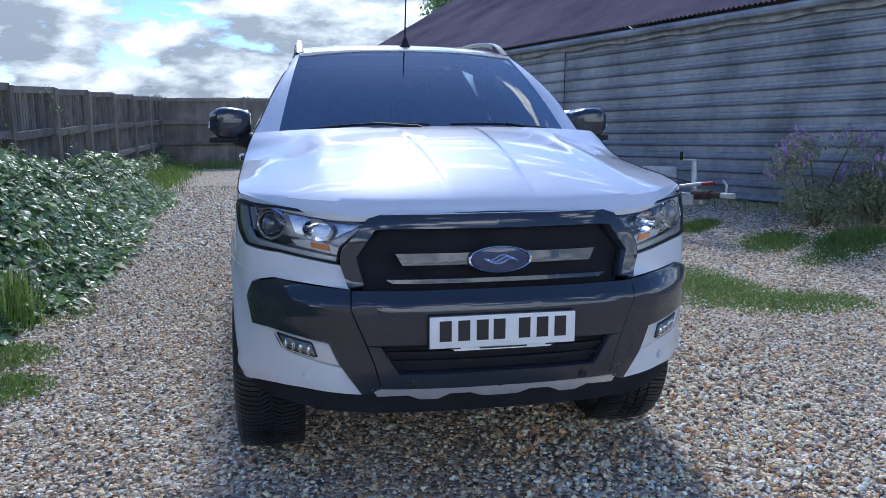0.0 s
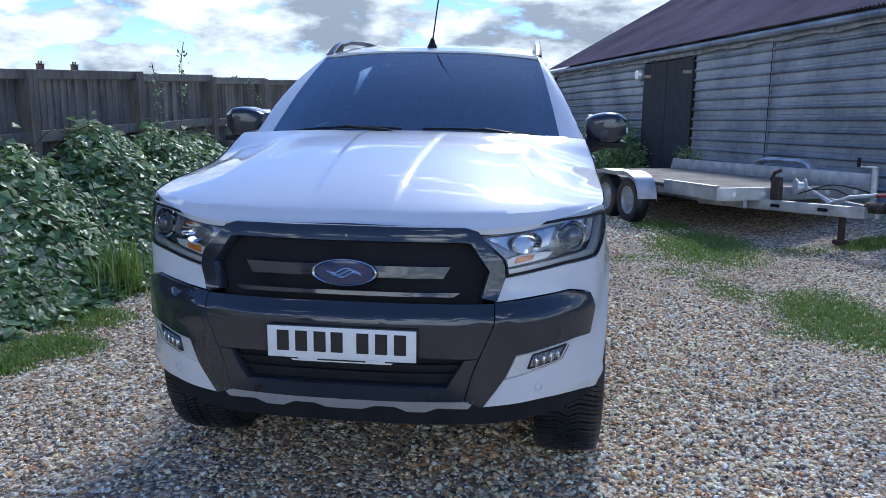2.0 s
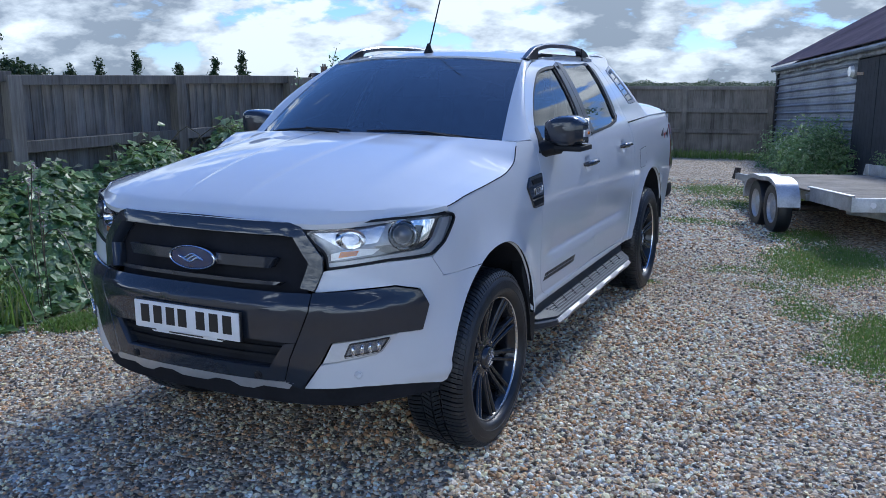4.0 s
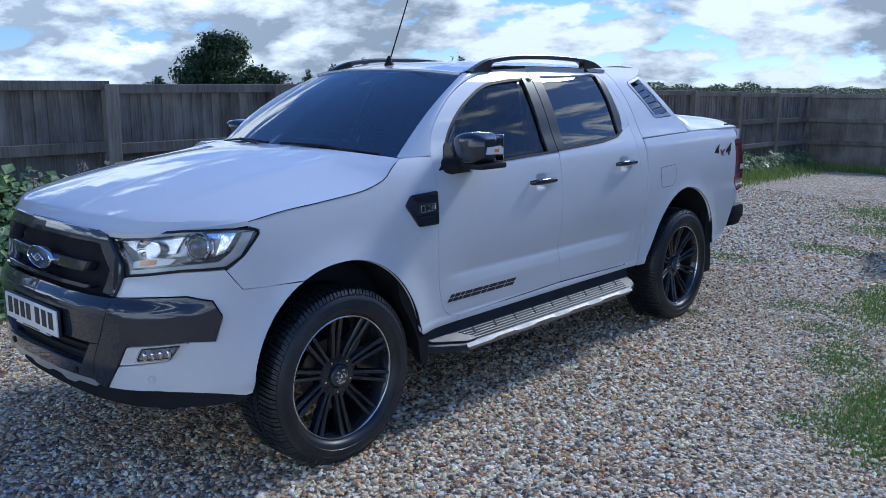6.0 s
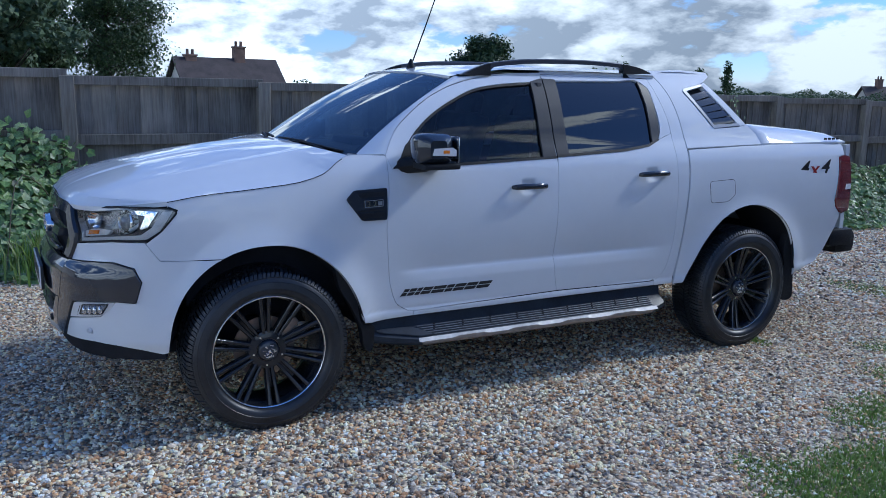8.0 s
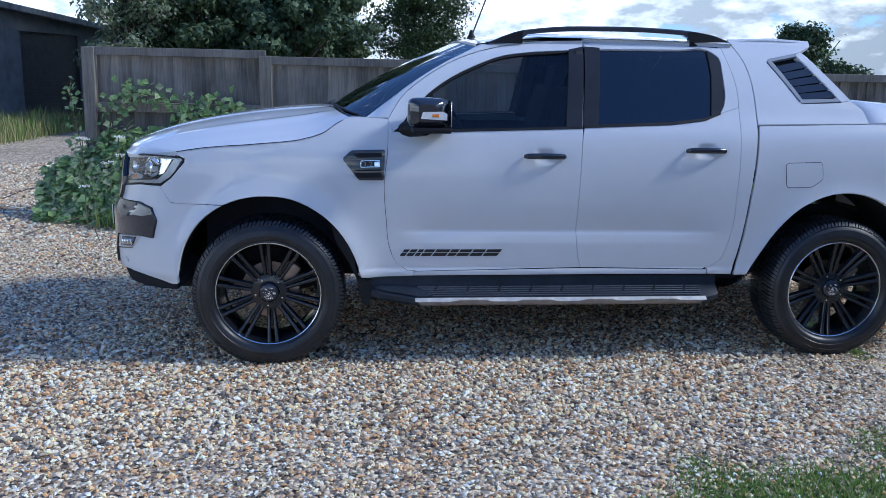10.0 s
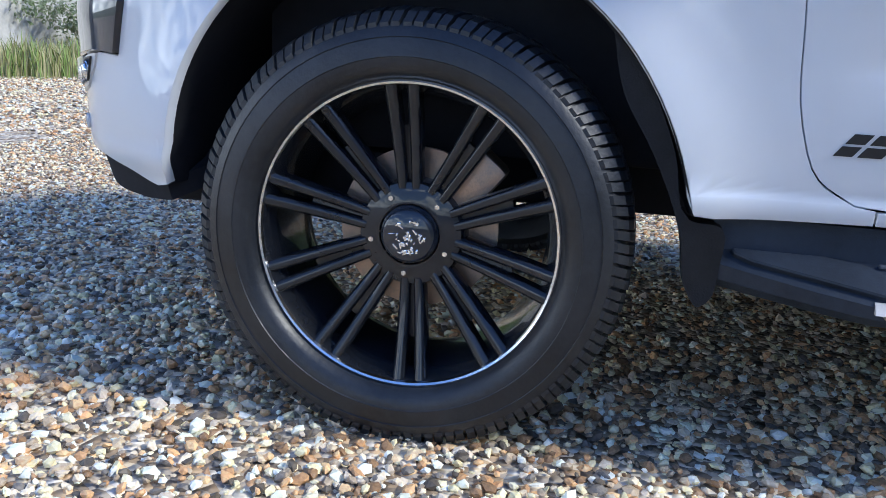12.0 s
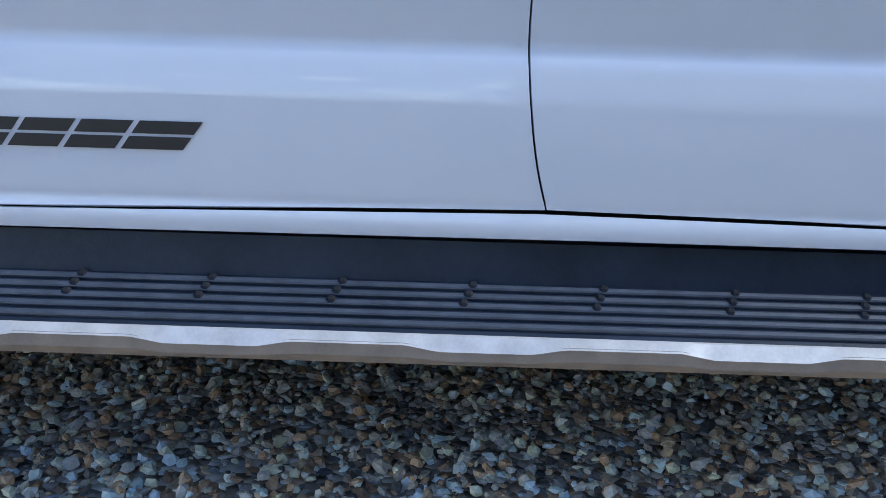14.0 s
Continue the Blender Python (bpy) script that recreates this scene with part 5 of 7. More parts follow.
def ground_material():
    mt = bpy.data.materials.new("gravel_ground")
    mt.use_nodes = True
    n, l = mt.node_tree.nodes, mt.node_tree.links
    p = n["Principled BSDF"]
    p.inputs["Roughness"].default_value, p.inputs["Specular IOR Level"].default_value = 0.9, 0.2
    tc = n.new("ShaderNodeTexCoord")
    vo = n.new("ShaderNodeTexVoronoi")
    vo.inputs["Scale"].default_value = 42
    l.new(tc.outputs["Object"], vo.inputs["Vector"])
    sep = n.new("ShaderNodeSeparateColor")
    l.new(vo.outputs["Color"], sep.inputs[0])
    ramp = n.new("ShaderNodeValToRGB")
    cols = [(.21, .165, .12), (.58, .47, .33), (.40, .34, .27), (.75, .64, .47), (.31, .23, .15), (.80, .71, .57), (.52, .37, .23)]
    while len(ramp.color_ramp.elements) < len(cols):
        ramp.color_ramp.elements.new(.5)
    for i, c in enumerate(cols):
        ramp.color_ramp.elements[i].position, ramp.color_ramp.elements[i].color = i / len(cols), (*c, 1)
    ramp.color_ramp.interpolation = "CONSTANT"
    l.new(sep.outputs[0], ramp.inputs[0])
    big = n.new("ShaderNodeTexNoise")
    big.inputs["Scale"].default_value, big.inputs["Detail"].default_value = .9, 6
    l.new(tc.outputs["Object"], big.inputs["Vector"])
    mul = n.new("ShaderNodeMix")
    mul.data_type, mul.blend_type = "RGBA", "OVERLAY"
    mul.inputs["Factor"].default_value = .5
    l.new(ramp.outputs[0], mul.inputs["A"])
    l.new(big.outputs[0], mul.inputs["B"])
    l.new(mul.outputs["Result"], p.inputs["Base Color"])
    inv = n.new("ShaderNodeMath")
    inv.operation = "SUBTRACT"
    inv.inputs[0].default_value = 1
    l.new(vo.outputs["Distance"], inv.inputs[1])
    b = n.new("ShaderNodeBump")
    b.inputs["Strength"].default_value, b.inputs["Distance"].default_value = 1.0, .02
    l.new(inv.outputs[0], b.inputs["Height"])
    l.new(b.outputs[0], p.inputs["Normal"])
    return mt


GRAVEL = ground_material()
GRASSLAND = material("rough_grass", (.055, .085, .025), .9, 0, 0, .35, 1.2, .6, 40, second=(.13, .14, .055))


def ground_sheet():
    xs = np.unique(np.concatenate([-np.geomspace(9, 900, 22), np.arange(-9, 9.01, .30), np.geomspace(9, 900, 22)]))
    ys = np.unique(np.concatenate([-np.geomspace(9, 900, 20), np.arange(-9, 22.01, .30), 13 + np.geomspace(9, 900, 20)]))
    X, Y = np.meshgrid(xs, ys)
    V = np.stack([X, Y, ground_z(X, Y)], -1).reshape(-1, 3)
    k = len(xs)
    F = [(j * k + i, j * k + i + 1, (j + 1) * k + i + 1, (j + 1) * k + i) for j in range(len(ys) - 1) for i in range(k - 1)]
    ob = link("ground", V, F, GRAVEL)
    ob.data.materials.append(GRASSLAND)
    C = np.array([V[list(f)].mean(0) for f in F])
    grass = (C[:, 0] < -4.6) & (C[:, 1] > -2.2) | (C[:, 1] > 18.4) | (C[:, 0] < -5.5) & (C[:, 1] > -2.3 + .27 * (C[:, 0] + 4.05)) | (np.hypot(C[:, 0], C[:, 1]) > 32)
    for p, g in zip(ob.data.polygons, grass):
        p.material_index = int(g)
    return tagged(ob, "pale gravel driveway of mixed flint pebbles, rough grass beyond", "ground", kind="structure")


ground_sheet()

STONES = island_colours("flint_pebbles", [(0.88, 0.789, 0.52), (0.567, 0.322, 0.152), (0.88, 0.88, 0.781), (0.443, 0.347, 0.239), (0.789, 0.537, 0.282), (0.123, 0.101, 0.0763), (0.88, 0.777, 0.465), (0.616, 0.491, 0.326), (0.763, 0.454, 0.217), (0.88, 0.88, 0.694), (0.296, 0.178, 0.0924), (0.739, 0.62, 0.465), (0.209, 0.185, 0.157), (0.88, 0.74, 0.52)], .50, .35, 160)


def pebbles(name, n, inside, size, faces20):
    """n loose stones in the area for which inside(x, y) holds."""
    if faces20:
        bm = bmesh.new()
        bmesh.ops.create_icosphere(bm, subdivisions=1, radius=1)
    else:
        bm = bmesh.new()
        bmesh.ops.create_cone(bm, segments=4, radius1=1, radius2=0, depth=.9, matrix=Matrix.Translation((0, 0, .45)))
        bmesh.ops.create_cone(bm, segments=4, radius1=1, radius2=0, depth=.9, matrix=Matrix.Translation((0, 0, -.45)) @ Matrix.Rotation(math.pi, 4, "X"))
        bmesh.ops.remove_doubles(bm, verts=bm.verts[:], dist=.01)
        bmesh.ops.triangulate(bm, faces=bm.faces[:])
    base = np.array([v.co for v in bm.verts])
    tris = np.array([[v.index for v in f.verts] for f in bm.faces])
    bm.free()
    x0, x1, y0, y1 = inside[:4]
    P = np.stack([rng.uniform(x0, x1, n), rng.uniform(y0, y1, n)], 1)
    P = P[inside[4](P[:, 0], P[:, 1])]
    n = len(P)
    S = size[0] + (size[1] - size[0]) * rng.random(n)**1.8
    sc = np.stack([S * rng.uniform(.75, 1.25, n), S * rng.uniform(.65, 1.0, n), S * rng.uniform(.40, .75, n)], 1) * .5
    a, t1, t2 = rng.uniform(0, math.tau, n), rng.normal(0, .35, n), rng.normal(0, .35, n)
    B = base[None] * (1 + rng.normal(0, .16, (n, len(base), 1))) * sc[:, None]
    c, s = np.cos(t1)[:, None], np.sin(t1)[:, None]
    B = np.stack([B[..., 0], B[..., 1] * c - B[..., 2] * s, B[..., 1] * s + B[..., 2] * c], -1)
    c, s = np.cos(t2)[:, None], np.sin(t2)[:, None]
    B = np.stack([B[..., 0] * c + B[..., 2] * s, B[..., 1], -B[..., 0] * s + B[..., 2] * c], -1)
    c, s = np.cos(a)[:, None], np.sin(a)[:, None]
    B = np.stack([B[..., 0] * c - B[..., 1] * s, B[..., 0] * s + B[..., 1] * c, B[..., 2]], -1)
    B[..., 0] += P[:, 0, None]
    B[..., 1] += P[:, 1, None]
    B[..., 2] += (ground_z(P[:, 0], P[:, 1]) + rng.uniform(-.005, .011, n))[:, None]
    V = B.reshape(-1, 3).astype(np.float32)
    F = (tris[None] + (np.arange(n) * len(base))[:, None, None]).reshape(-1, 3).astype(np.int32)
    me = bpy.data.meshes.new(name)
    me.vertices.add(len(V))
    me.vertices.foreach_set("co", V.ravel())
    me.loops.add(F.size)
    me.loops.foreach_set("vertex_index", F.ravel())
    me.polygons.add(len(F))
    me.polygons.foreach_set("loop_start", np.arange(0, F.size, 3, dtype=np.int32))
    me.update(calc_edges=True)
    me.materials.append(STONES)
    me.shade_flat()
    return tagged(new(name, me), "loose mixed brown, grey and white flint pebbles", "gravel", kind="stuff")


def near_zone(x, y):
    return (x > .15) & (x < 2.0) & (y > -1.7) & (y < 2.7)


pebbles("gravel_near", 30000, (.15, 2.0, -1.7, 2.7, near_zone), (.012, .036), True)
pebbles("gravel_yard", 175000, (-2.6, 4.6, -3.2, 4.8, lambda x, y: ~near_zone(x, y) & ((x < 3.4) | (y < 4))), (.013, .034), False)
pebbles("gravel_drive", 26000, (-8.6, -2.6, -7.2, -1.0, lambda x, y: (y < -2.3) | (x > -3.0)), (.026, .056), False)
pebbles("gravel_far", 36000, (-3.2, 2.4, 4.8, 12.0, lambda x, y: x < 2.4 - (y - 4.8) * .2), (.022, .055), False)

# ---- weathered fence ----
def timber(name, dark, light, rough=.88):
    """Grey weathered boards: streaks along the grain, each board its own tone."""
    mt = bpy.data.materials.new(name)
    mt.use_nodes = True
    n, l = mt.node_tree.nodes, mt.node_tree.links
    p = n["Principled BSDF"]
    p.inputs["Roughness"].default_value, p.inputs["Specular IOR Level"].default_value = rough, .25
    tc, mp, info = n.new("ShaderNodeTexCoord"), n.new("ShaderNodeMapping"), n.new("ShaderNodeObjectInfo")
    mp.inputs["Scale"].default_value = (1, 1, .06)
    l.new(tc.outputs["Object"], mp.inputs[0])
    grain, blot = n.new("ShaderNodeTexNoise"), n.new("ShaderNodeTexNoise")
    grain.inputs["Scale"].default_value, grain.inputs["Detail"].default_value = 70, 5
    blot.inputs["Scale"].default_value, blot.inputs["Detail"].default_value = 2.2, 5
    l.new(mp.outputs[0], grain.inputs["Vector"])
    l.new(tc.outputs["Object"], blot.inputs["Vector"])
    mix1, mix2 = n.new("ShaderNodeMath"), n.new("ShaderNodeMath")
    mix1.operation = mix2.operation = "MULTIPLY_ADD"
    mix1.inputs[1].default_value, mix2.inputs[1].default_value = .75, .30
    l.new(grain.outputs[0], mix1.inputs[0])
    l.new(blot.outputs[0], mix1.inputs[2])
    l.new(info.outputs["Random"], mix2.inputs[0])
    l.new(mix1.outputs[0], mix2.inputs[2])
    ramp = n.new("ShaderNodeValToRGB")
    ramp.color_ramp.elements[0].color = (*dark, 1)
    ramp.color_ramp.elements[1].color = (*light, 1)
    span = n.new("ShaderNodeMapRange")
    span.inputs["From Min"].default_value, span.inputs["From Max"].default_value = .66, 1.34
    l.new(mix2.outputs[0], span.inputs["Value"])
    l.new(span.outputs[0], ramp.inputs[0])
    l.new(ramp.outputs[0], p.inputs["Base Color"])
    b = n.new("ShaderNodeBump")
    b.inputs["Strength"].default_value, b.inputs["Distance"].default_value = .5, .006
    l.new(grain.outputs[0], b.inputs["Height"])
    l.new(b.outputs[0], p.inputs["Normal"])
    return mt


FENCE_WOOD = timber("weathered_fence_wood", (.100, .090, .076), (.30, .275, .240))
FENCE_POST = timber("weathered_post_wood", (.080, .072, .060), (.29, .265, .225))


def fence_bay(name, a, b, za, zb, height=1.62, label="grey weathered close-board fence bay with three rails", posts=True, group="fence bays along the drive"):
    """One bay from point a to b: a post at a, three rails, a capping board and upright featheredge boards."""
    a, b = Vector((*a, za)), Vector((*b, zb))
    run = b - a
    n = Vector((run.y, -run.x, 0)).normalized()          # towards the drive
    bay = thing(name, label, "fence", group, at=tuple(a))
    yaw = math.atan2(run.y, run.x)
    rot = Matrix.Rotation(yaw, 3, "Z")
    length = run.length

    def put(nm, mt, centre_along, z, size, out, bev=.004, tilt=0.0, turn=0.0):
        bm = bmesh.new()
        c = run * (centre_along / length) + n * out + Vector((0, 0, z))
        add_box(bm, c, size, bev, rot @ Matrix.Rotation(tilt, 3, "Y") @ Matrix.Rotation(turn, 3, "Z"), segments=1)
        return part(nm, bm, mt, bay)
    rb = random.Random(hash((round(a.x, 2), round(a.y, 2))) % 9999)
    if posts:
        put("post", FENCE_POST, 0, height / 2, (.125, .12, height + .02), .035, tilt=rb.uniform(-.02, .02))
    for z in (.58, 1.11):
        put("rail", FENCE_WOOD, length / 2, z * height / 1.72, (length - .02, .055, .10), .038, tilt=rb.uniform(-.006, .006))
    put("capping", FENCE_WOOD, length / 2, height - .03, (length, .035, .085), .055)
    k = int(length / .105)
    for i in range(k):
        w = length / k
        put("board", FENCE_WOOD, (i + .5) * w, height / 2 - .01 + rb.uniform(-.014, .008), (w * 1.10, .014, height - .06), -.012 + rb.uniform(-.005, .005), 0, rb.uniform(-.006, .006), radians(4 + rb.uniform(-1.5, 1.5)))
    return bay


def lerp2(p, q, t):
    return (p[0] + (q[0] - p[0]) * t, p[1] + (q[1] - p[1]) * t)


FENCE_A, FENCE_B, FENCE_C = (-4.05, -2.28), (-3.35, 17.9), (6.5, 19.6)
for k in range(11):
    p, q = lerp2(FENCE_A, FENCE_B, k / 11), lerp2(FENCE_A, FENCE_B, (k + 1) / 11)
    fence_bay("fence_bay", p, q, float(ground_z(*p)) + .03, float(ground_z(*q)) + .03, (1.71, 1.65)[k] if k < 2 else 1.62)
for k in range(5):
    p, q = lerp2(FENCE_B, FENCE_C, k / 5), lerp2(FENCE_B, FENCE_C, (k + 1) / 5)
    fence_bay("fence_bay", p, q, float(ground_z(*p)) + .03, float(ground_z(*q)) + .03, group="fence bays at the far end")

# ---- corrugated shed ----
SHEETING = material("dark_blue_grey_sheeting", (.135, .158, .19), .45, .1, 0, .22, 1.5, .12, 30, second=(.33, .355, .39))
ROOFING = material("rusty_brown_roofing", (.20, .14, .145), .75, .05, 0, .3, .8, .2, 30, second=(.28, .205, .20))
SHEDDOOR = material("dark_timber_door", (.030, .032, .036), .8, 0, 0, .3, 5, .3, 60)
FLASHING = material("peeling_grey_flashing", (.20, .21, .22), .6, .2, 0, .3, 6, .1, 40, second=(.42, .43, .44))


def shed_point(q, d, z):
    p = SHED_FAR + SHED_WAY * q + SHED_IN * d
    return (float(p[0]), float(p[1]), z)


def shed_base(q):
    return -.32 + .046 * q


SHED_LONG, WALL_H = 17.2, 2.20
shed = thing("shed", "long dark corrugated-metal shed with a rusty brown roof", "shed", at=shed_point(0, 0, shed_base(0)))


def under_shed(ob):
    ob.parent = shed
    ob.matrix_parent_inverse = Matrix.Translation(shed.location).inverted()
    return ob


def sheet_wall(name, q0, q1, z0=0.0, z1=None):
    """Ribbed sheeting: horizontal ledges every 0.15 m."""
    z1 = WALL_H if z1 is None else z1
    prof = []
    z = z0
    while z < z1 - .01:
        t = min(z + .160, z1)
        prof += [(z, .020), (z + .010, .044), (z + .022, .046), (z + .032, .034), (z + .046, .006), (z + .075, .004), (z + .080, .008), (z + .088, .008), (z + .093, .003), (t - .010, -.004)]
        z = t
    bm = bmesh.new()
    rows = []
    for q in (q0, q1):
        rows.append([shed_point(q, -o, shed_base(q) + zz) for zz, o in prof])
    add_loft(bm, rows)
    for f in bm.faces:
        f.smooth = False
    ob = part(name, bm, SHEETING, None, "dark ribbed metal sheeting", smooth=False)
    return under_shed(ob)


for q0, q1 in ((0, 5.62), (7.72, 10.05), (10.06, SHED_LONG)):
    sheet_wall("wall_sheet", q0, q1)
sheet_wall("wall_sheet", 5.62, 7.72, 2.02)
for q in (10.055,):
    bm = bmesh.new()
    add_loft(bm, [[shed_point(q - .012, -.040, shed_base(q) + z), shed_point(q + .012, -.040, shed_base(q) + z)] for z in (.02, WALL_H)])
    under_shed(part("sheet_joint", bm, VOID, None, "dark sheet joint"))
for q0, q1 in ((5.66, 6.66), (6.68, 7.68)):
    d = new("door")
    under_shed(d)
    d["label"] = "dark timber double door leaf"
    for i in range(6):
        a, b = q0 + (q1 - q0) * i / 6, q0 + (q1 - q0) * (i + 1) / 6 - .006
        bm = bmesh.new()
        add_prism(bm, [shed_point(a, -.02, shed_base(a) + .02), shed_point(b, -.02, shed_base(b) + .02), shed_point(b, -.02, shed_base(b) + 2.0), shed_point(a, -.02, shed_base(a) + 2.0)], (-SHED_IN[0], -SHED_IN[1], 0), .025)
        o = part("plank", bm, SHEDDOOR, None)
        o.parent = d
    for z in (.35, 1.75):
        bm = bmesh.new()
        s = q0 + .02 if q0 < 6 else q1 - .34
        add_prism(bm, [shed_point(s, -.05, shed_base(s) + z), shed_point(s + .32, -.05, shed_base(s) + z), shed_point(s + .32, -.05, shed_base(s) + z + .05), shed_point(s, -.05, shed_base(s) + z + .05)], (-SHED_IN[0], -SHED_IN[1], 0), .01)
        o = part("hinge", bm, STEEL, None, "steel strap hinge")
        o.parent = d
# corner board, gable end, flashing, roof
bm = bmesh.new()
add_prism(bm, [shed_point(-.06, -.05, shed_base(0) - .1), shed_point(.05, -.05, shed_base(0) - .1), shed_point(.05, -.05, shed_base(0) + WALL_H), shed_point(-.06, -.05, shed_base(0) + WALL_H)], (SHED_IN[0], SHED_IN[1], 0), .12)
under_shed(part("corner_board", bm, SHEDDOOR, None, "dark corner board"))
PITCH, DEPTH = .56, 6.5
for q in (0, SHED_LONG - .1):
    bm = bmesh.new()
    add_prism(bm, [shed_point(q, 0, shed_base(q) - .2), shed_point(q, DEPTH * 2, shed_base(q) - .2), shed_point(q, DEPTH * 2, shed_base(q) + WALL_H), shed_point(q, DEPTH, shed_base(q) + WALL_H + DEPTH * PITCH - .1), shed_point(q, 0, shed_base(q) + WALL_H - .05)], (SHED_WAY[0], SHED_WAY[1], 0), .1)
    under_shed(part("gable_wall", bm, SHEETING, None, "dark gable wall"))
bm = bmesh.new()
rows = []
for i in range(49):
    q = -.1 + (SHED_LONG + .1) * i / 48
    wob = .02 * math.sin(i * 1.9)
    rows.append([shed_point(q, -.06, shed_base(q) + WALL_H - .16 + wob), shed_point(q, -.075, shed_base(q) + WALL_H - .03), shed_point(q, -.02, shed_base(q) + WALL_H)])
add_loft(bm, rows)
under_shed(part("eave_flashing", bm, FLASHING, None, "peeling grey eave flashing"))
bm = bmesh.new()
add_tube(bm, [shed_point(q, -.13, shed_base(q) + WALL_H - .055) for q in np.linspace(-.1, SHED_LONG, 20)], .05, 8)
under_shed(part("gutter", bm, SHEETING, None, "dark gutter"))
bm = bmesh.new()
rows = []
for i in range(int(SHED_LONG * 26) + 5):
    q = -.15 + i / 26
    wv = .014 * (1 if i % 2 else -1)
    rows.append([shed_point(q, d, shed_base(q) + WALL_H + .035 + (d + .17) * PITCH + wv) for d in (-.17, 2.2, 4.4, DEPTH)])
add_loft(bm, rows)
under_shed(part("roof", bm, ROOFING, None, "rusty brown corrugated roof", smooth=None))
bm = bmesh.new()
add_loft(bm, [[shed_point(q, d, shed_base(q) + WALL_H + .03 + (DEPTH * 2 + .17 - d) * PITCH) for d in (DEPTH, DEPTH * 2)] for q in (-.15, SHED_LONG)])
under_shed(part("roof_back", bm, ROOFING, None, "rusty brown back slope"))
# bulkhead lamp by the door
wl = thing("wall_lamp", "round white bulkhead lamp on the shed wall", "lamp", at=shed_point(5.50, -.06, shed_base(5.5) + 1.82))
bm = bmesh.new()
add_cyl(bm, (0, 0, 0), (-.07 * SHED_IN[0], -.07 * SHED_IN[1], 0), .11, .09, 24)
part("lens", bm, LAMPWHITE, wl, "white round lens")
bm = bmesh.new()
add_cyl(bm, (.05 * SHED_IN[0], .05 * SHED_IN[1], 0), (-.012 * SHED_IN[0], -.012 * SHED_IN[1], 0), .125, .12, 24)
part("base", bm, FLASHING, wl, "grey lamp base")


# ---- flatbed trailer beside the shed ----
ALLOY = material("dull_galvanised_steel", (.42, .43, .44), .5, .5, 0, .22, 6, .08, 60, second=(.62, .63, .64))
DECKWOOD = material("weathered_ply_deck", (.20, .165, .125), .8, 0, 0, .3, 3, .2, 30, second=(.30, .26, .21))
RUST = material("dark_rusty_steel", (.060, .045, .038), .8, .3, 0, .4, 15, .2, 60)
REFLECTOR = material("white_reflector", (.8, .8, .8), .2, 0, .6, .05, 40)
TRAILER_AT = (1.015, 8.859, -.162)
trailer = thing("flatbed_trailer", "galvanised twin-axle flatbed car trailer with a plywood deck", "trailer", at=TRAILER_AT)
trailer.scale = (1.008, .9585, .9585)
trailer.rotation_euler = (0, -.0507, -1.2185)            # its nose is propped up


def tpart(name, mt, build, label="", parent=None):
    bm = bmesh.new()
    build(bm)
    return part(name, bm, mt, parent or trailer, label)


DZ = .50
for k in range(4):
    tpart("deck_board", DECKWOOD, lambda bm: add_box(bm, (.24 + 1.047 * k, .95, DZ), (1.041, 1.80, .022), .003), "weathered plywood deck board")
tpart("side_rail", ALLOY, lambda bm: add_box(bm, (1.80, 1.89, DZ + .07), (4.25, .03, .19), .006), "dull galvanised side rail")
tpart("side_rail", ALLOY, lambda bm: add_box(bm, (3.36, .015, DZ - .02), (1.12, .03, .15), .006), "dull galvanised side rail")
tpart("rail_lip", ALLOY, lambda bm: add_box(bm, (3.36, .0, DZ + .058), (1.14, .06, .014), .004), "rolled rail lip")
tpart("side_rail", ALLOY, lambda bm: add_box(bm, (.55, .015, DZ - .02), (1.68, .03, .10), .006), "dull galvanised side rail")
front_board = tpart("front_board", ALLOY, lambda bm: add_box(bm, (3.91, .95, DZ - .03), (.03, 1.90, .14), .006), "front board with round reflectors")
for y in (.20, .55, 1.35, 1.70):
    tpart("reflector", REFLECTOR, lambda bm: add_cyl(bm, (3.925, y, DZ - .03), (3.936, y, DZ - .03), .028, n=16), "white reflector", front_board)
for y in (.38, 1.52):
    tpart("chassis_beam", ALLOY, lambda bm: add_box(bm, (1.80, y, DZ - .13), (4.15, .05, .12), .006), "galvanised chassis beam")
for x in (.05, 1.2, 2.6, 3.6):
    tpart("cross_member", ALLOY, lambda bm: add_box(bm, (x, .95, DZ - .075), (.05, 1.86, .07), .005))
tpart("ramp_bracket", RUST, lambda bm: (add_prism(bm, [(-.48, .0, DZ - .07), (-.20, .0, DZ - .07), (-.20, .0, DZ + .10), (-.31, .0, DZ + .10)], (0, 1, 0), .05)), "dark rear ramp bracket")
tpart("ramp_bracket", ALLOY, lambda bm: (add_prism(bm, [(-.44, 1.86, DZ - .07), (-.24, 1.86, DZ - .07), (-.24, 1.86, DZ + .17), (-.33, 1.86, DZ + .17)], (0, 1, 0), .05)), "rear ramp bracket")
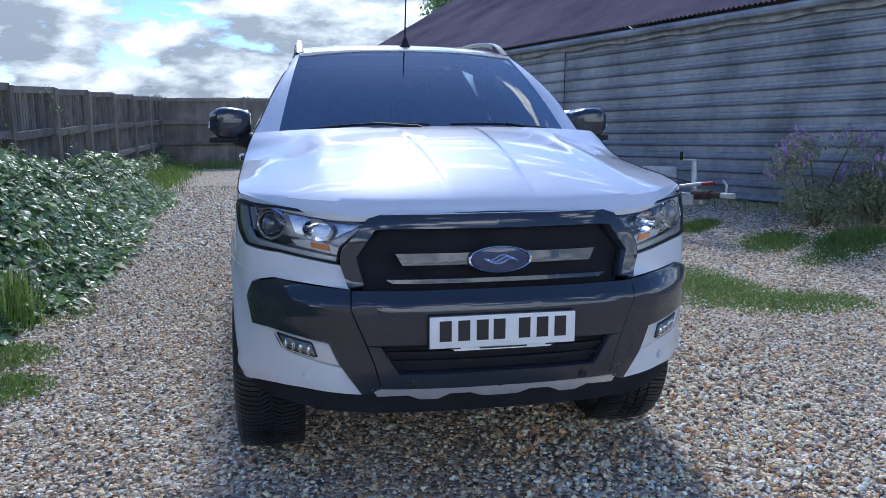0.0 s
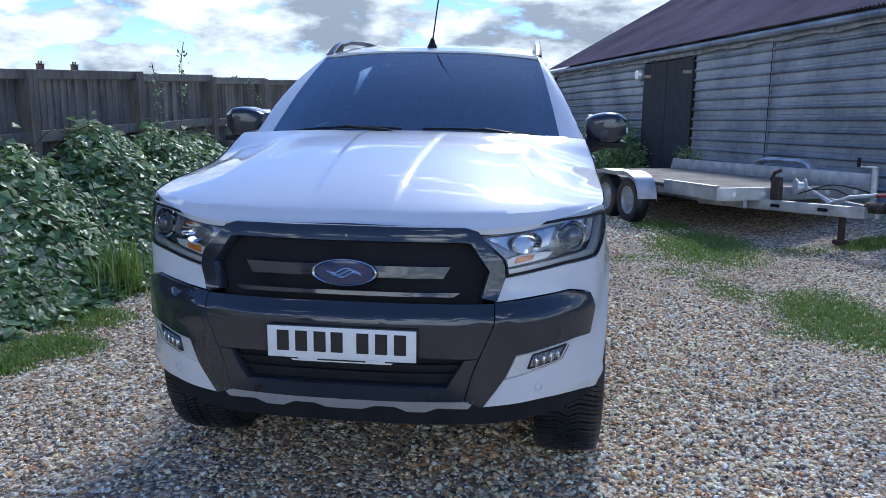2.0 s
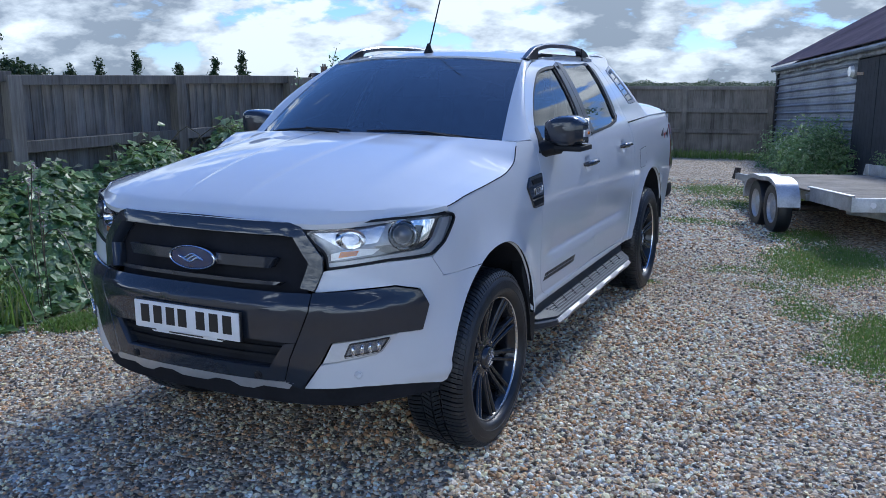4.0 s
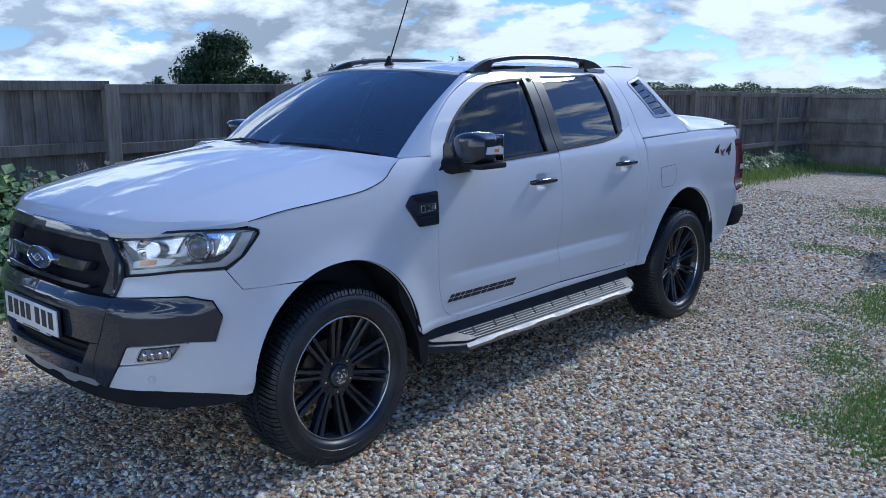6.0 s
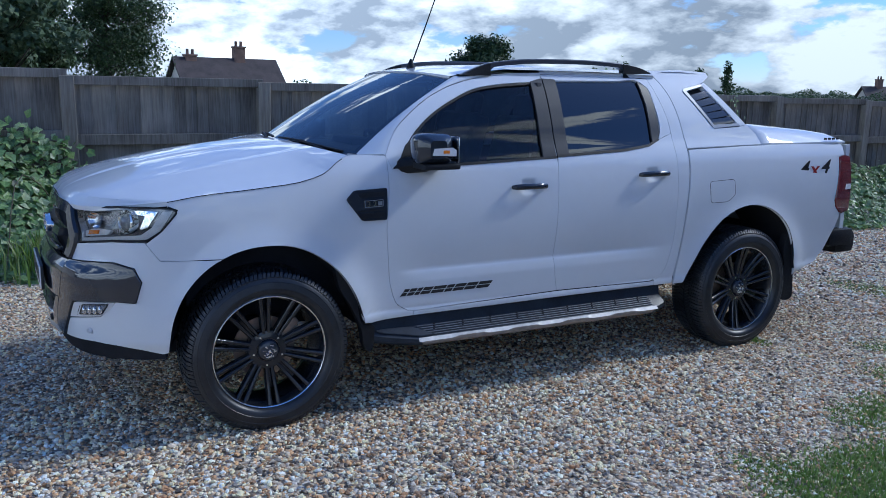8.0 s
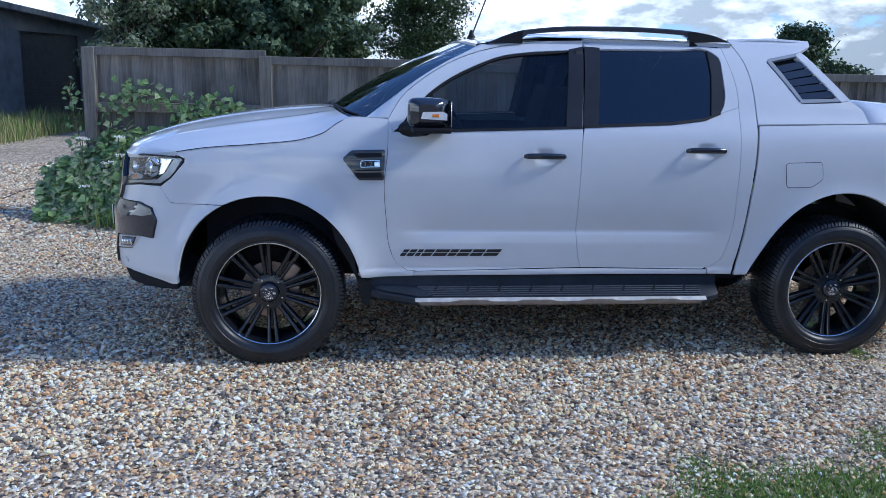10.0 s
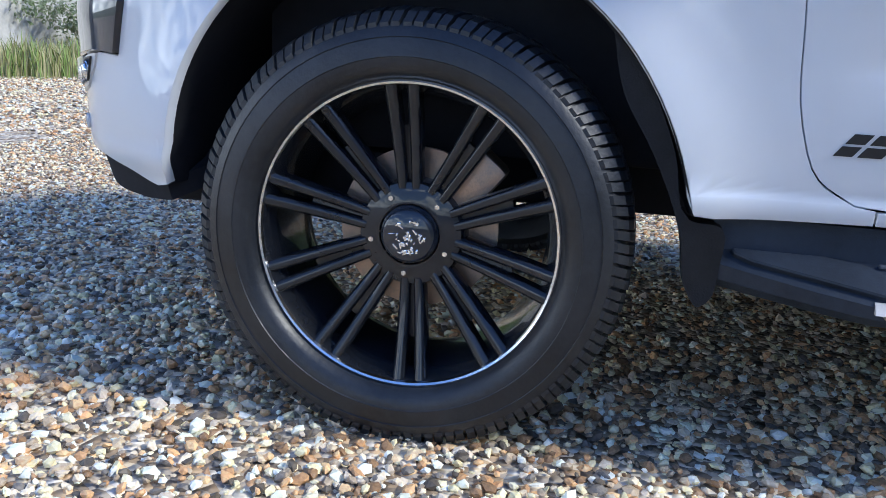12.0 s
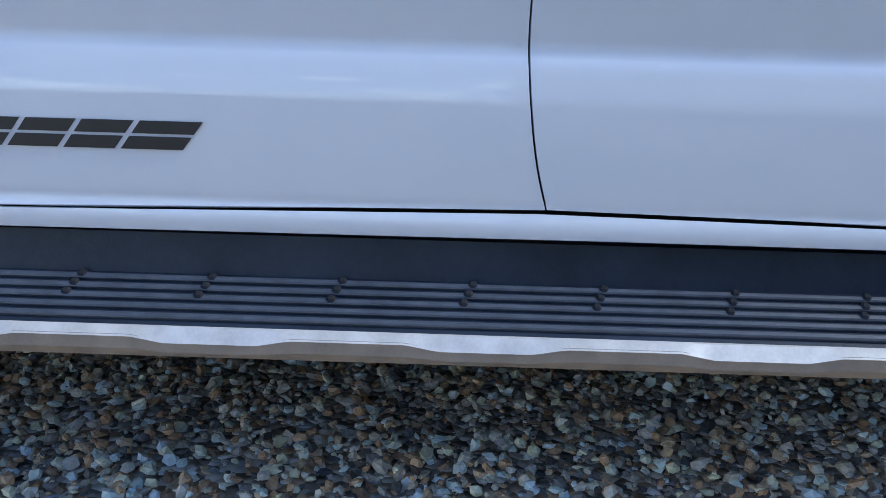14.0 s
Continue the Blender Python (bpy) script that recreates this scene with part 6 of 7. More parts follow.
for y0, name in ((-.02, "near"), (1.92, "far")):
    def fender(bm, y0=y0):
        w = .24 if name == "near" else -.24
        yc = y0 - .20 if name == "near" else y0 + .20
        prof = curve([(1.44, .33), (1.47, .46), (1.56, .575), (1.70, .625), (2.12, .632), (2.56, .625), (2.70, .575), (2.79, .46), (2.82, .33)], 5)
        rows = []
        for x, z in prof:
            rows.append([(x, yc - .12, z - .05), (x, yc - .125, z), (x, yc + .125, z), (x, yc + .12, z - .05)])
        add_loft(bm, rows)
    f = tpart("mudguard", ALLOY, fender, "dull steel tandem mudguard")
    for x in (1.82, 2.44):
        yc = y0 - .20 if name == "near" else y0 + .20
        wh = new("wheel")
        wh.parent = trailer
        wh["label"] = "small trailer wheel with a silver rim"
        out = -1 if name == "near" else 1

        def tyre(bm, x=x, yc=yc):
            add_lathe(bm, [(-.075, .175), (-.085, .22), (-.078, .268), (-.05, .285), (.05, .285), (.078, .268), (.085, .22), (.075, .175)], 40)
            bm.transform(Matrix.Translation((x, yc, .285)) @ Matrix.Rotation(math.pi / 2, 4, "Z"))
        tpart("tyre", RUBBER, tyre, "black tyre", wh)

        def rim(bm, x=x, yc=yc, out=out):
            add_lathe(bm, [(.070, .180), (.072, .165), (.040, .150), (.035, .095), (.055, .07), (.062, .04), (.062, .001)], 32)
            bm.transform(Matrix.Translation((x, yc, .285)) @ Matrix.Rotation(out * math.pi / 2, 4, "Z"))
        tpart("rim", ALLOY, rim, "silver steel rim", wh)
    tpart("axle", RUST, lambda bm: add_cyl(bm, (1.82, -.1, .285), (1.82, 2.0, .285), .03, n=10)) if name == "near" else tpart("axle", RUST, lambda bm: add_cyl(bm, (2.44, -.1, .285), (2.44, 2.0, .285), .03, n=10))


def slotted(bm, a, b):
    a, b = Vector(a), Vector(b)
    d = b - a
    rot = Matrix.Rotation(math.atan2(d.y, d.x), 3, "Z") @ Matrix.Rotation(-math.asin(d.z / d.length), 3, "Y")
    add_box(bm, (a + b) / 2, (d.length, .055, .11), .008, rot)


for y in (.30, 1.60):
    tpart("drawbar_arm", ALLOY, lambda bm: slotted(bm, (3.1, y, DZ - .15), (5.05, .95 + (y - .95) * .10, DZ - .13)), "galvanised drawbar arm")
    for k in range(3):
        t = .25 + .27 * k
        p = Vector((3.1, y, DZ - .15)).lerp(Vector((5.05, .95 + (y - .95) * .10, DZ - .13)), t)
        a = math.atan2((.95 - y) * .9, 1.95)
        tpart("slot", VOID, lambda bm: add_box(bm, p + Vector((.0, -.029 if y < 1 else .029, 0)), (.11, .006, .035), .01, Matrix.Rotation(a, 3, "Z")), "dark slot")
tpart("coupling", RUST, lambda bm: (add_cyl(bm, (5.0, .95, DZ - .08), (5.22, .95, DZ - .07), .055, .05, 14), add_cyl(bm, (5.22, .95, DZ - .07), (5.42, .95, DZ - .075), .035, .03, 12)), "dark rubber-gaitered coupling")
tpart("coupling_head", ALLOY, lambda bm: (add_box(bm, (5.44, .95, DZ - .07), (.16, .07, .06), .02), add_tube(bm, [(5.42, .95, DZ - .05), (5.42, .95, DZ + .04), (5.38, .95, DZ + .09)], .014, 8)), "steel coupling head")
tpart("jockey_post", ALLOY, lambda bm: (add_cyl(bm, (4.86, 1.12, DZ - .16), (4.86, 1.12, DZ + .27), .03, n=14), add_box(bm, (4.86, 1.12, DZ + .28), (.05, .05, .03), .006), add_tube(bm, [(4.86, 1.12, DZ + .295), (4.80, .98, DZ + .30)], .010, 8)), "steel jockey post with a crank")
tpart("crank_grip", BLACK, lambda bm: add_cyl(bm, (4.80, .98, DZ + .295), (4.80, .98, DZ + .39), .016, n=10), "black crank grip")
tpart("prop_leg", RUST, lambda bm: (add_box(bm, (4.72, .90, .20), (.05, .05, .34), .006), add_box(bm, (4.72, .90, .045), (.13, .10, .05), .012)), "rusty prop leg")
tpart("handbrake", ALLOY, lambda bm: add_tube(bm, [(4.52, .86, DZ - .10), (4.80, .90, DZ + .0), (5.14, .92, DZ + .05)], .020, 8, 1.3), "steel handbrake lever")
tpart("handbrake_grip", REDPAINT, lambda bm: add_tube(bm, [(5.12, .92, DZ + .045), (5.28, .925, DZ + .06)], .018, 8, 1.3), "red lever grip")
tpart("winch_post", RUST, lambda bm: (add_box(bm, (4.06, .62, DZ + .03), (.12, .07, .26), .01), add_tube(bm, [(3.99, .60, DZ + .12), (4.04, .60, DZ + .20), (4.07, .66, DZ + .23)], .02, 8)), "rusty winch bracket")


def drum(bm):
    add_lathe(bm, [(-.05, .001), (-.05, .09), (-.04, .09), (-.038, .05), (.038, .05), (.04, .09), (.05, .09), (.05, .001)], 28)
    bm.transform(Matrix.Translation((4.22, .78, DZ + .06)) @ Matrix.Rotation(radians(70), 4, "Z"))


tpart("winch_drum", ALLOY, drum, "steel winch drum")
tpart("stay", ALLOY, lambda bm: add_tube(bm, [(4.10, .80, DZ + .12), (4.62, .90, DZ - .10)], .022, 6, 1.2), "steel stay")
tpart("cable", RUST, lambda bm: (add_tube(bm, curve([(4.25, .86, DZ + .03), (4.45, 1.0, DZ + .05), (4.7, 1.05, DZ - .02), (5.0, 1.02, DZ + .05), (5.25, .98, DZ + .04)], 5), .008, 6), add_tube(bm, curve([(4.3, .7, DZ), (4.5, .95, DZ + .10), (4.8, 1.2, DZ + .02), (4.4, 1.4, DZ - .04)], 5), .008, 6)), "dark loose cables")
tpart("spare_guard", ALLOY, lambda bm: add_tube(bm, [(1.60, 2.05, .60), (1.67, 2.06, .70), (1.85, 2.06, .74), (2.55, 2.06, .74), (2.73, 2.06, .70), (2.81, 2.05, .60)], .035, 8, 2.2), "pale guard hoop")

# ---- leaves and grass ----
LEAF = island_colours("bramble_leaves", [(0.15, 0.25, 0.0875), (0.25, 0.375, 0.138), (0.213, 0.325, 0.138), (0.338, 0.438, 0.213), (0.181, 0.3, 0.106), (0.375, 0.45, 0.25), (0.275, 0.4, 0.15)], .40, .2, 60, .6, .35)
LEAF_PALE = island_colours("pale_leaves", [(.24, .29, .17), (.19, .25, .13), (.31, .35, .23), (.21, .27, .14), (.35, .35, .25)], .55, .2, 60, .3, .35)
LEAF_DARK = island_colours("dark_conifer_leaves", [(0.072, 0.114, 0.054), (0.102, 0.15, 0.072), (0.084, 0.126, 0.072), (0.132, 0.174, 0.09), (0.0576, 0.0936, 0.0528)], .6, .2, 30, .3, .15)
LEAF_TREE = island_colours("tree_leaves", [(.030, .055, .020), (.048, .080, .028), (.036, .062, .026), (.080, .115, .045), (.050, .085, .030)], .5, .2, 30, .3, .3)
GRASS = island_colours("grass_blades", [(.14, .23, .045), (.19, .30, .065), (.23, .32, .08), (.16, .27, .055), (.29, .33, .13)], .5, .1, 60, .3, .35)
STRAW = island_colours("dry_grass", [(.30, .32, .11), (.37, .34, .17), (.24, .32, .09), (.21, .30, .075), (.33, .30, .15)], .6, .1, 60, .3)
CANE = material("bramble_canes", (.10, .085, .050), .7, 0, 0, .4, 20)
BARK = material("tree_bark", (.050, .040, .030), .9, 0, 0, .4, 8, .5, 30)
WHITEPETAL = material("white_petals", (.72, .72, .66), .6, 0, 0, .12, 40)
PURPLE = material("purple_flower", (.24, .16, .34), .6, 0, 0, .25, 40)
SEEDHEAD = material("fluffy_seed_head", (.42, .36, .32), .9, 0, 0, .2, 40)


def mesh_fast(name, V, F, mt, parent=None, label="", smooth=False):
    V, F = np.asarray(V, np.float32), np.asarray(F, np.int32)
    k = F.shape[1]
    me = bpy.data.meshes.new(name)
    me.vertices.add(len(V))
    me.vertices.foreach_set("co", V.ravel())
    me.loops.add(F.size)
    me.loops.foreach_set("vertex_index", F.ravel())
    me.polygons.add(len(F))
    me.polygons.foreach_set("loop_start", np.arange(0, F.size, k, dtype=np.int32))
    me.update(calc_edges=True)
    me.materials.append(mt)
    me.shade_smooth() if smooth else me.shade_flat()
    ob = new(name, me)
    if parent:
        ob.parent = parent
    if label:
        ob["label"] = label
    return ob


def leaf_cloud(name, P, N, size, mt, parent, label, r, narrow=.62, wild=.45, cheap=False):
    """A folded, pointed leaf at each place P, lying across the way N."""
    n = len(P)
    N = N + r.normal(0, wild, (n, 3))
    N /= np.linalg.norm(N, axis=1, keepdims=True)
    A = np.cross(N, r.normal(0, 1, (n, 3)))
    A /= np.linalg.norm(A, axis=1, keepdims=True)
    B = np.cross(N, A)
    L = (size[0] + (size[1] - size[0]) * r.random(n)**1.5)[:, None]
    W = L * narrow * .5
    V = np.stack([P, P + A * L * .45 + B * W + N * L * .10, P + A * L - N * L * .12, P + A * L * .45 - B * W + N * L * .10, P + A * L * .55 - N * L * .02], 1)
    if cheap:
        V = V[:, :4]
    T = np.array([(0, 1, 3), (1, 2, 3)] if cheap else [(0, 1, 4), (1, 2, 4), (2, 3, 4), (3, 0, 4)])
    F = (T[None] + (np.arange(n) * V.shape[1])[:, None, None]).reshape(-1, 3)
    V = V.reshape(-1, 3)
    return mesh_fast(name, V, F, mt, parent, label)


BUSH_EDGE = spline([(-3.2, -3.75), (-2.3, -3.45), (-1.7, -3.30), (-.4, -2.72), (.5, -2.72), (1.6, -2.62), (2.7, -2.36), (4.5, -2.24), (7, -2.40), (10, -2.42), (11.5, -2.85), (13, -3.1), (17.5, -3.0)])
BUSH_HIGH = spline([(-3.2, .25), (-2.3, .66), (-1.6, .95), (-.5, .62), (.5, .72), (2.0, .78), (3.5, .90), (5.5, .86), (7, .62), (9, .52), (10.5, .60), (11.5, .42), (13, .36), (17.5, .30)])


def bush_top(x, y):
    e = BUSH_EDGE(y)
    back = np.interp(y, [-2.3, 17.9], [-4.0, -3.3])
    t = np.clip((x - e) / (back - e), 0, 1.0)
    lump = .16 * np.sin(2.3 * x + 1.7 * y) * np.sin(1.9 * y - .6 * x + 1) + .10 * np.sin(5.1 * y + 3.3 * x) + .06 * np.sin(9 * y) * np.sin(8 * x)
    return np.maximum(0, BUSH_HIGH(y) * (1 - (1 - np.minimum(t / .95, 1))**1.45) * (1 + .9 * lump) + .05)


def bramble(y0, y1, n, seed, label):
    r = np.random.default_rng(seed)
    ym = (y0 + y1) / 2
    bush = thing("bramble_bush", label, "bush", "bramble bushes along the fence", at=(-3.4, ym, float(ground_z(-3.4, ym))))
    o = np.array(bush.location)
    y = r.uniform(y0 - .25, y1 + .25, n)
    e = BUSH_EDGE(y) + r.normal(0, .10, n)
    back = np.interp(y, [-2.3, 17.9], [-4.0, -3.3]) + .06
    x = e + (back - e) * r.random(n)
    h = bush_top(x, y)
    f = r.random(n)**.38
    z = h * f * (1 + r.normal(0, .05, n)) + .01
    d = .04
    gx, gy = (bush_top(x + d, y) - bush_top(x - d, y)) / (2 * d), (bush_top(x, y + d) - bush_top(x, y - d)) / (2 * d)
    N = np.stack([-gx * .45 + .15, -gy * .45, np.full(n, 1.0)], 1)
    P = np.stack([x, y, z + ground_z(x, y)], 1)
    leaf_cloud("leaves", P - o, N, (.055, .145), LEAF, bush, "dense green bramble leaves", r, .82, .34)
    # sunlit leaf tops are painted: paler leaves laid just above the green ones
    m = n // 6
    k = r.integers(0, n, m)
    leaf_cloud("pale_leaves", P[k] + r.normal(0, .03, (m, 3)) + (0, 0, .03) - o, N[k], (.04, .09), LEAF_PALE, bush, "pale sunlit leaves", r, .7, .3)
    bm = bmesh.new()
    for _ in range(int((y1 - y0) * 4)):
        yy = r.uniform(y0, y1)
        ee, bb = float(BUSH_EDGE(yy)), -3.9
        x0 = bb + .1 + r.random() * .7
        hh = float(bush_top(x0, yy)) * r.uniform(.9, 1.25)
        x1 = x0 + r.uniform(.3, 1.0) * (1 if r.random() < .8 else -.2)
        y2 = yy + r.normal(0, .35)
        pts = curve([(x0, yy, 0), (x0 + .05, yy + .03, hh * .7), ((x0 + x1) / 2, (yy + y2) / 2, hh), (x1, y2, max(.04, float(bush_top(min(x1, ee + 1), y2)) * .8))], 4)
        add_tube(bm, [Vector(p) + Vector((0, 0, float(ground_z(p[0], p[1])))) - Vector(o) for p in pts], .005, 5)
    part("cane_tangle", bm, CANE, bush, "thin arching canes")["kind"] = "stuff"
    return bush


bramble(-2.5, -.6, 6000, 11, "low green bramble and weeds at the end of the fence")
bramble(-.6, 1.4, 9000, 12, "green bramble bush growing against the fence")
bramble(1.4, 3.6, 15000, 13, "tall dense green bramble bush against the fence")
bramble(3.6, 6.2, 15000, 14, "tall dense green bramble bush spilling onto gravel")
bramble(6.2, 9.0, 11000, 15, "green bramble bush spilling onto gravel")
bramble(9.0, 11.8, 8000, 16, "green bramble bush by the far fence")
bramble(11.8, 17.4, 6000, 17, "low rough weeds along the far fence")


def creeper(name, pts, n, seed, spread, size, label, mt=LEAF):
    """Leaves strung along a shoot that climbs or crosses the fence."""
    r = np.random.default_rng(seed)
    c = np.array(curve(pts, 8))
    ob = thing(name, label, "climber", "climbing shoots on the fence", at=tuple(c[0]))
    o = c[0]
    k = r.integers(0, len(c) - 1, n)
    t = r.random(n)[:, None]
    P = c[k] * (1 - t) + c[k + 1] * t + r.normal(0, 1, (n, 3)) * np.array(spread)
    leaf_cloud("leaves", P - o, np.tile((.8, -.1, .5), (n, 1)), size, mt, ob, "broad green leaves", r, .8)
    bm = bmesh.new()
    add_tube(bm, [Vector(p - o) for p in c], .005, 5)
    part("stem", bm, CANE, ob, "thin stem")
    return ob


creeper("climbing_shoot", [(-3.92, -2.15, .6), (-3.88, -1.9, 1.28), (-3.88, -1.4, 1.20), (-3.88, -.9, 1.12), (-3.88, -.5, 1.02)], 260, 21, (.02, .06, .07), (.06, .11), "broad-leaved climbing shoot along the fence rail")
creeper("climbing_shoot", [(-3.92, -1.6, .7), (-3.85, -1.2, 1.0), (-3.85, -.7, .92), (-3.85, -.3, .80)], 220, 22, (.03, .08, .09), (.06, .11), "broad-leaved climbing shoot along the fence rail")
creeper("climbing_shoot", [(-4.10, -2.38, .1), (-4.16, -2.46, .7), (-4.12, -2.52, 1.2), (-3.95, -2.45, 1.42)], 60, 23, (.04, .05, .05), (.05, .09), "broad-leaved shoot round the fence post")
creeper("climbing_shoot", [(-3.3, 5.0, .9), (-3.35, 5.3, 1.4), (-3.45, 5.5, 1.75), (-3.5, 5.7, 2.0)], 70, 24, (.03, .04, .04), (.025, .055), "tall arching bramble shoot above the fence")
creeper("climbing_shoot", [(-3.2, 4.4, .9), (-3.3, 4.6, 1.4), (-3.4, 4.7, 1.75)], 60, 25, (.03, .04, .04), (.025, .055), "tall arching bramble shoot above the fence")
creeper("climbing_shoot", [(-3.1, 7.4, .8), (-3.3, 7.6, 1.3), (-3.5, 7.7, 1.6)], 60, 26, (.03, .04, .04), (.025, .055), "tall arching bramble shoot by the fence")


def flower_heads(name, spots, mt, r0, per, label, category, seed, tall):
    """Flat heads of tiny florets on thin stems."""
    r = random.Random(seed)
    for (x, y, z) in spots:
        g = float(ground_z(x, y))
        ob = thing(name, label, category, name + "s by the fence", at=(x, y, g))
        bm = bmesh.new()
        for _ in range(per):
            a, d = r.uniform(0, math.tau), r0 * math.sqrt(r.random())
            bmesh.ops.create_icosphere(bm, subdivisions=0 if False else 1, radius=r.uniform(.004, .009), matrix=Matrix.Translation((d * math.cos(a), d * math.sin(a), z + r.uniform(-.012, .012) * tall)))
        part("flower_head", bm, mt, ob)["kind"] = "stuff"
        bm = bmesh.new()
        add_tube(bm, [(0, 0, 0), (r.uniform(-.03, .03), r.uniform(-.03, .03), z * .6), (0, 0, z)], .004, 5)
        part("stem", bm, CANE, ob)


rr = random.Random(3)
flower_heads("white_flower", [(-3.20 + rr.uniform(-.2, .2), -1.75 + rr.uniform(-.45, .5), rr.uniform(.35, .95)) for _ in range(15)], WHITEPETAL, .06, 26, "white flat-topped wild flower among brambles", "flower", 4, 1)
flower_heads("seed_head", [(-2.75 + rr.uniform(-.12, .12), .35 + rr.uniform(-.25, .25), rr.uniform(.65, 1.05)) for _ in range(8)], SEEDHEAD, .035, 16, "pale fluffy thistle seed head", "flower", 5, 4)


def blades(name, spots, mt, label, seed, lean=.35, dense=1.0, high=1.0):
    """Tufts: (x, y, radius across x, radius across y, height, number)."""
    r = np.random.default_rng(seed)
    V, F = [], []
    for (x, y, rx, ry, h, n) in spots:
        n = int(n * dense)
        h *= high
        a, d = r.uniform(0, math.tau, n), np.sqrt(r.random(n)) * (1 + r.normal(0, .18, n))
        px_, py_ = x + rx * d * np.cos(a), y + ry * d * np.sin(a)
        n = int(n)
        hh = h * r.uniform(.35, 1.0, n) * (1.15 - .5 * np.clip(d, 0, 1.2))
        th, ln = r.uniform(0, math.tau, n), np.abs(r.normal(0, lean, n)) * hh
        w = r.uniform(.0025, .0055, n) * (1 + hh * 3)
        g = ground_z(px_, py_)
        s = np.stack([-np.sin(th) * w, np.cos(th) * w, 0 * w], 1)
        b = np.stack([px_, py_, g - .005], 1)
        m = b + np.stack([np.cos(th) * ln * .35, np.sin(th) * ln * .35, hh * .6], 1)
        t = b + np.stack([np.cos(th) * ln, np.sin(th) * ln, hh * .95], 1)
        o = sum(len(v) for v in V)
        V.append(np.stack([b - s, b + s, m - s * .8, m + s * .8, t], 1).reshape(-1, 3))
        k = (np.arange(n) * 5)[:, None, None] + o
        F.append((np.array([(0, 1, 3), (0, 3, 2), (2, 3, 4)])[None] + k).reshape(-1, 3))
    ob = mesh_fast(name, np.concatenate(V), np.concatenate(F), mt)
    return tagged(ob, label, "grass", kind="stuff")


blades("grass_patches", [(2.2, 4.75, .55, .9, .10, 2600), (1.95, 6.2, .35, .6, .09, 900), (2.70, 2.35, .42, .75, .09, 2600), (3.15, 1.80, .55, .35, .07, 1800), (4.15, 2.85, .42, .22, .06, 1300), (3.98, 3.55, .30, .32, .09, 1300),
                         (4.52, 3.05, .40, .28, .14, 1500), (2.07, 3.2, .22, .3, .05, 500), (1.5, 4.15, .3, .18, .045, 420), (.8, 6.85, .5, .3, .06, 700), (.2, 5.6, .45, .25, .05, 450), (1.3, 4.0, .12, .10, .04, 100), (1.84, 3.63, .30, .2, .05, 350),
                         (2.35, 1.90, .25, .18, .05, 380), (2.13, 2.9, .22, .28, .055, 480), (.90, 3.42, .10, .08, .05, 150), (-2.26, .85, .30, .25, .11, 800), (-2.36, 1.45, .30, .3, .10, 700), (-2.35, .5, .2, .2, .14, 500),
                         (-2.2, 2.5, .25, .4, .06, 350), (.95, 8.6, .6, .5, .08, 900), (.6, 10.2, .8, .9, .09, 1500), (3.7, 4.55, .25, .2, .14, 400), (3.1, 4.6, .5, .25, .06, 450), (2.9, 3.0, .3, .3, .05, 350), (1.9, 9.5, .7, .9, .14, 1600)], GRASS, "short bright green grass patches in gravel", 31, .6, 3.6, .55)
blades("verge_grass", [(-3.4, y, .7, .8, .32, 420) for y in np.arange(10.5, 17.5, .8)] + [(-2.9, y, .6, .5, .22, 380) for y in np.arange(11, 17, .8)] + [(x, 17.2, .9, .5, .28, 500) for x in np.arange(-2.6, 1.2, .8)]
       + [(-2.8, .2, .25, .35, .50, 260), (-3.0, -.7, .3, .4, .55, 300), (-3.2, -1.6, .3, .4, .45, 250), (-2.5, 2.2, .2, .3, .55, 220), (-2.6, 3.4, .2, .3, .5, 200)], GRASS, "rough green verge grass along the fence", 32)
blades("long_dry_grass", [(x, -6.9 - .10 * (x + 9.5) + dy, .7, .5, .62, 420) for x in np.arange(-7.5, -17, -.8) for dy in (0, -.8)] + [(-4.2, -2.75, .25, .25, .22, 200)], STRAW, "long dry grass along the drive", 33)
blades("straw_bank", [(float(shed_point(q, -.35, 0)[0]), float(shed_point(q, -.35, 0)[1]), .45, .45, .10, 260) for q in np.arange(6, 18, .7)], STRAW, "dry straw and weeds at the shed foot", 34)


def shrub(name, at, radius, height, n, size, mt, seed, label, category="shrub", flowers=None, stems=9):
    r = np.random.default_rng(seed)
    z0 = float(ground_z(at[0], at[1]))
    ob = thing(name, label, category, at=(at[0], at[1], z0))
    lobes = np.stack([r.normal(0, radius * .45, 14), r.normal(0, radius * .45, 14), r.uniform(.12, .88, 14) * height], 1)
    k = r.integers(0, 14, n)
    D = r.normal(0, 1, (n, 3))
    D /= np.linalg.norm(D, axis=1, keepdims=True)
    P = lobes[k] + D * (radius * .42 * r.random(n)**.4)[:, None] * (1, 1, .8)
    keep = P[:, 2] > .02
    P, D = P[keep], D[keep]
    leaf_cloud("leaves", P, D + (0, 0, .5), size, mt, ob, "narrow grey-green leaves", r, .42)
    bm = bmesh.new()
    for c in lobes[:stems]:
        add_tube(bm, [(0, 0, -.02), (c[0] * .5, c[1] * .5, c[2] * .6), tuple(c)], [.014, .010, .004], 5)
    part("stems", bm, CANE, ob, "thin woody stems")
    if flowers:
        bm = bmesh.new()
        for c in P[r.integers(0, len(P), flowers)]:
            if c[2] > height * .45:
                bmesh.ops.create_icosphere(bm, subdivisions=1, radius=r.uniform(.012, .024), matrix=Matrix.Translation(tuple(c * 1.04)) @ Matrix.Diagonal((1, 1, 1.7, 1)))
        part("flower_scatter", bm, PURPLE, ob, "small purple flower spikes")["kind"] = "stuff"
    return ob


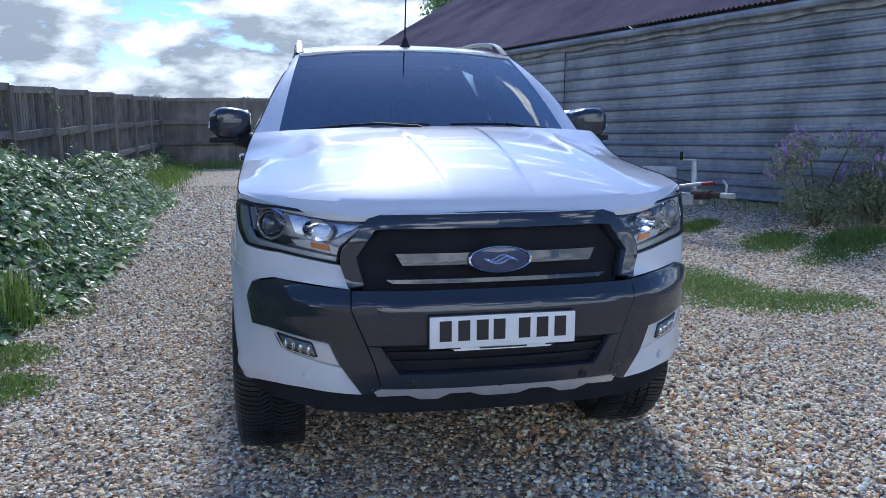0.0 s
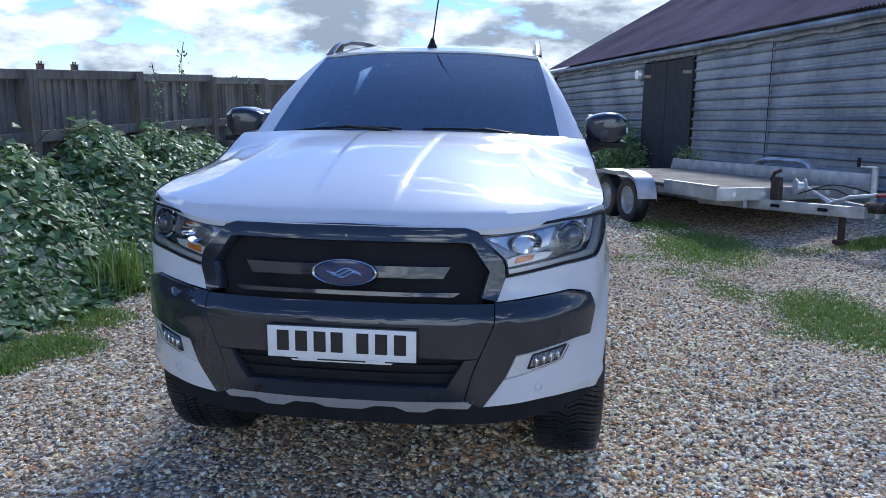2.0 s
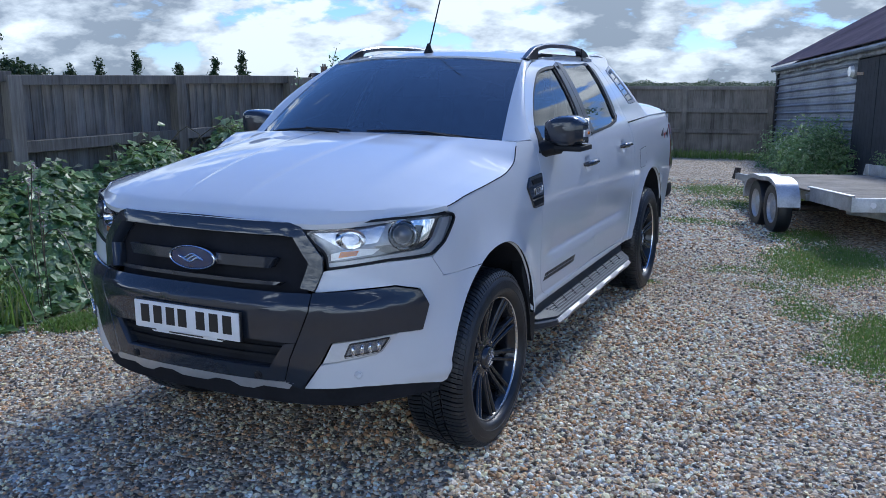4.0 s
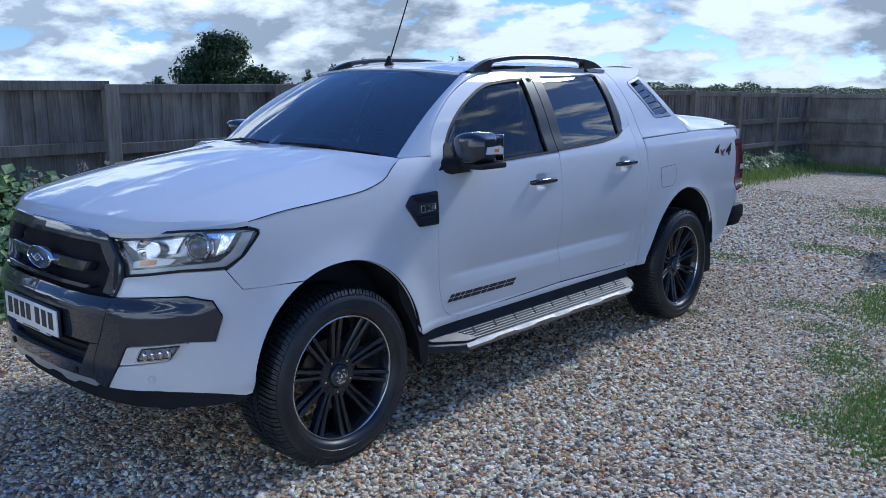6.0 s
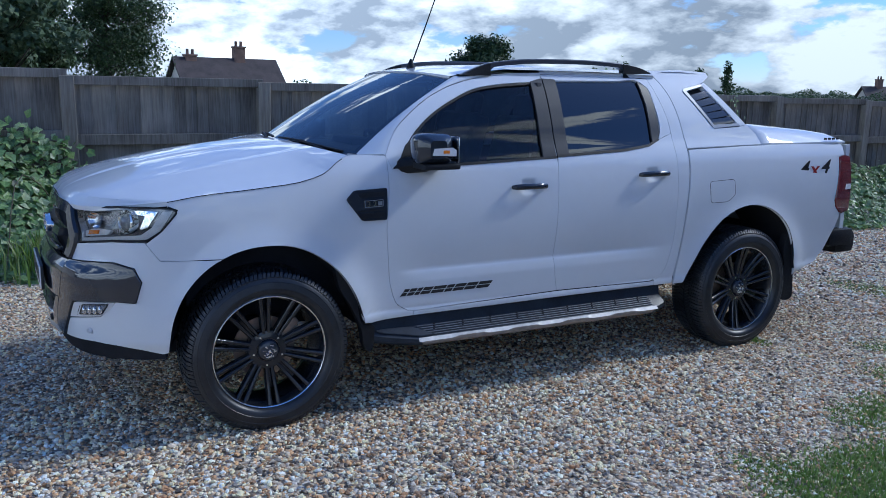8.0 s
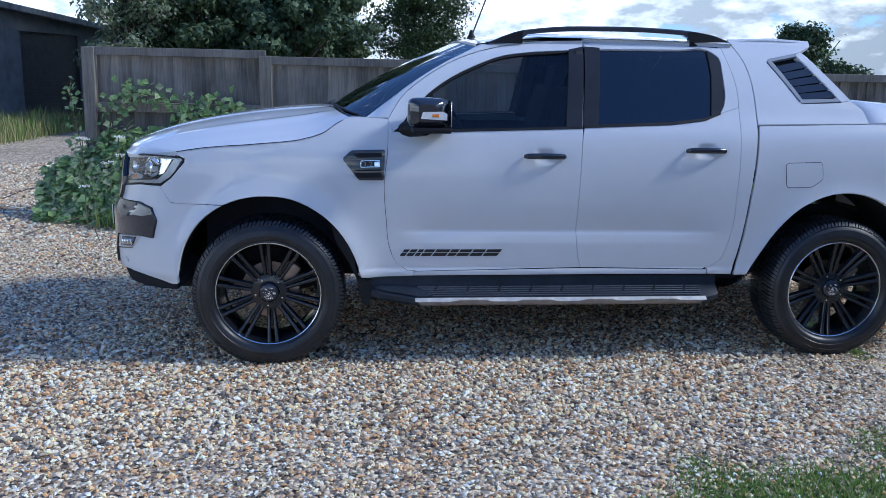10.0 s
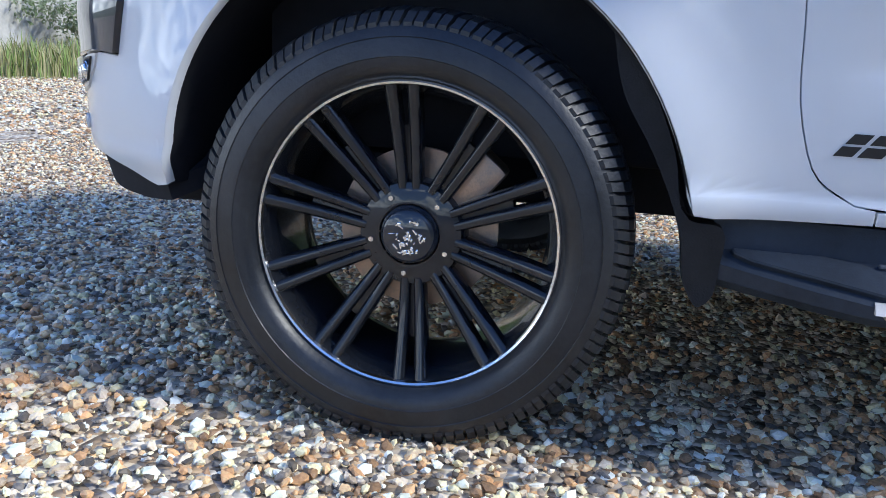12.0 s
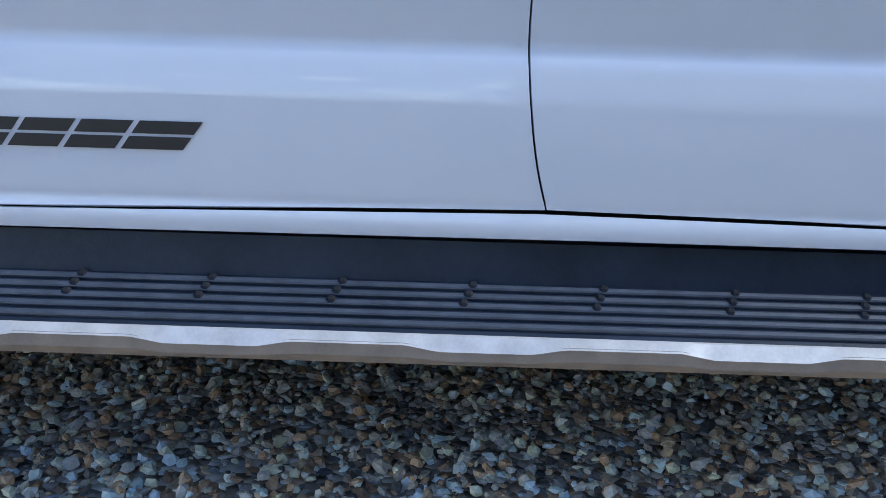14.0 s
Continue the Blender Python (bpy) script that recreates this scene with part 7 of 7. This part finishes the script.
shrub("flowering_shrub", (4.50, 3.66), .50, .98, 3600, (.025, .06), LEAF_PALE, 41, "loose grey-green shrub with small purple flowers beside the shed", flowers=240)
shrub("flowering_shrub", (5.02, 3.45), .55, .90, 5200, (.025, .06), LEAF_PALE, 42, "dense green shrub with purple flowers beside the shed", flowers=200)
shrub("weed_clump", shed_point(4.7, -.45, 0)[:2], .40, .75, 1500, (.03, .06), LEAF, 43, "green weeds growing at the shed wall", "weed")
shrub("weed_clump", shed_point(8.3, -.35, 0)[:2], .30, .60, 800, (.03, .06), LEAF, 44, "green weeds growing beside the shed door", "weed")
shrub("ivy_heap", (2.0, 13.2), 1.15, .85, 5200, (.06, .12), LEAF, 45, "mounded green bramble heap by the shed", "bush")
shrub("ivy_heap", (1.5, 14.8), .9, .7, 3200, (.06, .12), LEAF, 46, "mounded green bramble heap by the shed", "bush")
shrub("grass_heap", (-10.2, -8.1), .9, 1.1, 2600, (.06, .14), LEAF_PALE, 47, "tall seeding weeds beside the garage", "weed")


def tree(name, at, height, crown, n, size, mt, seed, label, conifer=False, trunk=.25, clear=.22, z=None):
    r = np.random.default_rng(seed)
    z0 = float(ground_z(at[0], at[1])) if z is None else z
    ob = thing(name, label, "tree", "trees beyond the fence", at=(at[0], at[1], z0))
    bm = bmesh.new()
    add_tube(bm, [(0, 0, -.2), (r.normal(0, .05), r.normal(0, .05), height * .4), (r.normal(0, .1), r.normal(0, .1), height * .88)], [trunk, trunk * .7, trunk * .15], 10)
    tips = []
    limb = .12 if conifer else .26
    for k in range(64 if not conifer else int(30 + 12 * crown * crown)):
        t = clear + (1 - clear) * r.random()**.9
        a = r.uniform(0, math.tau)
        if conifer:
            reach = crown * (1.02 - t)**.8 * r.uniform(.7, 1.05)
            tip = np.array((reach * math.cos(a), reach * math.sin(a), height * t + reach * .1))
        else:
            prof = math.sin(math.pi * min(1, (t - clear) / (1 - clear) * .85 + .12))**.6
            reach = crown * prof * r.uniform(.45, 1.05)
            tip = np.array((reach * math.cos(a), reach * math.sin(a), height * t))
        tips.append(tip)
        b = np.array((0, 0, height * max(clear * .6, t - .16)))
        add_tube(bm, [tuple(b), tuple((b + tip) / 2 + (0, 0, .1)), tuple(tip)], [trunk * limb, trunk * limb * .55, trunk * .04], 5)
    part("trunk", bm, BARK, ob, "brown trunk and limbs")
    tips = np.array(tips)
    k = r.integers(0, len(tips), n)
    back = r.random(n)[:, None]**(1.2 if conifer else 2.2) * (.92 if conifer else .75)
    C = tips[k] * (1 - back * (1, 1, .12))
    D = r.normal(0, 1, (n, 3))
    D /= np.linalg.norm(D, axis=1, keepdims=True)
    spread = crown * (.20 if conifer else .30)
    P = C + D * spread * r.random((n, 1))**.5 * (1, 1, .75 if not conifer else .55)
    leaf_cloud("crown", P, D + (0, 0, .35), size, mt, ob, "leafy crown", r, .7, cheap=True)
    return ob


for i, (x, y, h, c) in enumerate([(-15.5, -3.4, 8.2, 2.1), (-17.2, -1.9, 9.0, 2.3), (-15.9, -.9, 8.0, 2.0), (-18.5, -.4, 8.6, 2.1), (-19.5, -4.0, 9.5, 2.4), (-19.4, .3, 7.6, 1.7), (-21.5, -2.4, 9.5, 2.6)]):
    tree("conifer", (x, y), h, c, 34000, (.08, .22), LEAF_DARK, 60 + i, "tall dark green conifer behind the fence", True, .2, .04)
tree("willow", (-14.6, -4.4), 5.2, 1.25, 15000, (.06, .13), LEAF_PALE, 71, "pale grey-green broadleaf tree behind the fence", False, .16, .2)
tree("broadleaf_tree", (-29.6, 3.1), 5.1, 2.6, 26000, (.07, .16), LEAF_TREE, 72, "light open broadleaf tree behind the fence", False, .14, .15)
tree("broadleaf_tree", (-29.2, 19.4), 5.6, 2.3, 42000, (.10, .22), LEAF_TREE, 73, "round dark green field tree", False, .2, .02, z=-2.1)
tree("broadleaf_tree", (-27.3, 20.0), 4.2, 2.0, 26000, (.10, .22), LEAF_TREE, 75, "low spreading dark green field tree", False, .15, .02, z=-2.1)
tree("broadleaf_tree", (7.5, 30.5), 7.4, 2.5, 26000, (.10, .22), LEAF, 76, "green broadleaf tree rising behind the shed roof", False, .2, .2)
tree("broadleaf_tree", (-36.1, 20.1), 3.0, .5, 700, (.10, .22), LEAF_DARK, 74, "small dark bushy tree", False, .06, .1, z=-1.0)
for i in range(6):
    t = i / 5
    tree("sapling", (-28.2 + 6.5 * t + .4 * math.sin(5 * i), 23.3 + 3.5 * t), 3.2 + .25 * (i % 3), .85, 2200, (.06, .14), LEAF_TREE, 80 + i, "thin leafy sapling beyond the fence", True, .035, .1, z=-.9)


def tree_line(name, b0, b1, dist, top, seed, label, mt=LEAF_DARK, n=40000, size=(.14, .34)):
    """A far hedge or wood between two bearings, seen as one ragged mass."""
    r = np.random.default_rng(seed)
    b = np.radians(r.uniform(b0, b1, n))
    hh = top * (.55 + .45 * np.abs(np.sin(b * 37) * np.sin(b * 91 + 1)) + .12 * r.random(n))
    z = -3.5 + (hh + 3.5) * r.random(n)**.55
    d = dist + r.uniform(-6, 6, n)
    P = np.stack([d * np.sin(b), d * np.cos(b), z], 1)
    ob = leaf_cloud(name, P, np.tile((0, -.4, .8), (n, 1)), size, mt, None, "", r, .8, cheap=True)
    return tagged(ob, label, "trees", kind="stuff")


tree_line("far_wood", -20, 14, 150, 1.3, 91, "distant dark tree line beyond the fields", LEAF_TREE)
tree_line("far_hedge", -62, -20, 110, 1.8, 92, "distant dark hedgerow and trees", LEAF_TREE, n=50000)
tree_line("far_hedge_low", -80, -55, 90, 1.6, 93, "distant low hedge", LEAF_TREE, n=12000)

# ---- house beyond the fence ----
HBRICK = material("old_brown_brick", (.16, .10, .075), .85, 0, 0, .3, 2, .3, 20)
HTILE = material("brown_roof_tiles", (.060, .046, .042), .8, 0, 0, .3, 1.5, .3, 15)
HRENDER = material("pale_render", (.50, .46, .40), .85, 0, 0, .15, 2)


def house(name, at, yaw, length, depth, eave, ridge, chimneys, label, dormer=True):
    ob = thing(name, label, "house", at=at)
    ob.rotation_euler = (0, 0, yaw)

    def hp(nm, mt, build, lb="", parent=None):
        bm = bmesh.new()
        build(bm)
        return part(nm, bm, mt, parent or ob, lb)
    hp("wall", HRENDER, lambda bm: add_prism(bm, [(0, 0, 0), (0, depth, 0), (0, depth, eave), (0, depth / 2, ridge - .15), (0, 0, eave)], (1, 0, 0), length), "pale rendered wall")
    for s in (0, 1):
        hp("roof_slope", HTILE, lambda bm: add_prism(bm, [(-.3, -.3 if not s else depth + .3, eave - .15), (length + .3, -.3 if not s else depth + .3, eave - .15), (length + .3, depth / 2, ridge), (-.3, depth / 2, ridge)], (0, 0, 1), .14), "brown tiled roof slope")
    for x, h in chimneys:
        c = hp("chimney", HBRICK, lambda bm: (add_box(bm, (x, depth / 2, ridge + h / 2 - .5), (.75, .55, h + 1.0), .02), add_box(bm, (x, depth / 2, ridge + h - .05), (.85, .65, .12), .02)), "brown brick chimney stack")
        for d in (-.18, .18):
            hp("chimney_pot", HBRICK, lambda bm: add_cyl(bm, (x + d, depth / 2, ridge + h), (x + d, depth / 2, ridge + h + .35), .11, .09, 12), "clay chimney pot", c)
    if dormer:
        hp("dormer", HRENDER, lambda bm: add_prism(bm, [(length * .45, .6, eave), (length * .45 + 1.6, .6, eave), (length * .45 + 1.6, .6, eave + 1.1), (length * .45 + .8, .6, eave + 1.8), (length * .45, .6, eave + 1.1)], (0, 1, 0), 2.0), "gabled dormer")
        hp("dormer_window", VOID, lambda bm: add_box(bm, (length * .45 + .8, .58, eave + .65), (.9, .06, .8), .01), "dark dormer window")
    return ob


house("house", (-51.2, 10.8, -3.3), radians(100), 7.0, 6.0, 2.9, 6.2, [(.95, .30), (4.45, .95)], "old house with a brown tiled roof and brick chimneys")
house("house", (-60, 92, -4.0), radians(70), 9, 6, 3.0, 6.2, [(2.0, 1.0), (7.0, 1.0)], "distant house with a brown roof among trees", dormer=False)

# ---- garages across the drive ----
BLOCK = material("grey_painted_blockwork", (.19, .205, .225), .8, 0, 0, .2, 4, .2, 25)
PLASTER = material("pale_stained_plaster", (.46, .45, .41), .85, 0, 0, .25, 2, .1, 20)
SHUTTER = material("dark_grey_roller_shutter", (.072, .078, .088), .5, .2, 0, .2, 8)
GA, GB = np.array((-9.5, -9.0)), np.array((-19.0, -7.0))
GW = (GB - GA) / np.linalg.norm(GB - GA)
GN = np.array((-GW[1], GW[0]))
GN = GN if GN[1] > 0 else -GN                       # towards the drive
garage = thing("garage", "low grey block garage with dark roller shutters", "garage", at=(float(GA[0]), float(GA[1]), .0))


def gp(q, d, z):
    p = GW * q + GN * d
    return (float(p[0]), float(p[1]), z)


def gpart(nm, mt, q0, q1, d0, z0, z1, d1, lb="", z2=None, parent=None):
    bm = bmesh.new()
    z2 = z1 if z2 is None else z2
    add_prism(bm, [gp(q0, d0, z0), gp(q1, d0, z0), gp(q1, d0, z2), gp(q0, d0, z1)], (-GN[0], -GN[1], 0), d0 - d1)
    return part(nm, bm, mt, parent or garage, lb)


def geave(q):
    return 3.15 - .058 * q


for q0, q1, mt, lb in ((1.0, 2.25, PLASTER, "pale stained plaster pier"), (2.25, 2.6, BLOCK, "grey block pier"), (5.45, 7.25, BLOCK, "grey block wall"), (10.1, 12.5, BLOCK, "grey block wall"), (-6.0, 1.0, PLASTER, "pale stained plaster wall")):
    gpart("wall", mt, q0, q1, 0, -.1, geave(q0), -.22, lb, geave(q1))
    if mt is BLOCK:
        for k in range(11):
            for j in range(max(1, int((q1 - q0) / .45))):
                a = q0 + (q1 - q0) * j / max(1, int((q1 - q0) / .45))
                b = q0 + (q1 - q0) * (j + 1) / max(1, int((q1 - q0) / .45))
                z = .1 + k * .222
                if z + .21 < geave(b) - .05:
                    gpart("block", BLOCK, a + .008, b - .008, .012, z, z + .212, 0)
for q0, q1 in ((2.6, 5.3), (7.25, 10.1)):
    gpart("lintel", BLOCK, q0, q1, 0, 2.30, geave(q0), -.22, "grey lintel", geave(q1))
    sh = gpart("roller_shutter", SHUTTER, q0, q1, -.10, -.1, 2.32, -.16, "dark ribbed roller shutter")
    for k in range(27):
        gpart("slat", SHUTTER, q0 + .03, q1 - .03, -.075, .02 + k * .085, .02 + k * .085 + .068, -.10, parent=sh)
gpart("jamb", VOID, 5.3, 5.45, .03, -.1, geave(5.3) - .1, -.2, "black door jamb", geave(5.45) - .1)
bm = bmesh.new()
add_prism(bm, [gp(-6.2, .25, geave(-6.2)), gp(12.7, .25, geave(12.7)), gp(12.7, -6.5, geave(12.7) + .5), gp(-6.2, -6.5, geave(-6.2) + .5)], (0, 0, 1), .14)
part("roof", bm, FLASHING, garage, "flat grey roof with a pale edge")
gpart("back_wall", BLOCK, -6.0, 12.5, -6.0, -.1, 2.6, -6.2, "grey back wall", 2.4)
